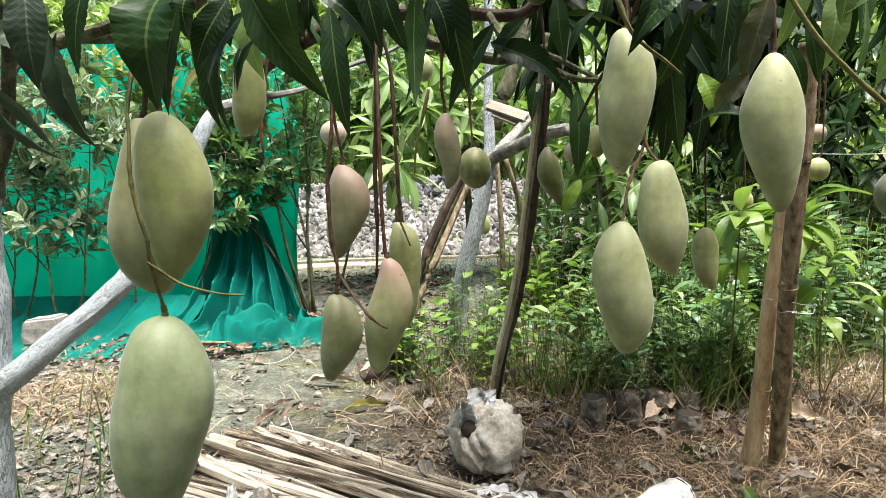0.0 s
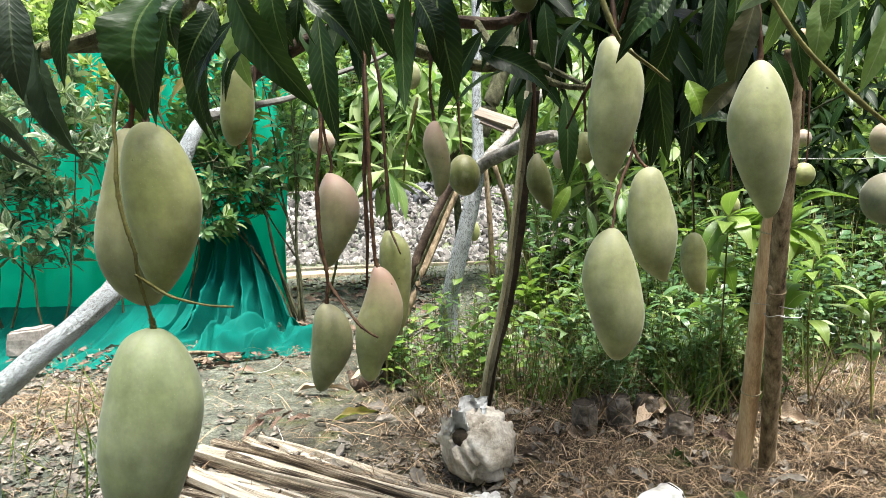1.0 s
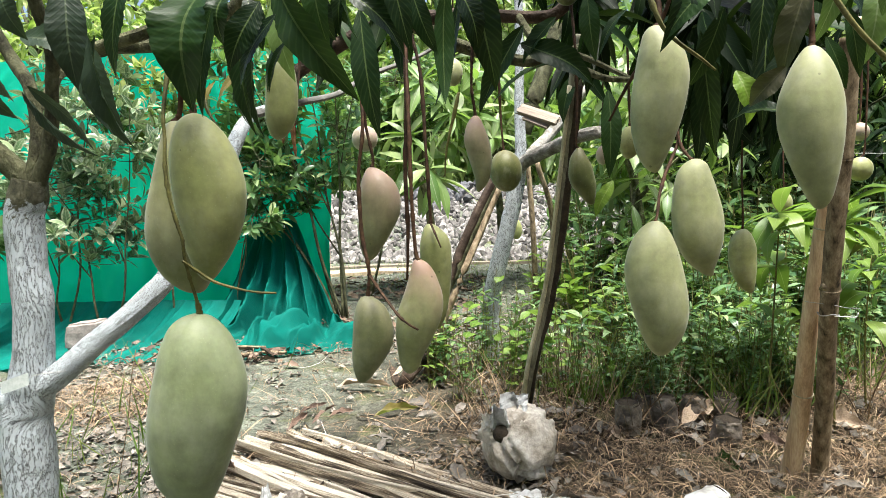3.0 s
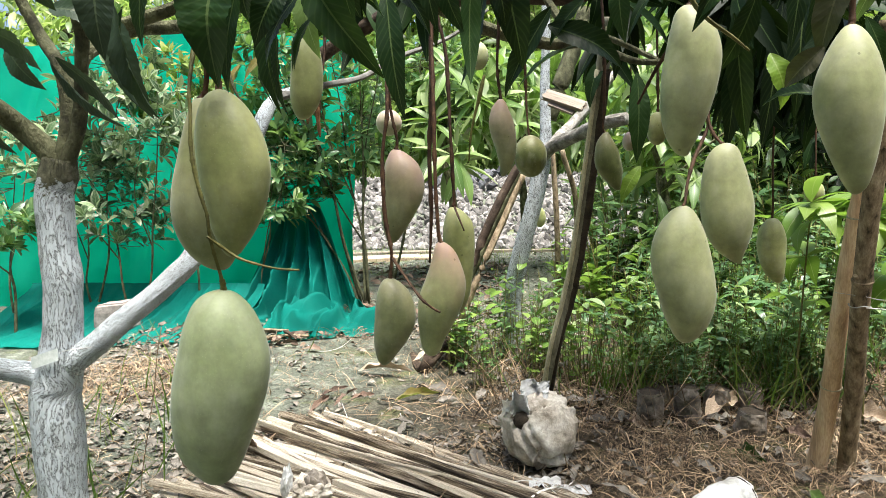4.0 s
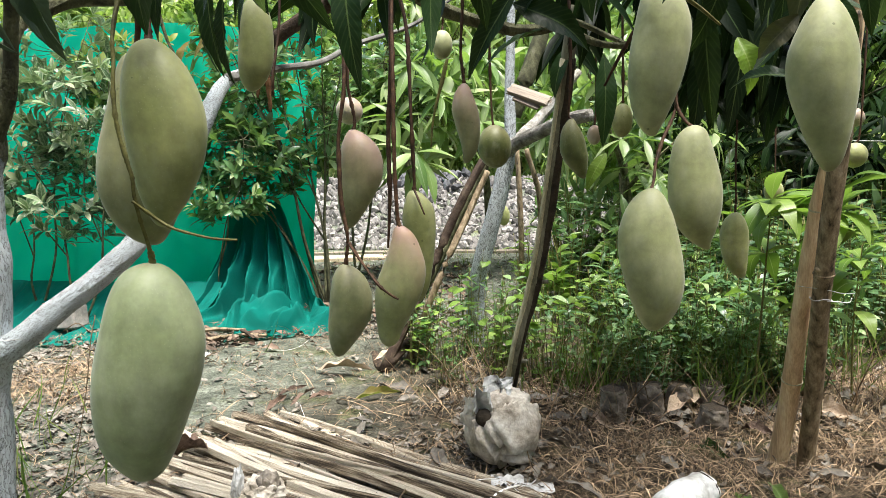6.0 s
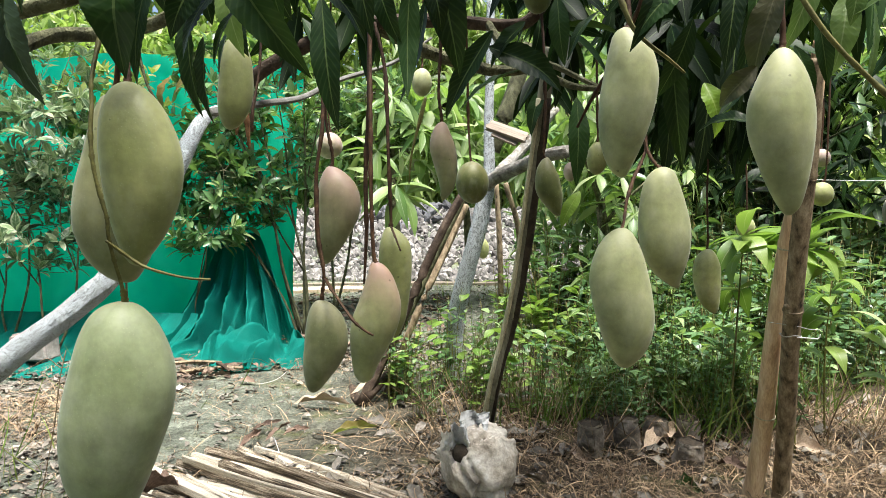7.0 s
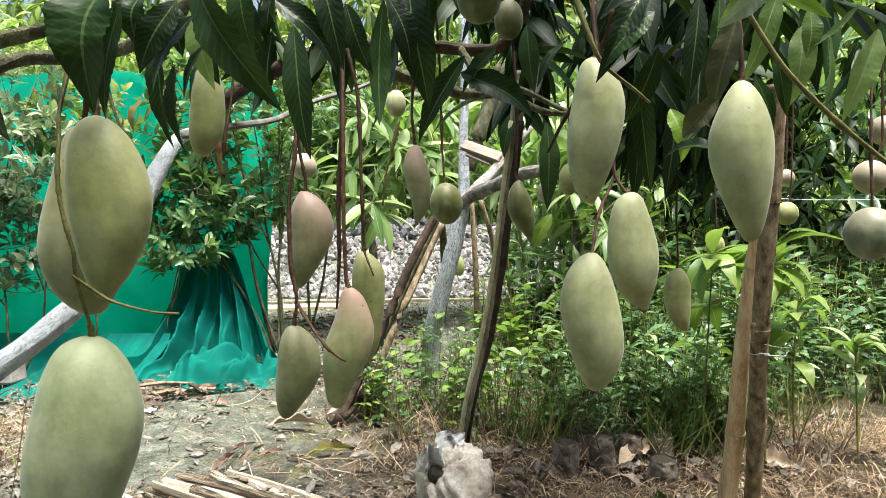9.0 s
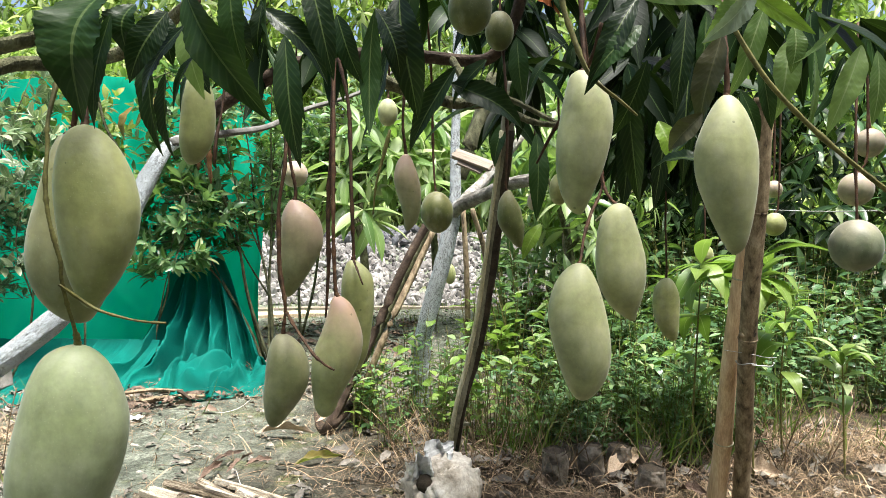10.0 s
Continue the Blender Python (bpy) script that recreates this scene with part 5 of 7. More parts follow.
for v in bm.verts:
    d = v.co.normalized()
    rr = .43 + .54 * min(h / max(d.dot(q), .12) for q, h in planes)
    n1 = noise.noise(d * 2.2 + Vector((2, 0, 4)))
    phi = math.atan2(d.dot(e2), d.dot(e1))
    th = math.acos(max(-1, min(1, d.dot(m_ax)))) / math.pi
    for k, (p0, tw, ww) in enumerate(((.4, 1.5, .10), (1.5, -1.2, .07), (2.6, .8, .12), (3.9, -1.0, .08), (5.0, 1.4, .09), (5.7, -.6, .06))):
        gap = (phi - p0 - tw * th - .35 * n1 + math.pi) % (2 * math.pi) - math.pi
        rr += .13 * (1 - .4 * th) * math.exp(-(gap / (ww * .6)) ** 2) - .18 * math.exp(-((gap - 1.8 * ww) / ww) ** 2) * (1 - .5 * th)
    rr = .99 * rr + .05 * n1 + .03 * (.4 - abs(noise.noise(d * 3.4 + Vector((1, 5, 2))))) + .008 * noise.noise(d * 13)
    mouth = (d - Vector((-.62, -.55, .55)).normalized()).length
    if mouth < .36:
        rr -= 0.34 * (1 - mouth / .36) ** .7
    p = d * rr
    v.co = Vector((p.x * .137, p.y * .125, max(p.z * .136 + .115, 0.0)))
part("bag", bm, M_SACK, sack)
bm = bmesh.new()
bmesh.ops.create_uvsphere(bm, u_segments=16, v_segments=10, radius=.030)
# Dark ball set in the mouth to stand for its shaded inside.
part("opening", bm, M_DARKHOLE, sack, "dark ball for the shaded inside of the mouth").location = (-.062, -.060, .165)
for k, (c0, w0, h0, lean, yaw, lab) in enumerate((((-.085, -.045, .175), .085, .085, .35, .3, "white torn rim sticking up"), ((-.02, .0, .215), .09, .06, -.4, -.3, "white frayed fold beside the mouth"), ((-.115, -.03, .13), .05, .09, .1, 1.0, "dirty loose flap"))):
    v, f, uv = [], [], []
    for i in range(15):
        for j in range(11):
            a, h = i / 14 - .5, j / 10
            cr = noise.voronoi(Vector((a * 3.2 + k * 7, h * 3.2, .5)))[0]
            bulge = .028 * (cr[1] - cr[0]) + .016 * math.sin(a * 9 + h * 3 + k)
            x, y = a * w0 * (1 - .35 * h * (k != 1)), bulge - lean * h * h0 - .10 * a * a
            v.append((c0[0] + x * math.cos(yaw) - y * math.sin(yaw), c0[1] + x * math.sin(yaw) + y * math.cos(yaw), c0[2] + h0 * h * (1 + .25 * noise.noise(Vector((a * 5, k, 2))))))
            uv.append((i / 14, h))
    f = [(i * 11 + j, (i + 1) * 11 + j, (i + 1) * 11 + j + 1, i * 11 + j + 1) for i in range(14) for j in range(10)]
    mesh_ob("torn_flap", v, f, M_WHITE if k < 2 else M_SACK, sack, lab, uv, smooth=k == 2)

bundle = thing("slat_bundle", "bundle of split wooden slats tied with white straps", "wood", (-0.3, 1.7, 0))
slat_meshes = []
for k in range(6):
    r = random.Random(k + 50)
    bm = bmesh.new()
    n, wide, thick = 12, 1.0, 1.0
    rows = []
    for i in range(n + 1):
        s = i / n
        wd = (0.5 + .08 * noise.noise(Vector((s * 4, k, 0)))) * (1 - .25 * s * (k % 2))
        top = .5 + .25 * noise.noise(Vector((s * 5, k, 2)))
        yo = .25 * noise.noise(Vector((s * 2.5, k, 5))) + (-.9, .6, -.4, 1.1, .2, -.7)[k] * math.sin(math.pi * s)
        lift = .55 * noise.noise(Vector((s * 2.2, k, 9)))
        rows.append([bm.verts.new((s, yo + a * wd, b + lift)) for a, b in ((-1, -.5), (-.85, top * .7), (-.2, top), (.5, top * .9), (1, .1), (.95, -.5))])
    for a, b in zip(rows, rows[1:]):
        for j in range(6):
            bm.faces.new((a[j], a[(j + 1) % 6], b[(j + 1) % 6], b[j]))
    bm.faces.new(rows[0][::-1])
    bm.faces.new(rows[-1])
    bmesh.ops.recalc_face_normals(bm, faces=bm.faces)
    me = bpy.data.meshes.new("slat")
    bm.to_mesh(me)
    bm.free()
    me.materials.append(M_SLAT)
    slat_meshes.append(me)
r = random.Random(5)
for i in range(104):
    u = (i + r.uniform(-1.2, 1.2)) / 103
    layer = r.choice((0, 0, 1, 1, 2, 3)) if .08 < u < .88 else 0
    lx = -.93 + .25 * u + r.uniform(-.16, .12)
    ly = 1.56 + .78 * u + r.uniform(-.07, .07)
    rx = .28 + .08 * u + r.uniform(-.12, .14)
    ry = 1.02 + .52 * u + r.gauss(0, .085)
    a, b = Vector((lx, ly, .014 + .021 * layer + r.uniform(-.004, .006))), Vector((rx, ry, .012 + .019 * layer + r.uniform(-.004, .006)))
    d = b - a
    ob = new("slat", slat_meshes[i % 6])
    ob.parent = bundle
    wide = r.choice((.009, .012, .016, .022, .03, .042))
    m = leaf_frame(a, d, Vector((r.uniform(-.3, .3), r.uniform(-.3, .3), 1)), d.length, wide)
    ob.matrix_basis = Matrix.Translation(-Vector(bundle.location)) @ m @ Matrix.Diagonal((1, 1, r.uniform(.012, .026) / wide, 1))
for p in (((-0.596, 1.312, 0.085), (-0.584, 1.384, 0.095), (-0.568, 1.491, 0.090), (-0.526, 1.592, 0.070)), ((0.014, 1.380, 0.060), (0.057, 1.473, 0.085), (0.126, 1.631, 0.070), (0.190, 1.759, 0.030))):
    under(tube("strap", p, [.0028] * 4, M_TAPE, sides=6, n=6), bundle)


def grow_bag(at, h, r0, label, tilt, seed, white=True, dirty=False, name="grow_bag"):
    """A plastic nursery bag of soil, creased, its rim folded."""
    ob = thing(name, label, "grow bag", at)
    v, f, uv = [], [], []
    nr, ns = 16, 32
    r = random.Random(seed)
    for i in range(nr + 1):
        s = i / nr
        for k in range(ns):
            t = 2 * math.pi * k / ns
            cr = 1 + (.19 if white else .2) * noise.noise(Vector((math.cos(t) * 1.6, math.sin(t) * 1.6, s * 3 + seed))) + (.09 if white else .14) * noise.noise(Vector((math.cos(t) * 6, math.sin(t) * 6, s * 9 + seed)))
            rad = r0 * cr * (0.93 + .10 * math.sin(math.pi * s * .85) - .12 * s ** 3)
            v.append((rad * math.cos(t), rad * math.sin(t), s * h))
            uv.append((k / ns, s))
    for i in range(nr):
        for k in range(ns):
            a, b = i * ns + k, i * ns + (k + 1) % ns
            f.append((a, b, b + ns, a + ns))
    v.append((0, 0, 0))
    uv.append((0, 0))
    f += [(len(v) - 1, (k + 1) % ns, k) for k in range(ns)]
    wall = mesh_ob("bag", v, f, (M_SACK if dirty else M_WHITE) if white else M_POLY, ob, uv=uv)
    bm = bmesh.new()
    bmesh.ops.create_circle(bm, cap_ends=True, segments=20, radius=r0 * .95)
    for q in bm.verts:
        q.co.z = h * .94
    part("soil", bm, M_DARKHOLE, ob)
    ob.rotation_euler = [radians(a) for a in tilt]
    return ob


for a, b, rad, lab, sd in (((0.551, 1.569, 0.045), (0.698, 1.704, 0.055), .054, "white plastic grow bag lying on its side in straw", 3), ((0.388, 1.397, 0.045), (0.517, 1.482, 0.050), .045, "white plastic grow bag half under dead leaves", 5)):
    wb = grow_bag(a, (Vector(b) - Vector(a)).length, rad, lab, (0, 0, 0), sd)
    wb.rotation_euler = (Vector(b) - Vector(a)).to_track_quat("Z", "Y").to_euler()
scrap_bag = thing("soil_bag", "small crumpled white soil bag on the slats", "bag", ((-0.515, 1.583, 0.070)[0], (-0.515, 1.583, 0.070)[1], .05))
for k, (dx, w0, d0, h0, mt, lab) in enumerate(((.012, .062, .05, .075, M_SACK, ""), (-.055, .016, .03, .10, M_WHITE, "clean white torn side"), (.02, .045, .036, .088, M_POLY, "dark soil-stained top"))):
    bm = bmesh.new()
    bmesh.ops.create_icosphere(bm, subdivisions=4, radius=1)
    for q in bm.verts:
        d = q.co.normalized()
        cr = noise.voronoi(d * 2.4 + Vector((k * 5, 0, 2)))[0]
        n0 = .86 + .34 * (cr[1] - cr[0]) + .16 * noise.noise(d * 2.5 + Vector((k, 0, 0)))
        q.co = Vector((dx + d.x * n0 * w0, d.y * n0 * d0, max(0, h0 * .45 + d.z * n0 * h0 * .6)))
    part("bag" if k == 0 else "flap", bm, mt, scrap_bag, lab, smooth=False)
for k, (px, lean) in enumerate((((0.591, 2.374, 0.000), 3), ((0.742, 2.412, 0.000), -4), ((0.925, 2.276, 0.000), 5), ((0.867, 2.471, 0.000), 2), ((0.70, 2.56, 0.000), -3), ((1.00, 2.50, 0.000), -5))):
    grow_bag((px[0], px[1], ground_z(px[0], px[1]) - .006), (.13, .135, .105, .12, .11, .12, .11, .12)[k], .050, "dusty black nursery bag of soil with a sapling", (lean, -lean * .6, 40 * k), 20 + k, white=False)

# ---- green shade net with its drape, and the block on it ----
net = thing("shade_net_fence", "green shade net fence, its loose hem heaped on the ground", "net", (-3.0, 4.5, 0))
netp = [(-6.5, 4.3), (-3.6, 4.4), (-2.7, 4.6), (-1.9, 4.85), (-1.42, 4.95), (-1.19, 5.02)]


def net_line(u):
    k = u * (len(netp) - 1)
    i = min(int(k), len(netp) - 2)
    w = k - i
    return netp[i][0] * (1 - w) + netp[i + 1][0] * w, netp[i][1] * (1 - w) + netp[i + 1][1] * w


v, f, uv = [], [], []
nu, nv = 260, 50
for i in range(nu + 1):
    u = i / nu
    x, y = net_line(u)
    for j in range(nv + 1):
        s = j / nv
        yy = y + .10 * noise.noise(Vector((x * 1.4, s * 1.6, 4))) + .09 * abs(noise.noise(Vector((x * 3 + s * 2.4, s * 3 - x, 7)))) + .05 * abs(noise.noise(Vector((x * 7 - s * 4, s * 4 + x, 11)))) + .03 * math.sin(x * 14 + s * 3) * (1 - s) ** 2
        z = ground_z(x, y) - .02 + s * (2.05 + .05 * math.sin(x * 2.3))
        xx = x + (.12 * s - .06 if u > .97 else 0)
        v.append((xx, yy, z))
        uv.append((x, z))
w = nv + 1
f = [(i * w + j, (i + 1) * w + j, (i + 1) * w + j + 1, i * w + j + 1) for i in range(nu) for j in range(nv)]
under(mesh_ob("net", v, f, M_NET, uv=uv), net)


def drape(top, foot, ytop, ztop, yfront, seed, amp, folds, nu=260, nv=44):
    """Loose net that falls from the fence in gathered folds, fans out and spreads over the ground."""
    v, f, uv = [], [], []
    for i in range(nu + 1):
        u = i / nu
        for j in range(nv + 1):
            s = j / nv
            yf = yfront[0] * (1 - u) + yfront[1] * u + .12 * noise.noise(Vector((u * 4, seed, 1)))
            x = (top[0] + (top[1] - top[0]) * u) * (1 - s ** .9) + (foot[0] + (foot[1] - foot[0]) * u) * s ** .9
            fall = min(1, s / .62)
            y = ytop + (yf - ytop) * s ** 1.3
            z = ztop * (1 - fall) ** 1.2
            w1 = noise.noise(Vector((u * 3, s * 1.5, seed)))
            w2 = noise.noise(Vector((u * 9, s * 3, seed + 5)))
            ph = u * folds * 2 * math.pi + 2.2 * w1 + s * 1.5
            fold = .9 - 1.7 * abs(math.sin(ph * .5)) ** .7 + .45 * (.5 - abs(math.sin(1.15 * ph + 3 * w2))) + .4 * w2
            fold += .5 * (.35 - abs(noise.noise(Vector((u * 7 + s * 4, s * 5 - u * 3, seed + 9)))))
            k = amp * (.35 + .65 * min(1, s * 2.5))
            y += -k * fold * (1 - .5 * s)
            z += k * (.55 + .6 * fold) * min(1, fall * 1.2) * (1 - max(0, s - .9) / .1 * .85)
            z = max(z, .006 + .010 * (1 + fold))
            v.append((x + .05 * w1 + .02 * w2, y, z + ground_z(x, y)))
            uv.append((u * (foot[1] - foot[0]), s * 1.4))
    w = nv + 1
    f = [(i * w + j, (i + 1) * w + j, (i + 1) * w + j + 1, i * w + j + 1) for i in range(nu) for j in range(nv)]
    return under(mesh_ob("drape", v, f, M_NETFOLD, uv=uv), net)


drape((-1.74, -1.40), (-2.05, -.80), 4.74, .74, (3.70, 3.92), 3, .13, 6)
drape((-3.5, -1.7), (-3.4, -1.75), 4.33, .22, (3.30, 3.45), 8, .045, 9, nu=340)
v, f, uv = [], [], []
nu, nv = 120, 60
for i in range(nu + 1):
    u = i / nu
    for j in range(nv + 1):
        s = j / nv
        x = -1.40 + .66 * u + .06 * noise.noise(Vector((u * 3, s * 3, 21)))
        hump = .25 * (1 - .4 * u) * (.75 + .5 * noise.noise(Vector((u * 2.6, 3, 22))))
        crease = .5 - abs(noise.noise(Vector((u * 5.2 + s * 1.6, s * 1.8 - u * 2.0, 23)))) * 2.2 + .4 * noise.noise(Vector((u * 9, s * 5, 24)))
        crease += .8 * (.5 - abs(math.sin(9 * u + 2.4 * s + 2 * noise.noise(Vector((u * 2, s * 2, 26))))) ** .8)
        y = 4.05 - .50 * s + .10 * u - .05 * math.sin(math.pi * min(1, s * 1.3)) + .03 * noise.noise(Vector((u * 5, s * 3, 25)))
        z = hump * math.sin(math.pi * min(1, s * 1.12 + .08)) ** .8 if s < .82 else hump * .02
        z = max(.006 + .012 * max(0, crease), z + .10 * crease * (1 - .4 * s))
        edge_drop = smooth_step(0, .10, u) * (1 - smooth_step(.9, 1, u))
        v.append((x, y, ground_z(x, y) + .004 + z * (.12 + .88 * edge_drop)))
        uv.append((u * .66, s * .8))
f = [(i * (nv + 1) + j, (i + 1) * (nv + 1) + j, (i + 1) * (nv + 1) + j + 1, i * (nv + 1) + j + 1) for i in range(nu) for j in range(nv)]
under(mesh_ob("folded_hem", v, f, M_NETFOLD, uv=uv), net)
for k, (p, q2) in enumerate((((-1.42, 3.62), (-1.12, 3.72)), ((-1.5, 3.55), (-1.15, 3.60)), ((-1.38, 3.72), (-1.2, 3.50)), ((-1.62, 3.60), (-1.3, 3.66)))):
    sk = thing("stick", "short broken dry stick beside the net", "stick", on_ground(p), group="broken sticks")
    a3, b3 = on_ground(p, .015 + .012 * k), on_ground(q2, .02 + .01 * k)
    under(tube("rod", [a3, tuple((Vector(a3) + Vector(b3)) / 2 + Vector((0, 0, .012))), b3], [.011, .012, .008], M_OLD if k % 2 else M_BARK2, sides=8, n=5, rough=.25, seed=k + 3), sk)

block = thing("concrete_block", "worn brownish concrete block standing on the fallen net", "block", ((-2.476, 3.750, 0.070)[0], 3.75, .04))
bm = bmesh.new()
bmesh.ops.create_cube(bm, size=1)
for q in bm.verts:
    tap = .82 if q.co.z > 0 else 1
    q.co = Vector((q.co.x * .25 * tap, q.co.y * .15, q.co.z * .17 + .085 + (.02 * q.co.x if q.co.z > 0 else 0)))
bmesh.ops.bevel(bm, geom=bm.edges[:], offset=.014, segments=3, affect="EDGES")
bmesh.ops.subdivide_edges(bm, edges=bm.edges[:], cuts=2, use_grid_fill=True)
for q in bm.verts:
    q.co += q.co.normalized() * .006 * noise.noise(q.co * 22)
part("block", bm, M_BLOCK, block, smooth=False)


# ---- shrubs ----
def shrub(name, label, base, crowns, leaf_len, leaf_w, shape, leaf_mat, bark, seed, rad=.0085):
    """Stems from one foot, each to a crown: (centre, half sizes, twigs). A twig ends in a rosette of leaves set round it."""
    ob = thing(name, label, "shrub", base)
    r = random.Random(seed)
    mats = []
    for centre, half, count in crowns:
        centre, half = Vector(centre), Vector(half)
        stems = []
        for k in range(2):
            top = centre + Vector((half.x * r.uniform(-.6, .6), half.y * r.uniform(-.6, .6), half.z * r.uniform(-.1, .7)))
            mid = Vector((top.x * r.uniform(.25, .6), top.y * .4, top.z * r.uniform(.4, .55)))
            if k:
                mid = Vector(line[r.randrange(10, 17)])
                pts = [tuple(mid), tuple(mid.lerp(top, .35) + unit(r) * .05), tuple(mid.lerp(top, .7) + unit(r) * .05), tuple(top)]
            else:
                pts = [(r.uniform(-.02, .02), r.uniform(-.02, .02), -.03), tuple(mid * .5 + unit(r) * .05), tuple(mid), tuple((mid + top) / 2 + unit(r) * .06), tuple(top)]
            g = .6 if k else 1
            tube("stem", pts, [rad * g, rad * .85 * g, rad * .7 * g, rad * .5 * g, rad * .25], bark, ob, sides=7, n=4, rough=.15, seed=r.randrange(99))
            line = smooth_line(pts, 8)
            stems += [Vector(q) for q in line[len(line) // 2:]]
        for k in range(count):
            u = unit(r) * r.uniform(.45, 1.0) ** .6
            tip = centre + Vector((u.x * half.x, u.y * half.y, u.z * half.z))
            c = min(stems, key=lambda q: (q - tip).length + .5 * max(0, q.z - tip.z))
            d = tip - c
            d = d.normalized() * max(.08, min(d.length, .45))
            c = tip - d
            bow = c + d * .5 + Vector((0, 0, -.12 * d.length))
            tube("twig", [tuple(c), tuple(bow), tuple(tip)], [rad * .30, rad * .2, rad * .1], bark, ob, sides=5, n=2)
            ax0 = ((tip - bow).normalized() + Vector((0, 0, .25)) + unit(r) * .2).normalized()
            side = ax0.orthogonal().normalized()
            n = r.randint(7, 12)
            turn = r.uniform(0, 6.28)
            for q in range(n):
                v = q / n
                at = tip + ax0 * (.012 * r.random()) - (tip - bow) * ((1 - v) * .8)
                out = side.copy()
                out.rotate(Matrix.Rotation(turn + q * 2.4 + r.uniform(-.3, .3), 3, ax0))
                ax = (ax0 * (.25 + .6 * v) + out * (1 - .35 * v) + Vector((0, 0, r.uniform(-.35, .12)))).normalized()
                nrm = ax0 * .8 + Vector((0, 0, .6)) + unit(r) * .35
                ln = leaf_len * r.uniform(.6, 1.2)
                mats.append(np.array(leaf_frame(at, ax, nrm, ln, leaf_w * ln / leaf_len * r.uniform(.8, 1.1))))
    tagged(leaf_cloud("leafage", mats, shape, leaf_mat, ob), kind="stuff")
    return ob


SMALL = leaf_shape(5, 3, fold=.25, arch=.06, power=.95, blunt=.85, seed=3, slim=2.6)
SMALLER = leaf_shape(4, 3, fold=.2, arch=.05, power=.9, seed=4, slim=2.6)


def at_ground(p, dz=0.0):
    return (p[0], p[1], ground_z(p[0], p[1]) + dz)


shrub("citrus_shrub", "dark green citrus shrub in front of the shade net", at_ground((-1.06, 4.64)), [((-.52, -.09, 1.06), (.48, .25, .36), 58), ((-.20, .06, 1.36), (.56, .3, .46), 80), ((-.62, -.04, 1.55), (.44, .25, .32), 36)], .108, .044, SMALL, M_CITRUS, M_BARK, 3, .012)
shrub("citrus_shrub", "dense citrus shrub with small green fruits", at_ground((-.98, 5.45)), [((-.15, .0, 1.55), (.55, .35, .50), 110), ((.4, .0, 1.75), (.50, .35, .50), 90)], .10, .042, SMALL, M_CITRUS, M_BARK, 5, .013)
shrub("variegated_shrub", "grey-green variegated shrub against the shade net", at_ground((-2.50, 4.0)), [((-.15, .0, .90), (.55, .22, .42), 56), ((.12, -.05, 1.40), (.5, .22, .36), 44)], .108, .044, SMALL, M_VARIEG, M_BARK, 7)
shrub("variegated_shrub", "tall variegated shrub beside the shade net", at_ground((-2.9, 4.15)), [((.0, .0, 1.12), (.48, .22, .50), 50), ((.2, .05, 1.75), (.5, .22, .34), 34)], .10, .043, SMALL, M_VARIEG, M_BARK, 9)
shrub("variegated_shrub", "low leafy shrub near the whitewashed trunk", at_ground((-3.15, 3.7)), [((.0, .0, .78), (.28, .2, .24), 26)], .10, .046, SMALL, M_CITRUS, M_BARK, 11, .010)
shrub("yellow_green_shrub", "sunlit yellow-green shrub above the net", at_ground((-2.3, 5.4)), [((-.9, .0, 2.05), (.7, .3, .45), 110), ((.3, .0, 2.05), (.75, .3, .45), 120)], .11, .048, SMALL, M_FAR, M_BARK, 13)
shrub("citrus_shrub", "pale yellow-green citrus shrub in front of the shade net", at_ground((-2.2, 4.3)), [((-.1, .0, 1.62), (.50, .2, .32), 56)], .10, .042, SMALL, M_FRESHLEAF, M_BARK, 17)
shrub("citrus_shrub", "leafy citrus shrub over the whitewashed limb", at_ground((-1.75, 4.4)), [((.05, .0, 1.02), (.42, .2, .46), 42)], .105, .044, SMALL, M_CITRUS, M_BARK, 19)
shrub("citrus_shrub", "tall loose citrus shrub rising over the shade net", at_ground((-1.02, 4.62)), [((-.70, -.2, 1.86), (.30, .16, .26), 18), ((-.26, -.2, 1.88), (.30, .16, .26), 20), ((.10, -.2, 1.88), (.30, .16, .26), 16)], .10, .042, SMALL, M_CITRUS, M_BARK, 29, .011)
shrub("variegated_shrub", "slender leafy shrub before the bright net", at_ground((-3.4, 4.0)), [((.0, .0, 1.1), (.45, .2, .5), 36)], .105, .044, SMALL, M_VARIEG, M_BARK, 23)
for p, rad in (((-1.138, 4.900, 1.508), .024), ((-1.060, 5.000, 1.363), .022), ((-2.467, 4.000, 1.298), .016), ((-2.097, 4.100, 1.552), .02), ((-2.605, 4.100, 1.353), .018), ((-2.428, 4.200, 1.655), .02), ((-2.292, 4.000, 0.913), .014), ((-1.183, 5.000, 1.538), .022), ((-1.145, 4.900, 1.513), .022)):
    fr = thing("citrus_fruit", "small unripe green citrus fruit on a shrub", "citrus", p, group="citrus fruits")
    bm = bmesh.new()
    bmesh.ops.create_icosphere(bm, subdivisions=3, radius=rad)
    for q in bm.verts:
        q.co.z *= .95
    part("fruit", bm, SKIN_CITRUS, fr)
    tube("stalk", [(0, 0, rad * .9), (.005, 0, rad * 1.6), (.012, .01, rad * 2.6)], [.002, .0018, .0018], M_TWIGG, fr, sides=5, n=2)

# ---- second whitewashed tree with props and board ----
tree2 = thing("mango_tree", "whitewashed young mango tree with a forked trunk among weeds", "tree", at_ground((0.12, 3.5)))
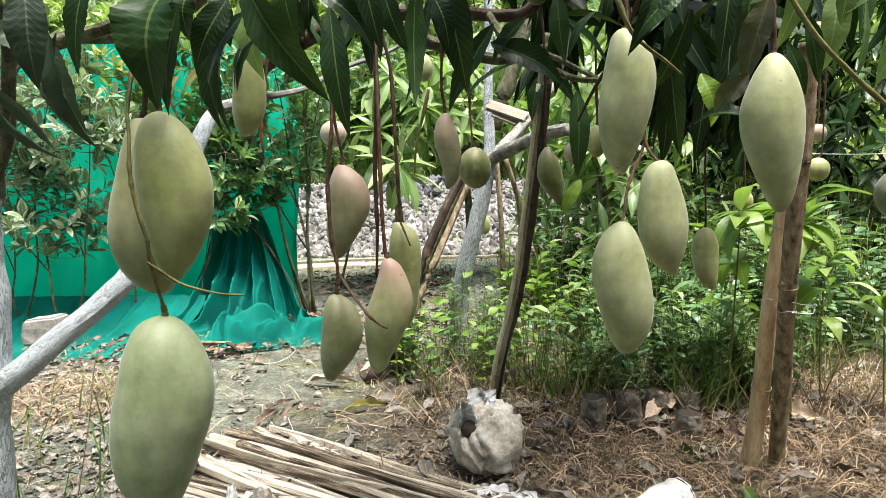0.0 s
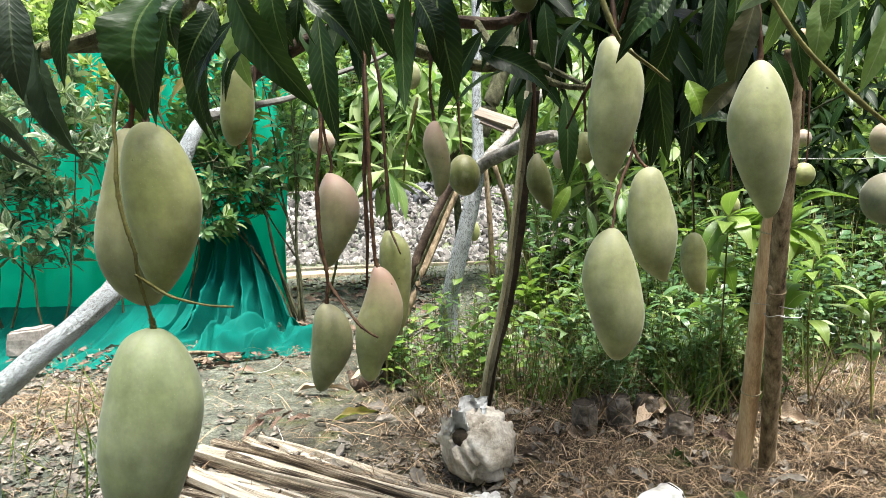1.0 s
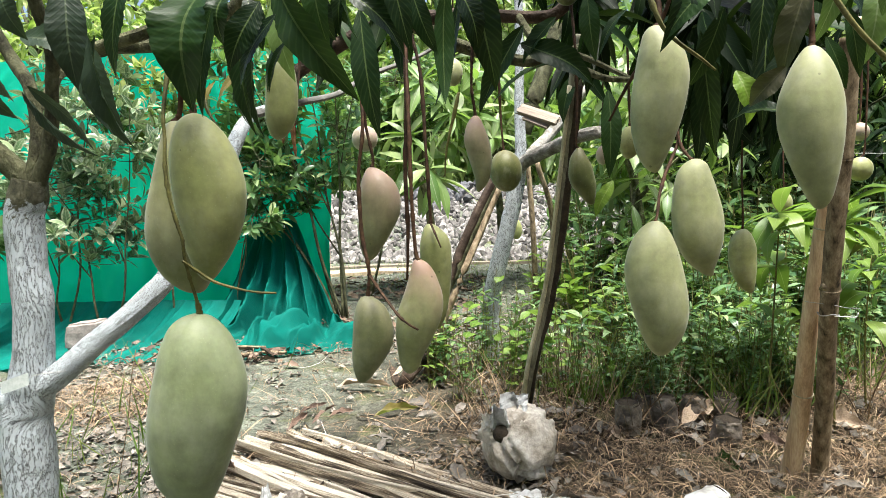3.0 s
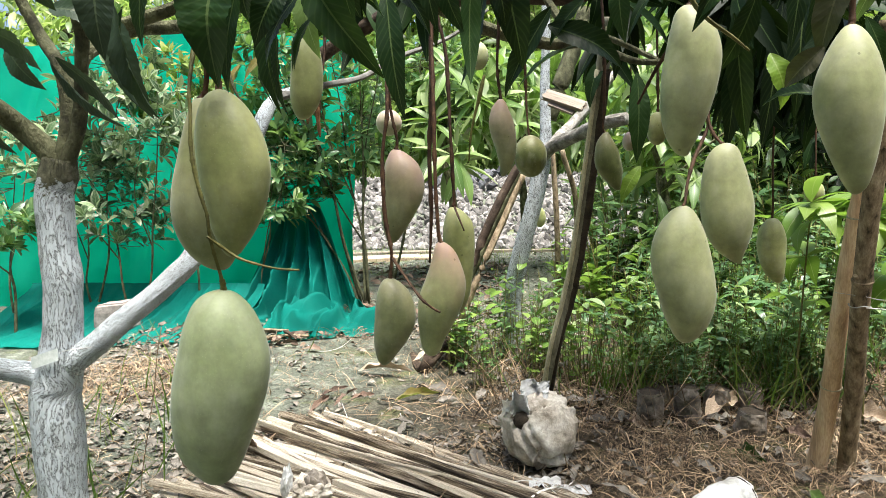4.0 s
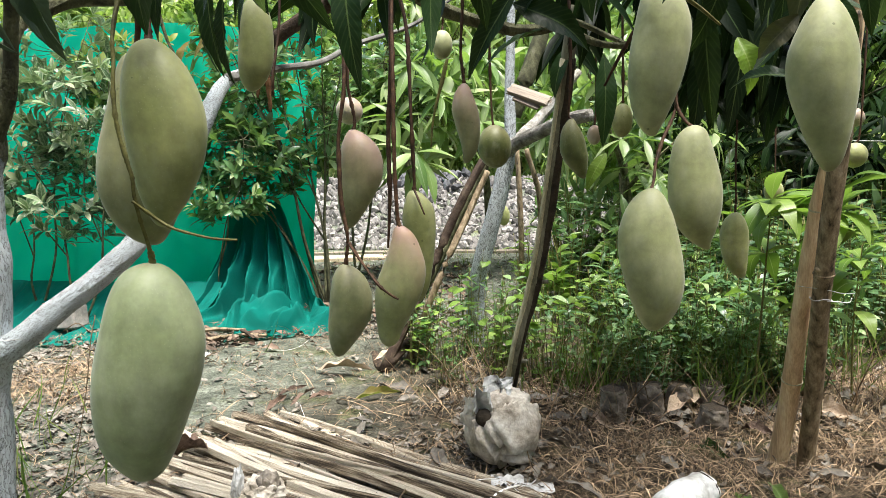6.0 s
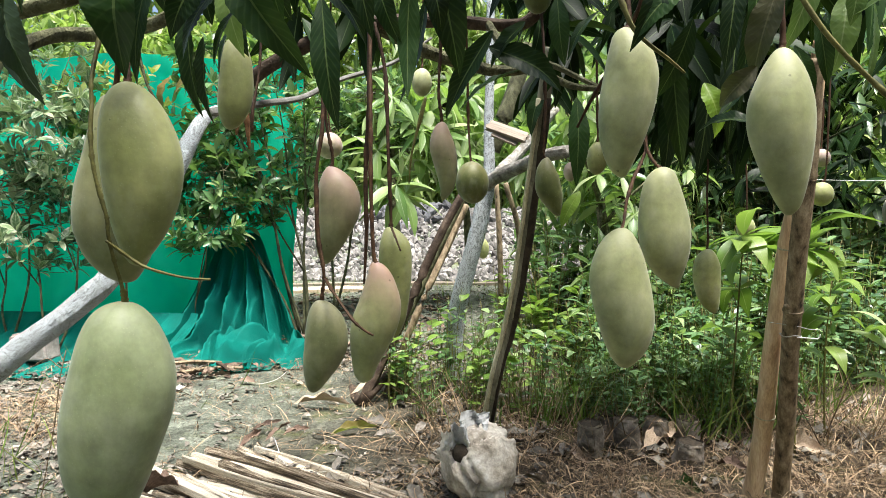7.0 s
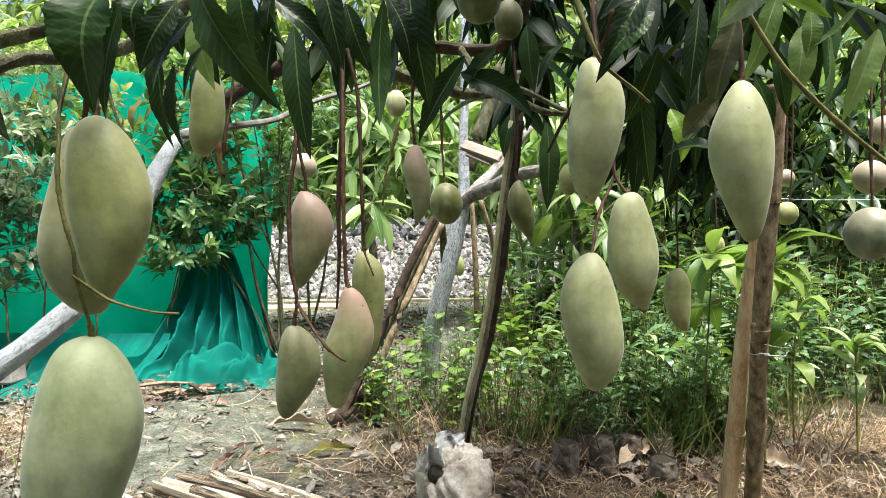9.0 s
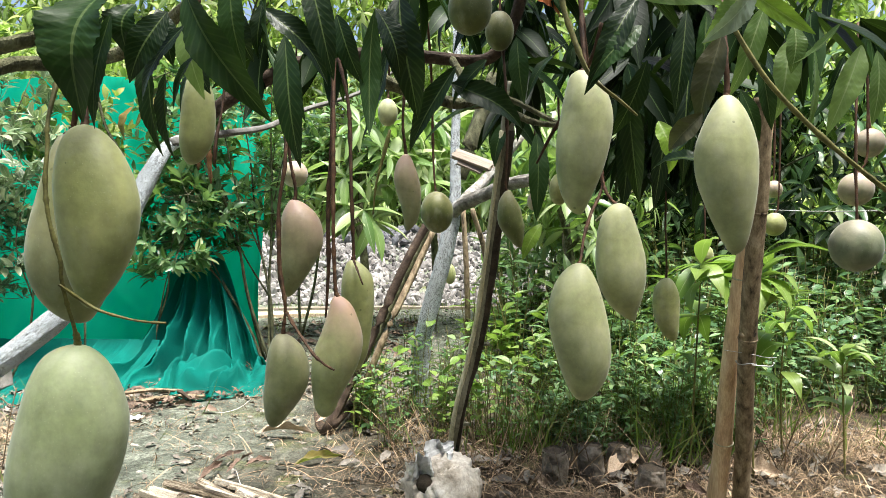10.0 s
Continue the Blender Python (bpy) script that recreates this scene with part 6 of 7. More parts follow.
under(tube("trunk", [(0.06, 3.5, 0), (0.081, 3.450, 0.360), (0.127, 3.420, 0.582), (0.183, 3.400, 0.795), (0.232, 3.400, 1.017), (0.252, 3.400, 1.177), (0.248, 3.420, 1.408), (0.256, 3.450, 1.667), (0.260, 3.500, 2.122)], [.055, .05, .047, .045, .043, .032, .026, .024, .022], M_WASH2, sides=14, n=7, rough=.14, seed=41), tree2)
under(tube("limb", [(0.208, 3.400, 1.046), (0.282, 3.350, 1.116), (0.386, 3.250, 1.159), (0.489, 3.100, 1.204), (0.601, 3.000, 1.219)], [.042, .038, .034, .032, .03], M_GREYBARK, sides=12, n=6, rough=.16, seed=42), tree2)
under(tube("limb", [(0.242, 3.400, 1.090), (0.351, 3.500, 1.190), (0.494, 3.600, 1.343), (0.655, 3.700, 1.537)], [.036, .032, .028, .02], M_GREYBARK, sides=12, n=6, rough=.16, seed=43), tree2)
under(tube("limb", [(0.280, 3.600, 1.284), (0.343, 3.600, 1.463), (0.413, 3.650, 1.650), (0.488, 3.700, 1.896)], [.05, .048, .044, .04], M_BARK, sides=12, n=6, rough=.2, seed=44), tree2)
r = random.Random(77)
mats = []
for k in range(36):
    mats += whorl((r.uniform(.5, 2.0), r.uniform(3.0, 4.6), r.uniform(1.6, 2.8)), (r.uniform(-.5, .5), r.uniform(-.5, .3), .1), 8, .2, .045, .8, r)
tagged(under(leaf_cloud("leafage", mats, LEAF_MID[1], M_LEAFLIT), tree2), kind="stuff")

for pts, rad, mat_, lab in ((((-0.380, 2.992, -0.000), (-0.156, 3.150, 0.476), (-0.012, 3.200, 0.801), (0.116, 3.250, 1.040)), (.028, .024, .023, .02), M_BARK2, "brown stick leaning against the tree"),
                            (((-.40, 3.3, 0), (-0.166, 3.300, 0.410), (0.010, 3.300, 0.769), (0.165, 3.300, 1.085)), (.02, .018, .017, .015), M_BARK, "dark leaning stick among others"),
                            (((-.28, 3.15, 0), (-0.124, 3.100, 0.411), (0.040, 3.200, 0.773), (0.129, 3.250, 0.970)), (.018, .018, .017, .016), M_OLD, "pale leaning stick among others"),
                            (((.41, 4.6, .1), (0.392, 4.500, 0.644), (0.361, 4.500, 1.150)), (.022, .02, .018), M_OLD, "thin upright stake behind the tree"),
                            (((.55, 4.8, .1), (0.537, 4.600, 0.760), (0.427, 4.500, 1.150)), (.022, .02, .018), M_OLD, "thin leaning stake behind the tree")):
    st = thing("stick", lab, "stick", pts[0], group="leaning sticks")
    under(tube("pole", pts, rad, mat_, sides=9, n=8, rough=.15, seed=int(pts[1][0] * 999) % 91), st)
under(tube("pole", [(-0.474, 3.311, 0.000), (-0.390, 3.041, 0.000), (-0.308, 3.077, 0.080), (-0.189, 3.661, 0.120)], [.02, .03, .026, .02], M_BARK2, sides=9, n=5, rough=.3, seed=9), st)

board = thing("broken_board", "broken pale board wedged across the forked limb", "board", (0.260, 2.900, 1.283))
for a, b, wd, th in (((0.223, 2.920, 1.330), (0.386, 2.850, 1.262), .055, .02), ((0.240, 2.900, 1.288), (0.344, 2.860, 1.239), .03, .012)):
    d = Vector(b) - Vector(a)
    bm = bmesh.new()
    bmesh.ops.create_cube(bm, size=1)
    bmesh.ops.subdivide_edges(bm, edges=bm.edges[:], cuts=4, use_grid_fill=True)
    for q in bm.verts:
        e = .10 * noise.noise(Vector((q.co.y * 6, q.co.z * 5, 3))) if abs(q.co.x) > .45 else 0
        q.co = Vector(((q.co.x + e) * d.length, q.co.y * wd, q.co.z * th))
    ob = part("plank", bm, M_BOARD, board, smooth=False)
    m = leaf_frame((Vector(a) + Vector(b)) / 2, d, Vector((0, -.75, .6)), 1, 1)
    ob.matrix_basis = Matrix.Translation(-Vector(board.location)) @ m

# ---- far ground: kerb boards, rubble, wires ----
for p, q, wd, th, lab, mt in (((-2.077, 7.005, 0.150), (1.008, 7.347, 0.150), .13, .04, "long pale board lying before the rubble", M_BOARD), ((-2.002, 6.449, 0.120), (-0.475, 6.838, 0.130), .30, .07, "low pale concrete edging along the path", M_BLOCK)):
    b = thing("long_board" if mt is M_BOARD else "edging", lab, "board" if mt is M_BOARD else "edging", p)
    d = Vector(q) - Vector(p)
    bm = bmesh.new()
    bmesh.ops.create_cube(bm, size=1)
    bmesh.ops.subdivide_edges(bm, edges=bm.edges[:], cuts=7, use_grid_fill=True)
    for c in bm.verts:
        c.co = Vector(((c.co.x + .5) * d.length, c.co.y * wd + .05 * noise.noise(Vector((c.co.x * 5, 1, wd))), c.co.z * th + .02 * noise.noise(Vector((c.co.x * 4, 7, wd)))))
    ob = part("plank", bm, M_PALEDRY if mt is M_BLOCK else mt, b)
    ob.matrix_basis = Matrix.Translation(-Vector(b.location)) @ leaf_frame(p, d, (0, 0, 1), 1, 1)

r = random.Random(91)
stone_shapes = []
for k in range(5):
    bm = bmesh.new()
    bmesh.ops.create_icosphere(bm, subdivisions=1, radius=1)
    for q in bm.verts:
        q.co *= 1 + .4 * noise.noise(q.co * 1.4 + Vector((k * 7, 0, 0)))
        q.co.z *= .62
        q.co.x *= 1.25
    stone_shapes.append((np.array([tuple(q.co) for q in bm.verts]), [[q.index for q in fc.verts] for fc in bm.faces]))
    bm.free()
rubble = thing("rubble_heap", "heap of broken grey stones and bricks", "rubble", (-1.2, 9, 0), kind="stuff")
sv, sf = [], []
for k in range(9500):
    x, y = r.uniform(-5.2, 2.2), r.uniform(7.5, 11.2)
    s = r.choice((.018, .025, .032, .04, .05, .07)) * r.uniform(.7, 1.25)
    vv, ff = stone_shapes[k % 5]
    rot = np.array(Euler((r.uniform(0, 6), r.uniform(0, 6), r.uniform(0, 6))).to_matrix())
    z = ground_z(x, y) + s * .25
    base = len(sv)
    sv += list((vv * s) @ rot.T + np.array((x, y, z)))
    sf += [[i + base for i in q] for q in ff]
under(mesh_ob("stones", sv, sf, M_ROCK, smooth=False), rubble)
M_ROCKD = rough_stuff("dark slate rubble", [(0.25, (0.05, 0.05, 0.055)), (0.5, (0.11, 0.11, 0.12)), (0.8, (0.20, 0.20, 0.215))], 10, (1, 1, 1), 0.8, 0.5, 0.02, vary=0.4, island=True)
sv, sf = [], []
for k in range(120):
    x, y = r.gauss(-.65, .32), r.gauss(10.3, .3)
    s = r.uniform(.04, .10)
    vv, ff = stone_shapes[k % 5]
    rot = np.array(Euler((r.uniform(0, 6), r.uniform(0, 6), r.uniform(0, 6))).to_matrix())
    base = len(sv)
    sv += list((vv * s) @ rot.T + np.array((x, y, ground_z(x, y) + s * .3 + r.random() * .1)))
    sf += [[i + base for i in q] for q in ff]
under(mesh_ob("slate", sv, sf, M_ROCKD, smooth=False), rubble)

for a, b in (((1.451, 2.600, 1.067), (1.859, 2.400, 1.052)), ((-1.141, 5.500, 1.989), (0.124, 5.500, 1.971)), ((-0.850, 5.500, 1.808), (0.125, 5.500, 1.805))):
    wr = thing("wire", "thin pale wire stretched between trees", "wire", a)
    mid = (Vector(a) + Vector(b)) / 2 - Vector((0, 0, .006))
    under(tube("strand", [a, tuple(mid), b], [.0018] * 3, M_WIRE, sides=5, n=6), wr)
th = thing("thread", "thin slack thread hanging from a twig", "thread", (-0.583, 1.000, 0.654))
under(tube("strand", [(-0.575, 1.000, 0.681), (-0.586, 1.000, 0.633), (-0.612, 1.020, 0.540), (-0.660, 1.050, 0.392), (-0.674, 1.060, 0.340)], [.0009] * 5, M_STRAW, sides=5, n=6), th)
under(tube("strand", [(-0.631, 1.000, 0.654), (-0.606, 1.000, 0.667), (-0.582, 1.000, 0.652), (-0.554, 1.000, 0.663), (-0.532, 1.000, 0.676)], [.0009] * 5, M_STRAW, sides=5, n=6), th)


# ---- weeds, saplings, grass ----
def weed(seed, height, count, leaf_len, leaf_w, mat_leaf, spread, full=15):
    r = random.Random(seed)
    ob = thing("weed", "bushy green weed growing among nursery bags", "weed", (0, 0, 0), group="weeds")
    mats = []
    for k in range(count):
        top = Vector((r.uniform(-spread, spread), r.uniform(-spread, spread), height * r.uniform(.6, 1.1)))
        root = Vector((top.x * .25, top.y * .25, -.02))
        mid = root.lerp(top, .5) + unit(r) * .02
        line = smooth_line([tuple(root), tuple(mid), tuple(top)], 6)
        tube("stem", [tuple(root), tuple(mid), tuple(top)], [.0035, .0025, .0012], M_TWIGG, ob, sides=5, n=4)
        for q in range(r.randint(full - 3, full + 3)):
            s = r.uniform(.15, 1)
            c = Vector(line[min(int(s * 12), 12)])
            ax = (Vector((r.uniform(-1, 1), r.uniform(-1, 1), r.uniform(-.25, .5)))).normalized()
            ln = leaf_len * r.uniform(.5, 1.2)
            mats.append(np.array(leaf_frame(c, ax, Vector((0, 0, 1)) + unit(r) * .5, ln, leaf_w * ln / leaf_len)))
    tagged(leaf_cloud("leafage", mats, SMALLER, mat_leaf, ob), kind="stuff")
    return ob


weeds = [weed(106, .40, 5, .075, .040, M_FRESH, .14), weed(100, .42, 6, .055, .028, M_WEED, .13, 20), weed(101, .52, 7, .065, .026, M_WEED, .15, 20), weed(102, .34, 7, .045, .029, M_WEED, .15, 19), weed(103, .58, 6, .085, .024, M_WEED, .15, 18), weed(104, .28, 8, .042, .024, M_WEED, .17, 18),
         weed(105, .46, 7, .055, .030, M_WEEDDARK, .16, 20), weed(107, .60, 3, .105, .06, M_FRESH, .13, 6), weed(108, .48, 4, .06, .03, M_WEED, .12, 8), weed(109, .50, 6, .075, .022, M_WEEDDARK, .15, 24)]
r = random.Random(8)
spots = []
for k in range(270):
    x, y = r.uniform(.05, 3.6), 2.5 + 3.2 * r.random() ** 1.2
    if x < .22 + (y - 2.55) * .10 or (x > 1.3 and y < 2.95 + .2 * r.random()):
        continue
    if r.random() > .35 + .65 * smooth_step(.4, .9, x) or noise.noise(Vector((x * 2.2, y * 2.2, 5))) < -.28:
        continue
    spots.append((x, y))
for k in range(20):
    spots.append((r.uniform(-.25, .25), r.uniform(2.75, 3.5)))
for k in range(8):
    spots.append((r.uniform(.1, .5), r.uniform(2.6, 3.1)))
for k in range(60):
    spots.append((r.uniform(1.6, 5.0), r.uniform(4.5, 7.5)))
for k in range(22):
    spots.append((r.uniform(1.5, 3.2), r.uniform(3.3, 4.2)))
for k in range(34):
    spots.append((r.uniform(.45, 1.5), r.uniform(2.62, 2.85)))
spots += [(-0.24, 2.94), (-0.18, 3.06)]
for k, (x, y) in enumerate(spots):
    w0 = weeds[r.choice((7, 7, 8, 8, 8, 4)) if x < .55 and y < 3.6 else (6 if x > 1.5 and r.random() < .6 else r.choice((0, 1, 2, 3, 4, 5, 6, 6, 9, 9)))]
    s = r.uniform(.75, 1.2) * (.72 + .36 * max(0.0, y - 2.6)) * (1 if x > .3 else .75)
    m = Matrix.Translation((x, y, ground_z(x, y))) @ Matrix.Rotation(r.uniform(0, 6.28), 4, "Z")
    c = copy_thing(w0, m)
    c.scale = (s, s, s)
for k, w0 in enumerate(weeds):
    w0.location = (1.2 + .35 * k, 3.4 + .1 * k, ground_z(1.2 + .35 * k, 3.4))


def seedling(base, height, count, seed, length, label, mat_leaf=None, width=.05, droop=.35):
    """A young mango: one stem, whorls of long leaves up it."""
    ob = thing("mango_sapling", label, "sapling", base, group="saplings")
    r = random.Random(seed)
    pts = [(0, 0, -.02), (r.uniform(-.02, .02), 0, height * .5), (r.uniform(-.03, .03), r.uniform(-.03, .03), height)]
    tube("stem", pts, [.0045, .004, .0025], M_TWIGG, ob, sides=7, n=5)
    mats = []
    line = smooth_line(pts, 6)
    for k in range(count):
        s = r.choice((1, 1, .97, .9, .8, .65, .5))
        c = Vector(line[int(s * 12)])
        a = k * 2.4
        ax = Vector((math.cos(a), math.sin(a), r.uniform(-droop, .5)))
        mats.append(np.array(leaf_frame(c, ax, Vector((0, 0, 1)) + unit(r) * .3, length * r.uniform(.7, 1.1), width * r.uniform(.8, 1.1))))
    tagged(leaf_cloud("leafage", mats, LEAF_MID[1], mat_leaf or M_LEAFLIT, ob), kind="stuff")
    return ob


seedling(at_ground((1.36, 2.36)), .86, 28, 1, .24, "mango sapling with fresh light green leaves", M_FRESH, .074, 1.0)
seedling(at_ground((1.16, 2.48)), .84, 24, 2, .24, "young mango sapling with broad drooping leaves", M_FRESH, .074, 1.1)
seedling(at_ground((1.62, 2.62)), .66, 14, 3, .18, "mango sapling beside the bamboo props", M_FRESH, .062, .9)
seedling(at_ground((1.78, 2.45)), .48, 16, 4, .17, "low mango sapling with glossy drooping leaves")
for k in range(12):
    x, y = .25 + .095 * k + r.uniform(-.05, .05), 2.65 + r.uniform(0, .5)
    seedling(at_ground((x, y)), r.uniform(.3, .5), 8, 10 + k, .12, "slim nursery sapling in a soil bag", M_CITRUS, .035)

# grass and straw
BLADE = leaf_shape(6, 3, fold=.3, arch=.16, power=.5, seed=5, slim=26)
mats = []
for k in range(1900):
    q = r.random()
    if q < .55:
        x, y = r.uniform(.0, 3.2), r.uniform(2.6, 4.5)
    elif q < .66:
        x, y = r.gauss(-1.35, .35), r.gauss(1.95, .45)
        if x > -1.0 or y < 1.3:
            continue
    else:
        x, y = r.uniform(-2.6, .6), r.uniform(5.6, 7.6)
    ln = r.uniform(.08, .36) if q < .65 else r.uniform(.03, .12)
    ax = Vector((r.uniform(-.7, .7), r.uniform(-.7, .7), r.uniform(.5, 1.4)))
    mats.append(np.array(leaf_frame((x, y, ground_z(x, y)), ax, Vector((r.uniform(-1, 1), r.uniform(-1, 1), .4)), ln, r.uniform(.003, .007))))
tufts = [(.62, 2.6), (.98, 2.5), (1.12, 2.55), (1.22, 2.48), (.86, 2.7), (.45, 2.62), (1.35, 2.75), (1.75, 2.9), (1.02, 2.62)]
for k in range(200):
    x, y = tufts[k % 9]
    x, y = x + r.gauss(0, .045), y + r.gauss(0, .04)
    ax = Vector((r.uniform(-.6, .6), r.uniform(-.8, .3), r.uniform(.7, 1.5)))
    mats.append(np.array(leaf_frame((x, y, ground_z(x, y)), ax, Vector((r.uniform(-1, 1), r.uniform(-1, 1), .4)), r.uniform(.16, .5), r.uniform(.004, .008))))
dry = []
for k in range(900):
    x, y = r.uniform(-.1, 2.2), r.uniform(2.3, 3.4)
    ax = Vector((r.uniform(-.8, .8), r.uniform(-.8, .5), r.uniform(.3, 1.5)))
    dry.append(np.array(leaf_frame((x, y, ground_z(x, y)), ax, Vector((r.uniform(-1, 1), r.uniform(-1, 1), .4)), r.uniform(.08, .38), r.uniform(.002, .005))))
tagged(leaf_cloud("grass", mats, BLADE, M_GRASS), "green grass blades among the weeds", "grass", kind="stuff")
STRAWS = [leaf_shape(4, 2, fold=0, arch=.10, power=.5, seed=5, slim=40), leaf_shape(5, 2, fold=0, arch=.28, power=.5, seed=6, slim=40)]
heaps = ([], [])
for k in range(74000):
    q = r.random()
    if q < .74:
        x, y = r.uniform(-.25, 2.6), r.uniform(1.0, 3.0)
        if r.random() > .30 + .70 * smooth_step(-.2, .5, x):
            continue
    elif q < .82:
        x, y = r.gauss(-1.75, .22), r.gauss(2.75, .16)
    elif q < .92:
        x, y = r.uniform(-2.4, -.2), r.uniform(1.6, 4.0)
        if -1.3 < x < -.35 and 2.1 < y < 3.5 and r.random() < .8:
            continue
    else:
        x, y = r.uniform(-1.2, 1.5), r.uniform(2.0, 5.0)
    if noise.noise(Vector((x * 3.1, y * 3.1, 8))) + r.uniform(-.5, .75) < 0:
        continue
    ln = r.uniform(.02, .085) if r.random() < .88 else r.uniform(.1, .26)
    a = r.uniform(0, 6.28)
    ax = Vector((math.cos(a), math.sin(a), r.uniform(-.05, .4)))
    heaps[k % 2].append(np.array(leaf_frame((x, y, ground_z(x, y) + r.uniform(.0, .02)), ax, Vector((r.uniform(-1, 1), r.uniform(-1, 1), 1)), ln, r.uniform(.0009, .0021) if r.random() < .7 else r.uniform(.0022, .0042))))
for k in (0, 1):
    tagged(leaf_cloud("straw", heaps[k] + dry[k::2], STRAWS[k], M_STRAW), "dry brown straw and dead grass on the ground", "straw", kind="stuff")

# dry leaves
CURLED = leaf_shape(6, 3, fold=.55, arch=.09, wave=.3, power=.85, seed=6, slim=2.6)
mats = []
for k in range(12000):
    q = r.random()
    if q < .78:
        x, y = r.uniform(-2.6, .3), r.uniform(1.5, 4.2)
        if -1.35 < x < .0 and 2.2 < y < 3.6 and r.random() < .9:
            continue
    elif q < .86:
        x, y = r.uniform(-.2, 2.6), r.uniform(1.4, 3.2)
    else:
        x, y = r.uniform(-1.7, 1.2), r.uniform(3.6, 7.2)
    ln = r.uniform(.018, .065)
    a = r.uniform(0, 6.28)
    ax = Vector((math.cos(a), math.sin(a), r.uniform(-.1, .2)))
    mats.append(np.array(leaf_frame((x, y, ground_z(x, y) + r.uniform(.002, .014)), ax, Vector((r.uniform(-.7, .7), r.uniform(-.7, .7), r.choice((1, 1, -1)))), ln, ln * r.uniform(.25, .5))))
for k in range(130):
    x, y = (r.uniform(.3, 1.7), r.uniform(2.3, 2.75)) if k < 60 else (r.uniform(-.5, 2.2), r.uniform(1.6, 3.2))
    ln = r.uniform(.06, .13)
    a = r.uniform(0, 6.28)
    mats.append(np.array(leaf_frame((x, y, ground_z(x, y) + .012), Vector((math.cos(a), math.sin(a), r.uniform(-.05, .35))), Vector((r.uniform(-.9, .9), r.uniform(-.9, .9), 1)), ln, ln * r.uniform(.25, .4))))
tagged(leaf_cloud("leaf_litter", mats, CURLED, M_DRY), "brown fallen leaves scattered over the clay", "leaf litter", kind="stuff")

mats = []
for k in range(540):
    x, y = (r.uniform(-1.5, .1), r.uniform(3.9, 6.2)) if k < 430 else (r.gauss(-1.5, .3), r.gauss(3.55, .16))
    ln = r.uniform(.05, .13)
    a = r.uniform(0, 6.28)
    mats.append(np.array(leaf_frame((x, y, ground_z(x, y) + r.uniform(.004, .03)), Vector((math.cos(a), math.sin(a), r.uniform(-.1, .25))), Vector((r.uniform(-.8, .8), r.uniform(-.8, .8), 1)), ln, ln * r.uniform(.25, .42))))
tagged(leaf_cloud("leaf_litter", mats, CURLED, M_RUSSET), "russet fallen leaves by the net and the path", "leaf litter", kind="stuff")

big_dry = [leaf_shape(18, 7, fold=f, arch=a, wave=.4, curl=c, power=.85, seed=60 + i, twist=tw, hook=h) for i, (f, a, c, tw, h) in enumerate(((1.0, .10, .8, .9, -.3), (.8, .14, -.9, -1.2, -.5), (1.4, .07, 1.1, 1.6, .2)))]
dry_mesh = {}
for k, (a, b, wd, mt) in enumerate((((0.795, 2.360, 0.010), (0.964, 2.521, 0.050), .07, M_PALEDRY), ((-0.702, 2.963, 0.010), (-0.404, 2.855, 0.012), .06, M_PALEDRY), ((-0.438, 2.531, 0.010), (-0.259, 2.652, 0.020), .034, M_YELLOW), ((-0.769, 2.536, 0.020), (-0.663, 2.647, 0.030), .022, M_DRYRED), ((-0.677, 2.427, 0.020), (-0.612, 2.595, 0.030), .025, M_DRYRED), ((-0.748, 2.317, 0.010), (-0.728, 2.562, 0.030), .025, M_DRYRED),
                                    ((-0.618, 2.473, 0.030), (-0.531, 2.569, 0.020), .025, M_DRYRED), ((-0.896, 1.873, 0.020), (-0.748, 1.838, 0.050), .08, M_DRYRED), ((0.507, 1.633, 0.020), (0.357, 1.562, 0.020), .035, M_DRYRED), ((1.327, 2.431, 0.010), (1.458, 2.326, 0.020), .07, M_PALEDRY), ((-0.445, 3.124, 0.020), (-0.249, 3.215, 0.030), .05, M_PALEDRY),
                                    ((0.487, 2.337, 0.010), (0.577, 2.259, 0.020), .04, M_PALEDRY), ((1.026, 2.263, 0.010), (1.091, 2.140, 0.030), .04, M_DRYRED), ((0.599, 1.564, 0.02), (0.699, 1.431, 0.03), 0.036, M_GREENLEAF), ((0.793, 1.747, 0.02), (0.796, 1.513, 0.03), 0.03, M_GREENLEAF), ((0.923, 1.821, 0.02), (0.879, 1.555, 0.03), 0.032, M_GREENLEAF), ((0.687, 1.562, 0.02), (0.779, 1.475, 0.03), 0.04, M_GREENLEAF), ((0.801, 2.069, 0.010), (0.889, 2.007, 0.020), .04, M_LEAF), ((0.549, 1.515, 0.020), (0.626, 1.493, 0.030), .04, M_LEAF))):
    lf = thing("fallen_leaf", {"pale dry leaf": "large pale curled dry leaf on the ground", "yellow leaf": "yellowed fallen mango leaf on the clay", "russet dry leaf": "russet brown curled dead leaf on the ground"}.get(mt.name, "green fallen mango leaf on the straw"), "leaf", a, group="fallen leaves")
    key = (k % 3, mt.name)
    if key not in dry_mesh:
        v, f, uv = big_dry[k % 3]
        ob = mesh_ob("blade", v, f, mt, uv=uv)
        dry_mesh[key] = ob.data
    else:
        ob = new("blade", dry_mesh[key])
    ob.parent = lf
    d = Vector(b) - Vector(a)
    ob.matrix_basis = leaf_frame((0, 0, 0), d, Vector((0, -.2, 1)), d.length, wd)
rags = thing("plastic_scrap", "crumpled clear and white plastic scraps in the straw", "scrap", (0.176, 1.792, 0.010))
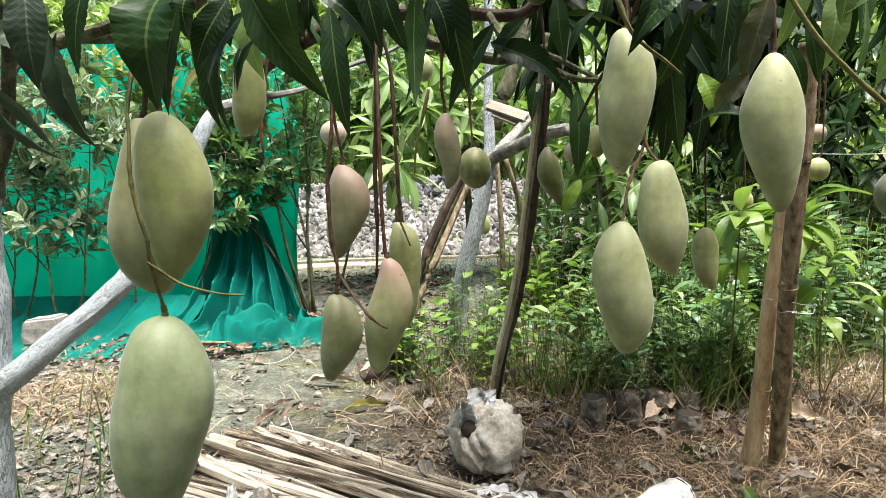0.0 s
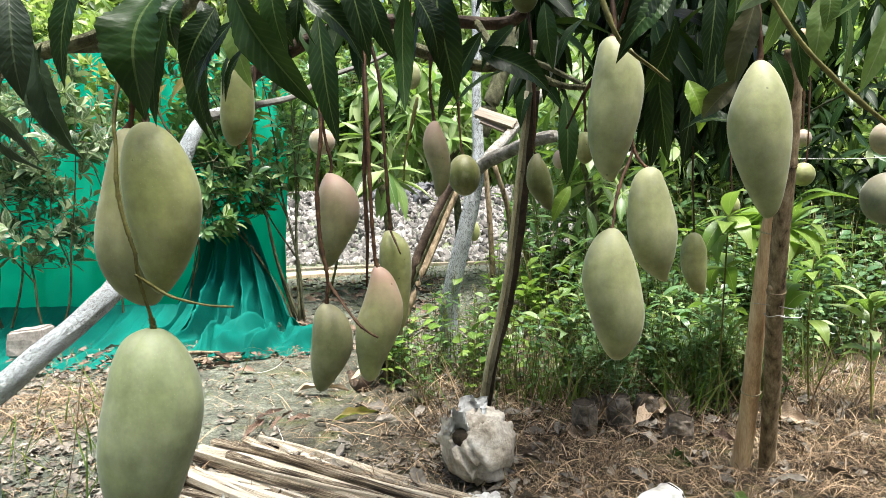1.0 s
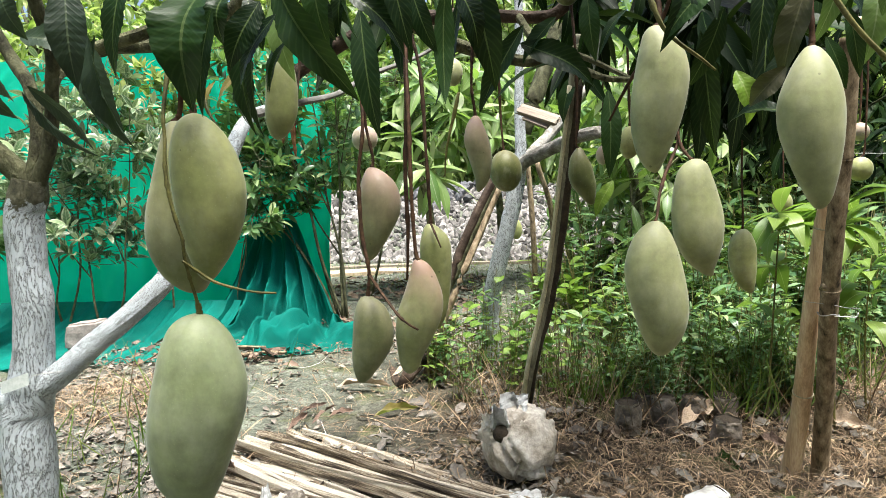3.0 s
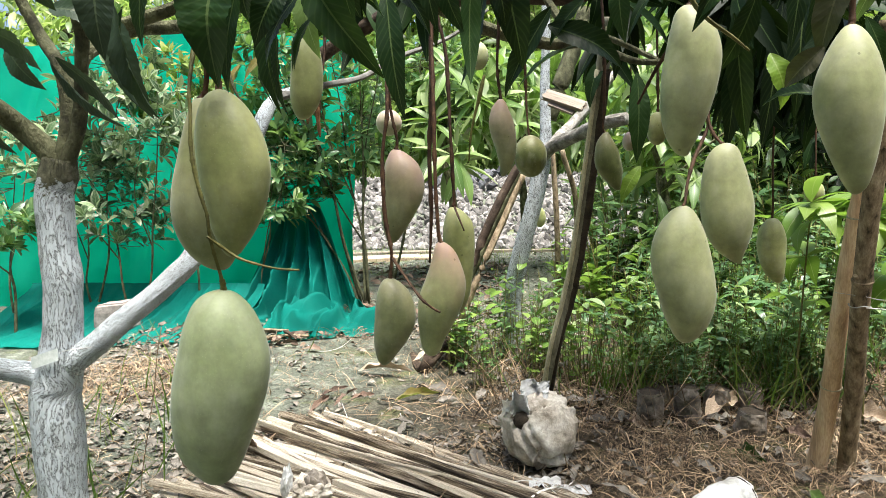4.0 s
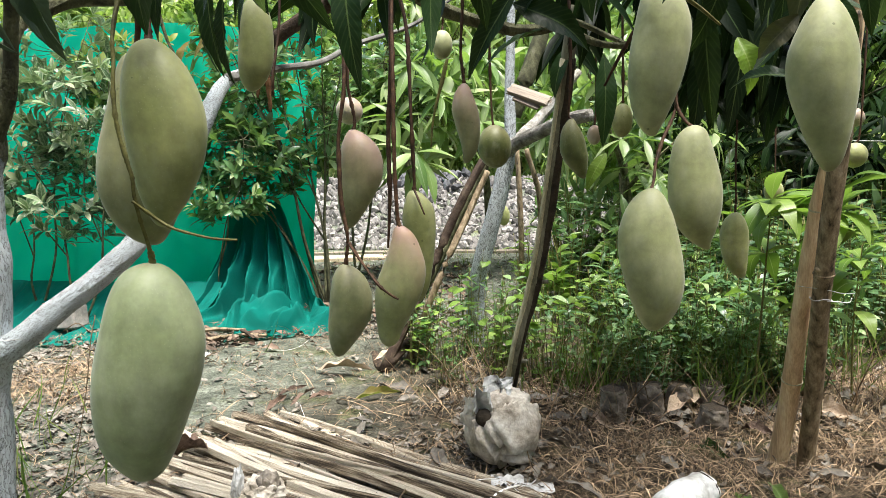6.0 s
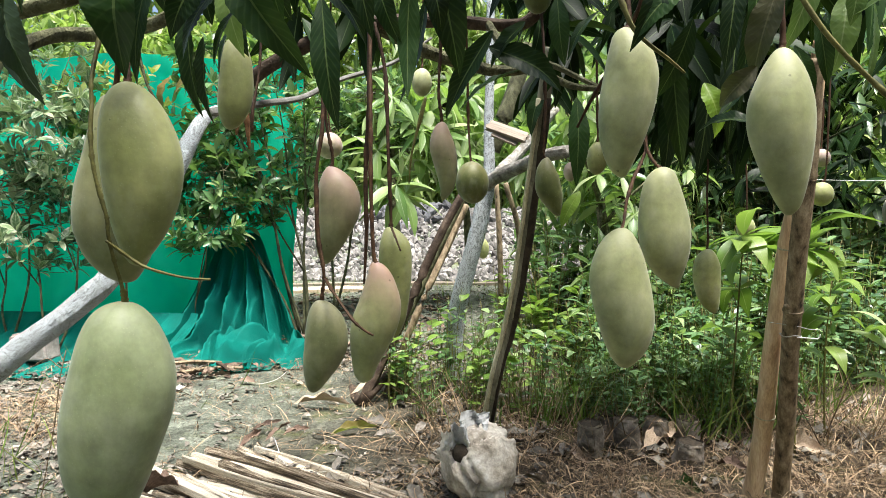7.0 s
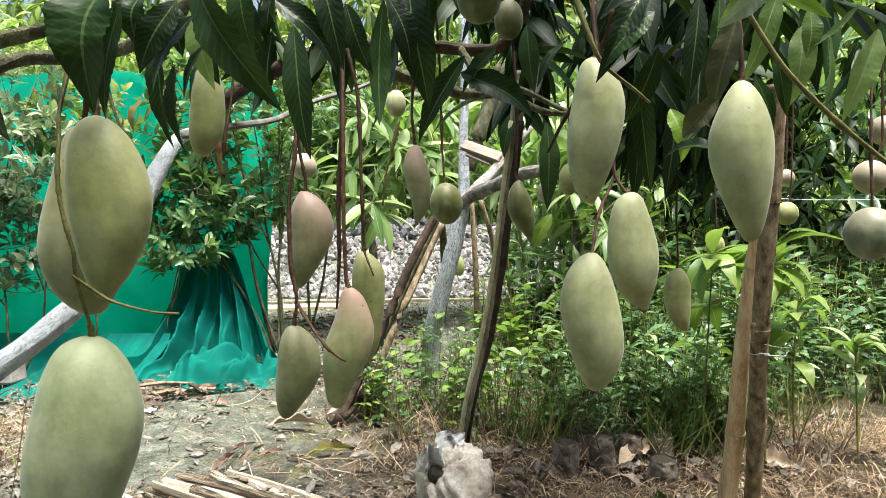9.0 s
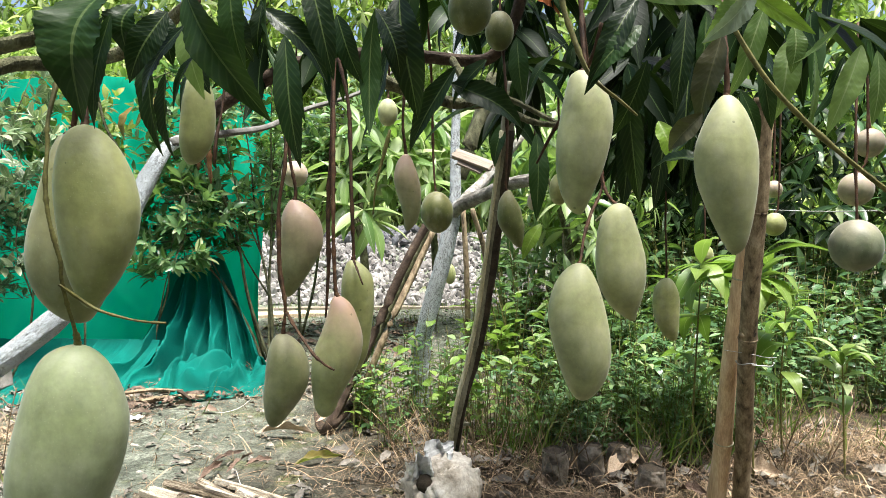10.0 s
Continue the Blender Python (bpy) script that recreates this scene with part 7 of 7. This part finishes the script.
for k, (p, s) in enumerate((((0.159, 1.799, 0.015), .035), ((0.251, 1.779, 0.010), .03), ((-1.392, 3.225, 0.010), .03))):
    bm = bmesh.new()
    bmesh.ops.create_grid(bm, x_segments=8, y_segments=8, size=1)
    for q in bm.verts:
        q.co = Vector((q.co.x * s * 1.4, q.co.y * s, abs(.9 * s * noise.noise(q.co * 2.2 + Vector((k * 5, 0, 0))))))
    under(part("scrap", bm, M_WHITE, None), rags).location = Vector(p) - Vector(rags.location)


# ---- background trees ----
def tree_at(name, label, x, y, height, spread, count, leaf_len, leaf_w, mat_leaf, seed, low=.3, whorls=True, trunk_r=.05):
    ob = thing(name, label, "tree", (x, y, ground_z(x, y)), group="background trees")
    r = random.Random(seed)
    mats = []
    for k in range(count):
        a, q = r.uniform(0, 6.28), r.random() ** .6
        zz = height * (low + (1 - low) * r.random())
        rad = spread * q * (1.1 - .5 * abs(zz / height - .55))
        c = Vector((rad * math.cos(a), rad * math.sin(a), zz))
        if k % 14 == 0:
            s = Vector((0, 0, height * r.uniform(max(.15, low * .8), max(.6, low))))
            tube("bough", [tuple(s), tuple(s.lerp(c, .5) + Vector((0, 0, .06))), tuple(c)], [trunk_r * .35, trunk_r * .22, trunk_r * .08], M_BARK, ob, sides=5, n=3, rough=.1, seed=k)
        mats += whorl(c, (math.cos(a), math.sin(a), .5), 8 if whorls else 10, leaf_len, leaf_w, .5, r)
    tube("trunk", [(0, 0, -.05), (.05, 0, height * .25), (.0, .05, height * .55), (0, 0, height * .85)], [trunk_r, trunk_r * .8, trunk_r * .55, trunk_r * .2], M_BARK, ob, sides=9, rough=.15, seed=seed)
    tagged(leaf_cloud("crown", mats, LEAF_MID[0] if whorls else SMALL, mat_leaf, ob), kind="stuff")
    return ob


# M_CROWN trees have shade in their leaf colour; those behind y 0 are unseen.
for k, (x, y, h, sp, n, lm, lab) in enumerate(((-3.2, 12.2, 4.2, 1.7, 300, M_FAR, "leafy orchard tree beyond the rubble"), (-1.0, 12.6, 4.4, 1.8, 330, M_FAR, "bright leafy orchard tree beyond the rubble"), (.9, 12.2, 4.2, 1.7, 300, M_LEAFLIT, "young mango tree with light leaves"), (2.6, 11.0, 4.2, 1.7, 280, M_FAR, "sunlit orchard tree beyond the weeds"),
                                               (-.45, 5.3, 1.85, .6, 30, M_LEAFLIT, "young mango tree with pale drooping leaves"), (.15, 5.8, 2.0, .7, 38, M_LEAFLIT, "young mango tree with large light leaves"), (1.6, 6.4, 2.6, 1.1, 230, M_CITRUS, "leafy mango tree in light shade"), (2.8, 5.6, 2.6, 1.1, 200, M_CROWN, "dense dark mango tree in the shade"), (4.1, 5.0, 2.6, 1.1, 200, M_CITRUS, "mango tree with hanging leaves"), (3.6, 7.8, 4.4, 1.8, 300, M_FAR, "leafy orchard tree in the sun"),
                                               (-5.2, 8.2, 3.2, 1.5, 170, M_FAR, "yellow-green tree above the net"), (-3.8, 7.0, 3.0, 1.2, 150, M_FAR, "sunlit tree behind the net"), (-7, 6, 3.2, 1.5, 150, M_FAR, "tree behind the net"), (5.8, 8, 3.4, 1.5, 160, M_FAR, "leafy orchard tree in the sun"), (-2.6, -3.0, 3.0, 1.5, 260, M_CROWN, "dense mango tree behind the path"), (.4, -3.8, 3.2, 1.6, 280, M_CROWN, "dense mango tree shading the path"), (3.0, -2.4, 3.0, 1.5, 260, M_CROWN, "broad mango tree with shade-dark leaves"), (-4.0, .2, 3.0, 1.3, 200, M_CROWN, "mango tree beside the path"), (3.9, 1.2, 2.8, 1.2, 200, M_CROWN, "mango tree beyond the bamboo props"), (1.2, 4.9, 1.9, .7, 60, M_LEAFLIT, "young mango tree with light drooping leaves"))):
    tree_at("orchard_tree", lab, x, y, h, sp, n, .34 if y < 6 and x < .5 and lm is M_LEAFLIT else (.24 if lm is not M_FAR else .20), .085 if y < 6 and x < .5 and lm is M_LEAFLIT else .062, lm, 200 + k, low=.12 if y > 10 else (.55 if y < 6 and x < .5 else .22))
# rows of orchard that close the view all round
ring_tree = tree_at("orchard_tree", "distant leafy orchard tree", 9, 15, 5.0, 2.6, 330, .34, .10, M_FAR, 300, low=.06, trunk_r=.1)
r = random.Random(12)
for k in range(34):
    a = 2 * math.pi * k / 34 + r.uniform(-.06, .06)
    rad = 15 + r.uniform(-1, 3)
    x, y = rad * math.cos(a), 1 + rad * math.sin(a)
    c = copy_thing(ring_tree, Matrix.Translation((x, y, ground_z(x, y))) @ Matrix.Rotation(r.uniform(0, 6.28), 4, "Z"))
    s = r.uniform(.8, 1.25)
    c.scale = (s, s, s * r.uniform(.9, 1.1))
for k in range(9):
    x, y = -9.5 + 2.3 * k + r.uniform(-.4, .4), 14.2 + r.uniform(-.6, .8)
    c = copy_thing(ring_tree, Matrix.Translation((x, y, 0)) @ Matrix.Rotation(r.uniform(0, 6.28), 4, "Z"))
    c.scale = (1.25, 1.25, 1.6)
ring_tree.location = (1.0, 16.5, 0)

# loose white strings on the ground
for pts in (((-0.664, 2.508, 0.012), (-0.520, 2.176, 0.020), (-0.395, 2.130, 0.020), (-0.341, 2.202, 0.015), (-0.390, 2.396, 0.010)), ((-0.040, 1.659, 0.050), (0.039, 1.708, 0.060), (0.131, 1.751, 0.050), (0.187, 1.716, 0.030)), ((-0.900, 3.777, 0.012), (-0.901, 3.386, 0.020), (-1.011, 3.320, 0.012), (-1.122, 3.468, 0.012))):
    sg = thing("string", "loose white plastic string on the ground", "string", pts[0])
    under(tube("strand", pts, [.0013] * len(pts), M_TAPE, sides=5, n=6), sg)

# sunlit grass beyond the rubble
mats = []
for k in range(1500):
    x, y = r.uniform(-5.5, 3.0), r.uniform(10.9, 12.2)
    ax = Vector((r.uniform(-.6, .6), r.uniform(-.6, .6), 1))
    mats.append(np.array(leaf_frame((x, y, ground_z(x, y)), ax, Vector((r.uniform(-1, 1), -1, .4)), r.uniform(.12, .34), r.uniform(.012, .024))))
tagged(leaf_cloud("tall_grass", mats, BLADE, M_GRASS), "sunlit yellow-green grass beyond the rubble", "grass", kind="stuff")
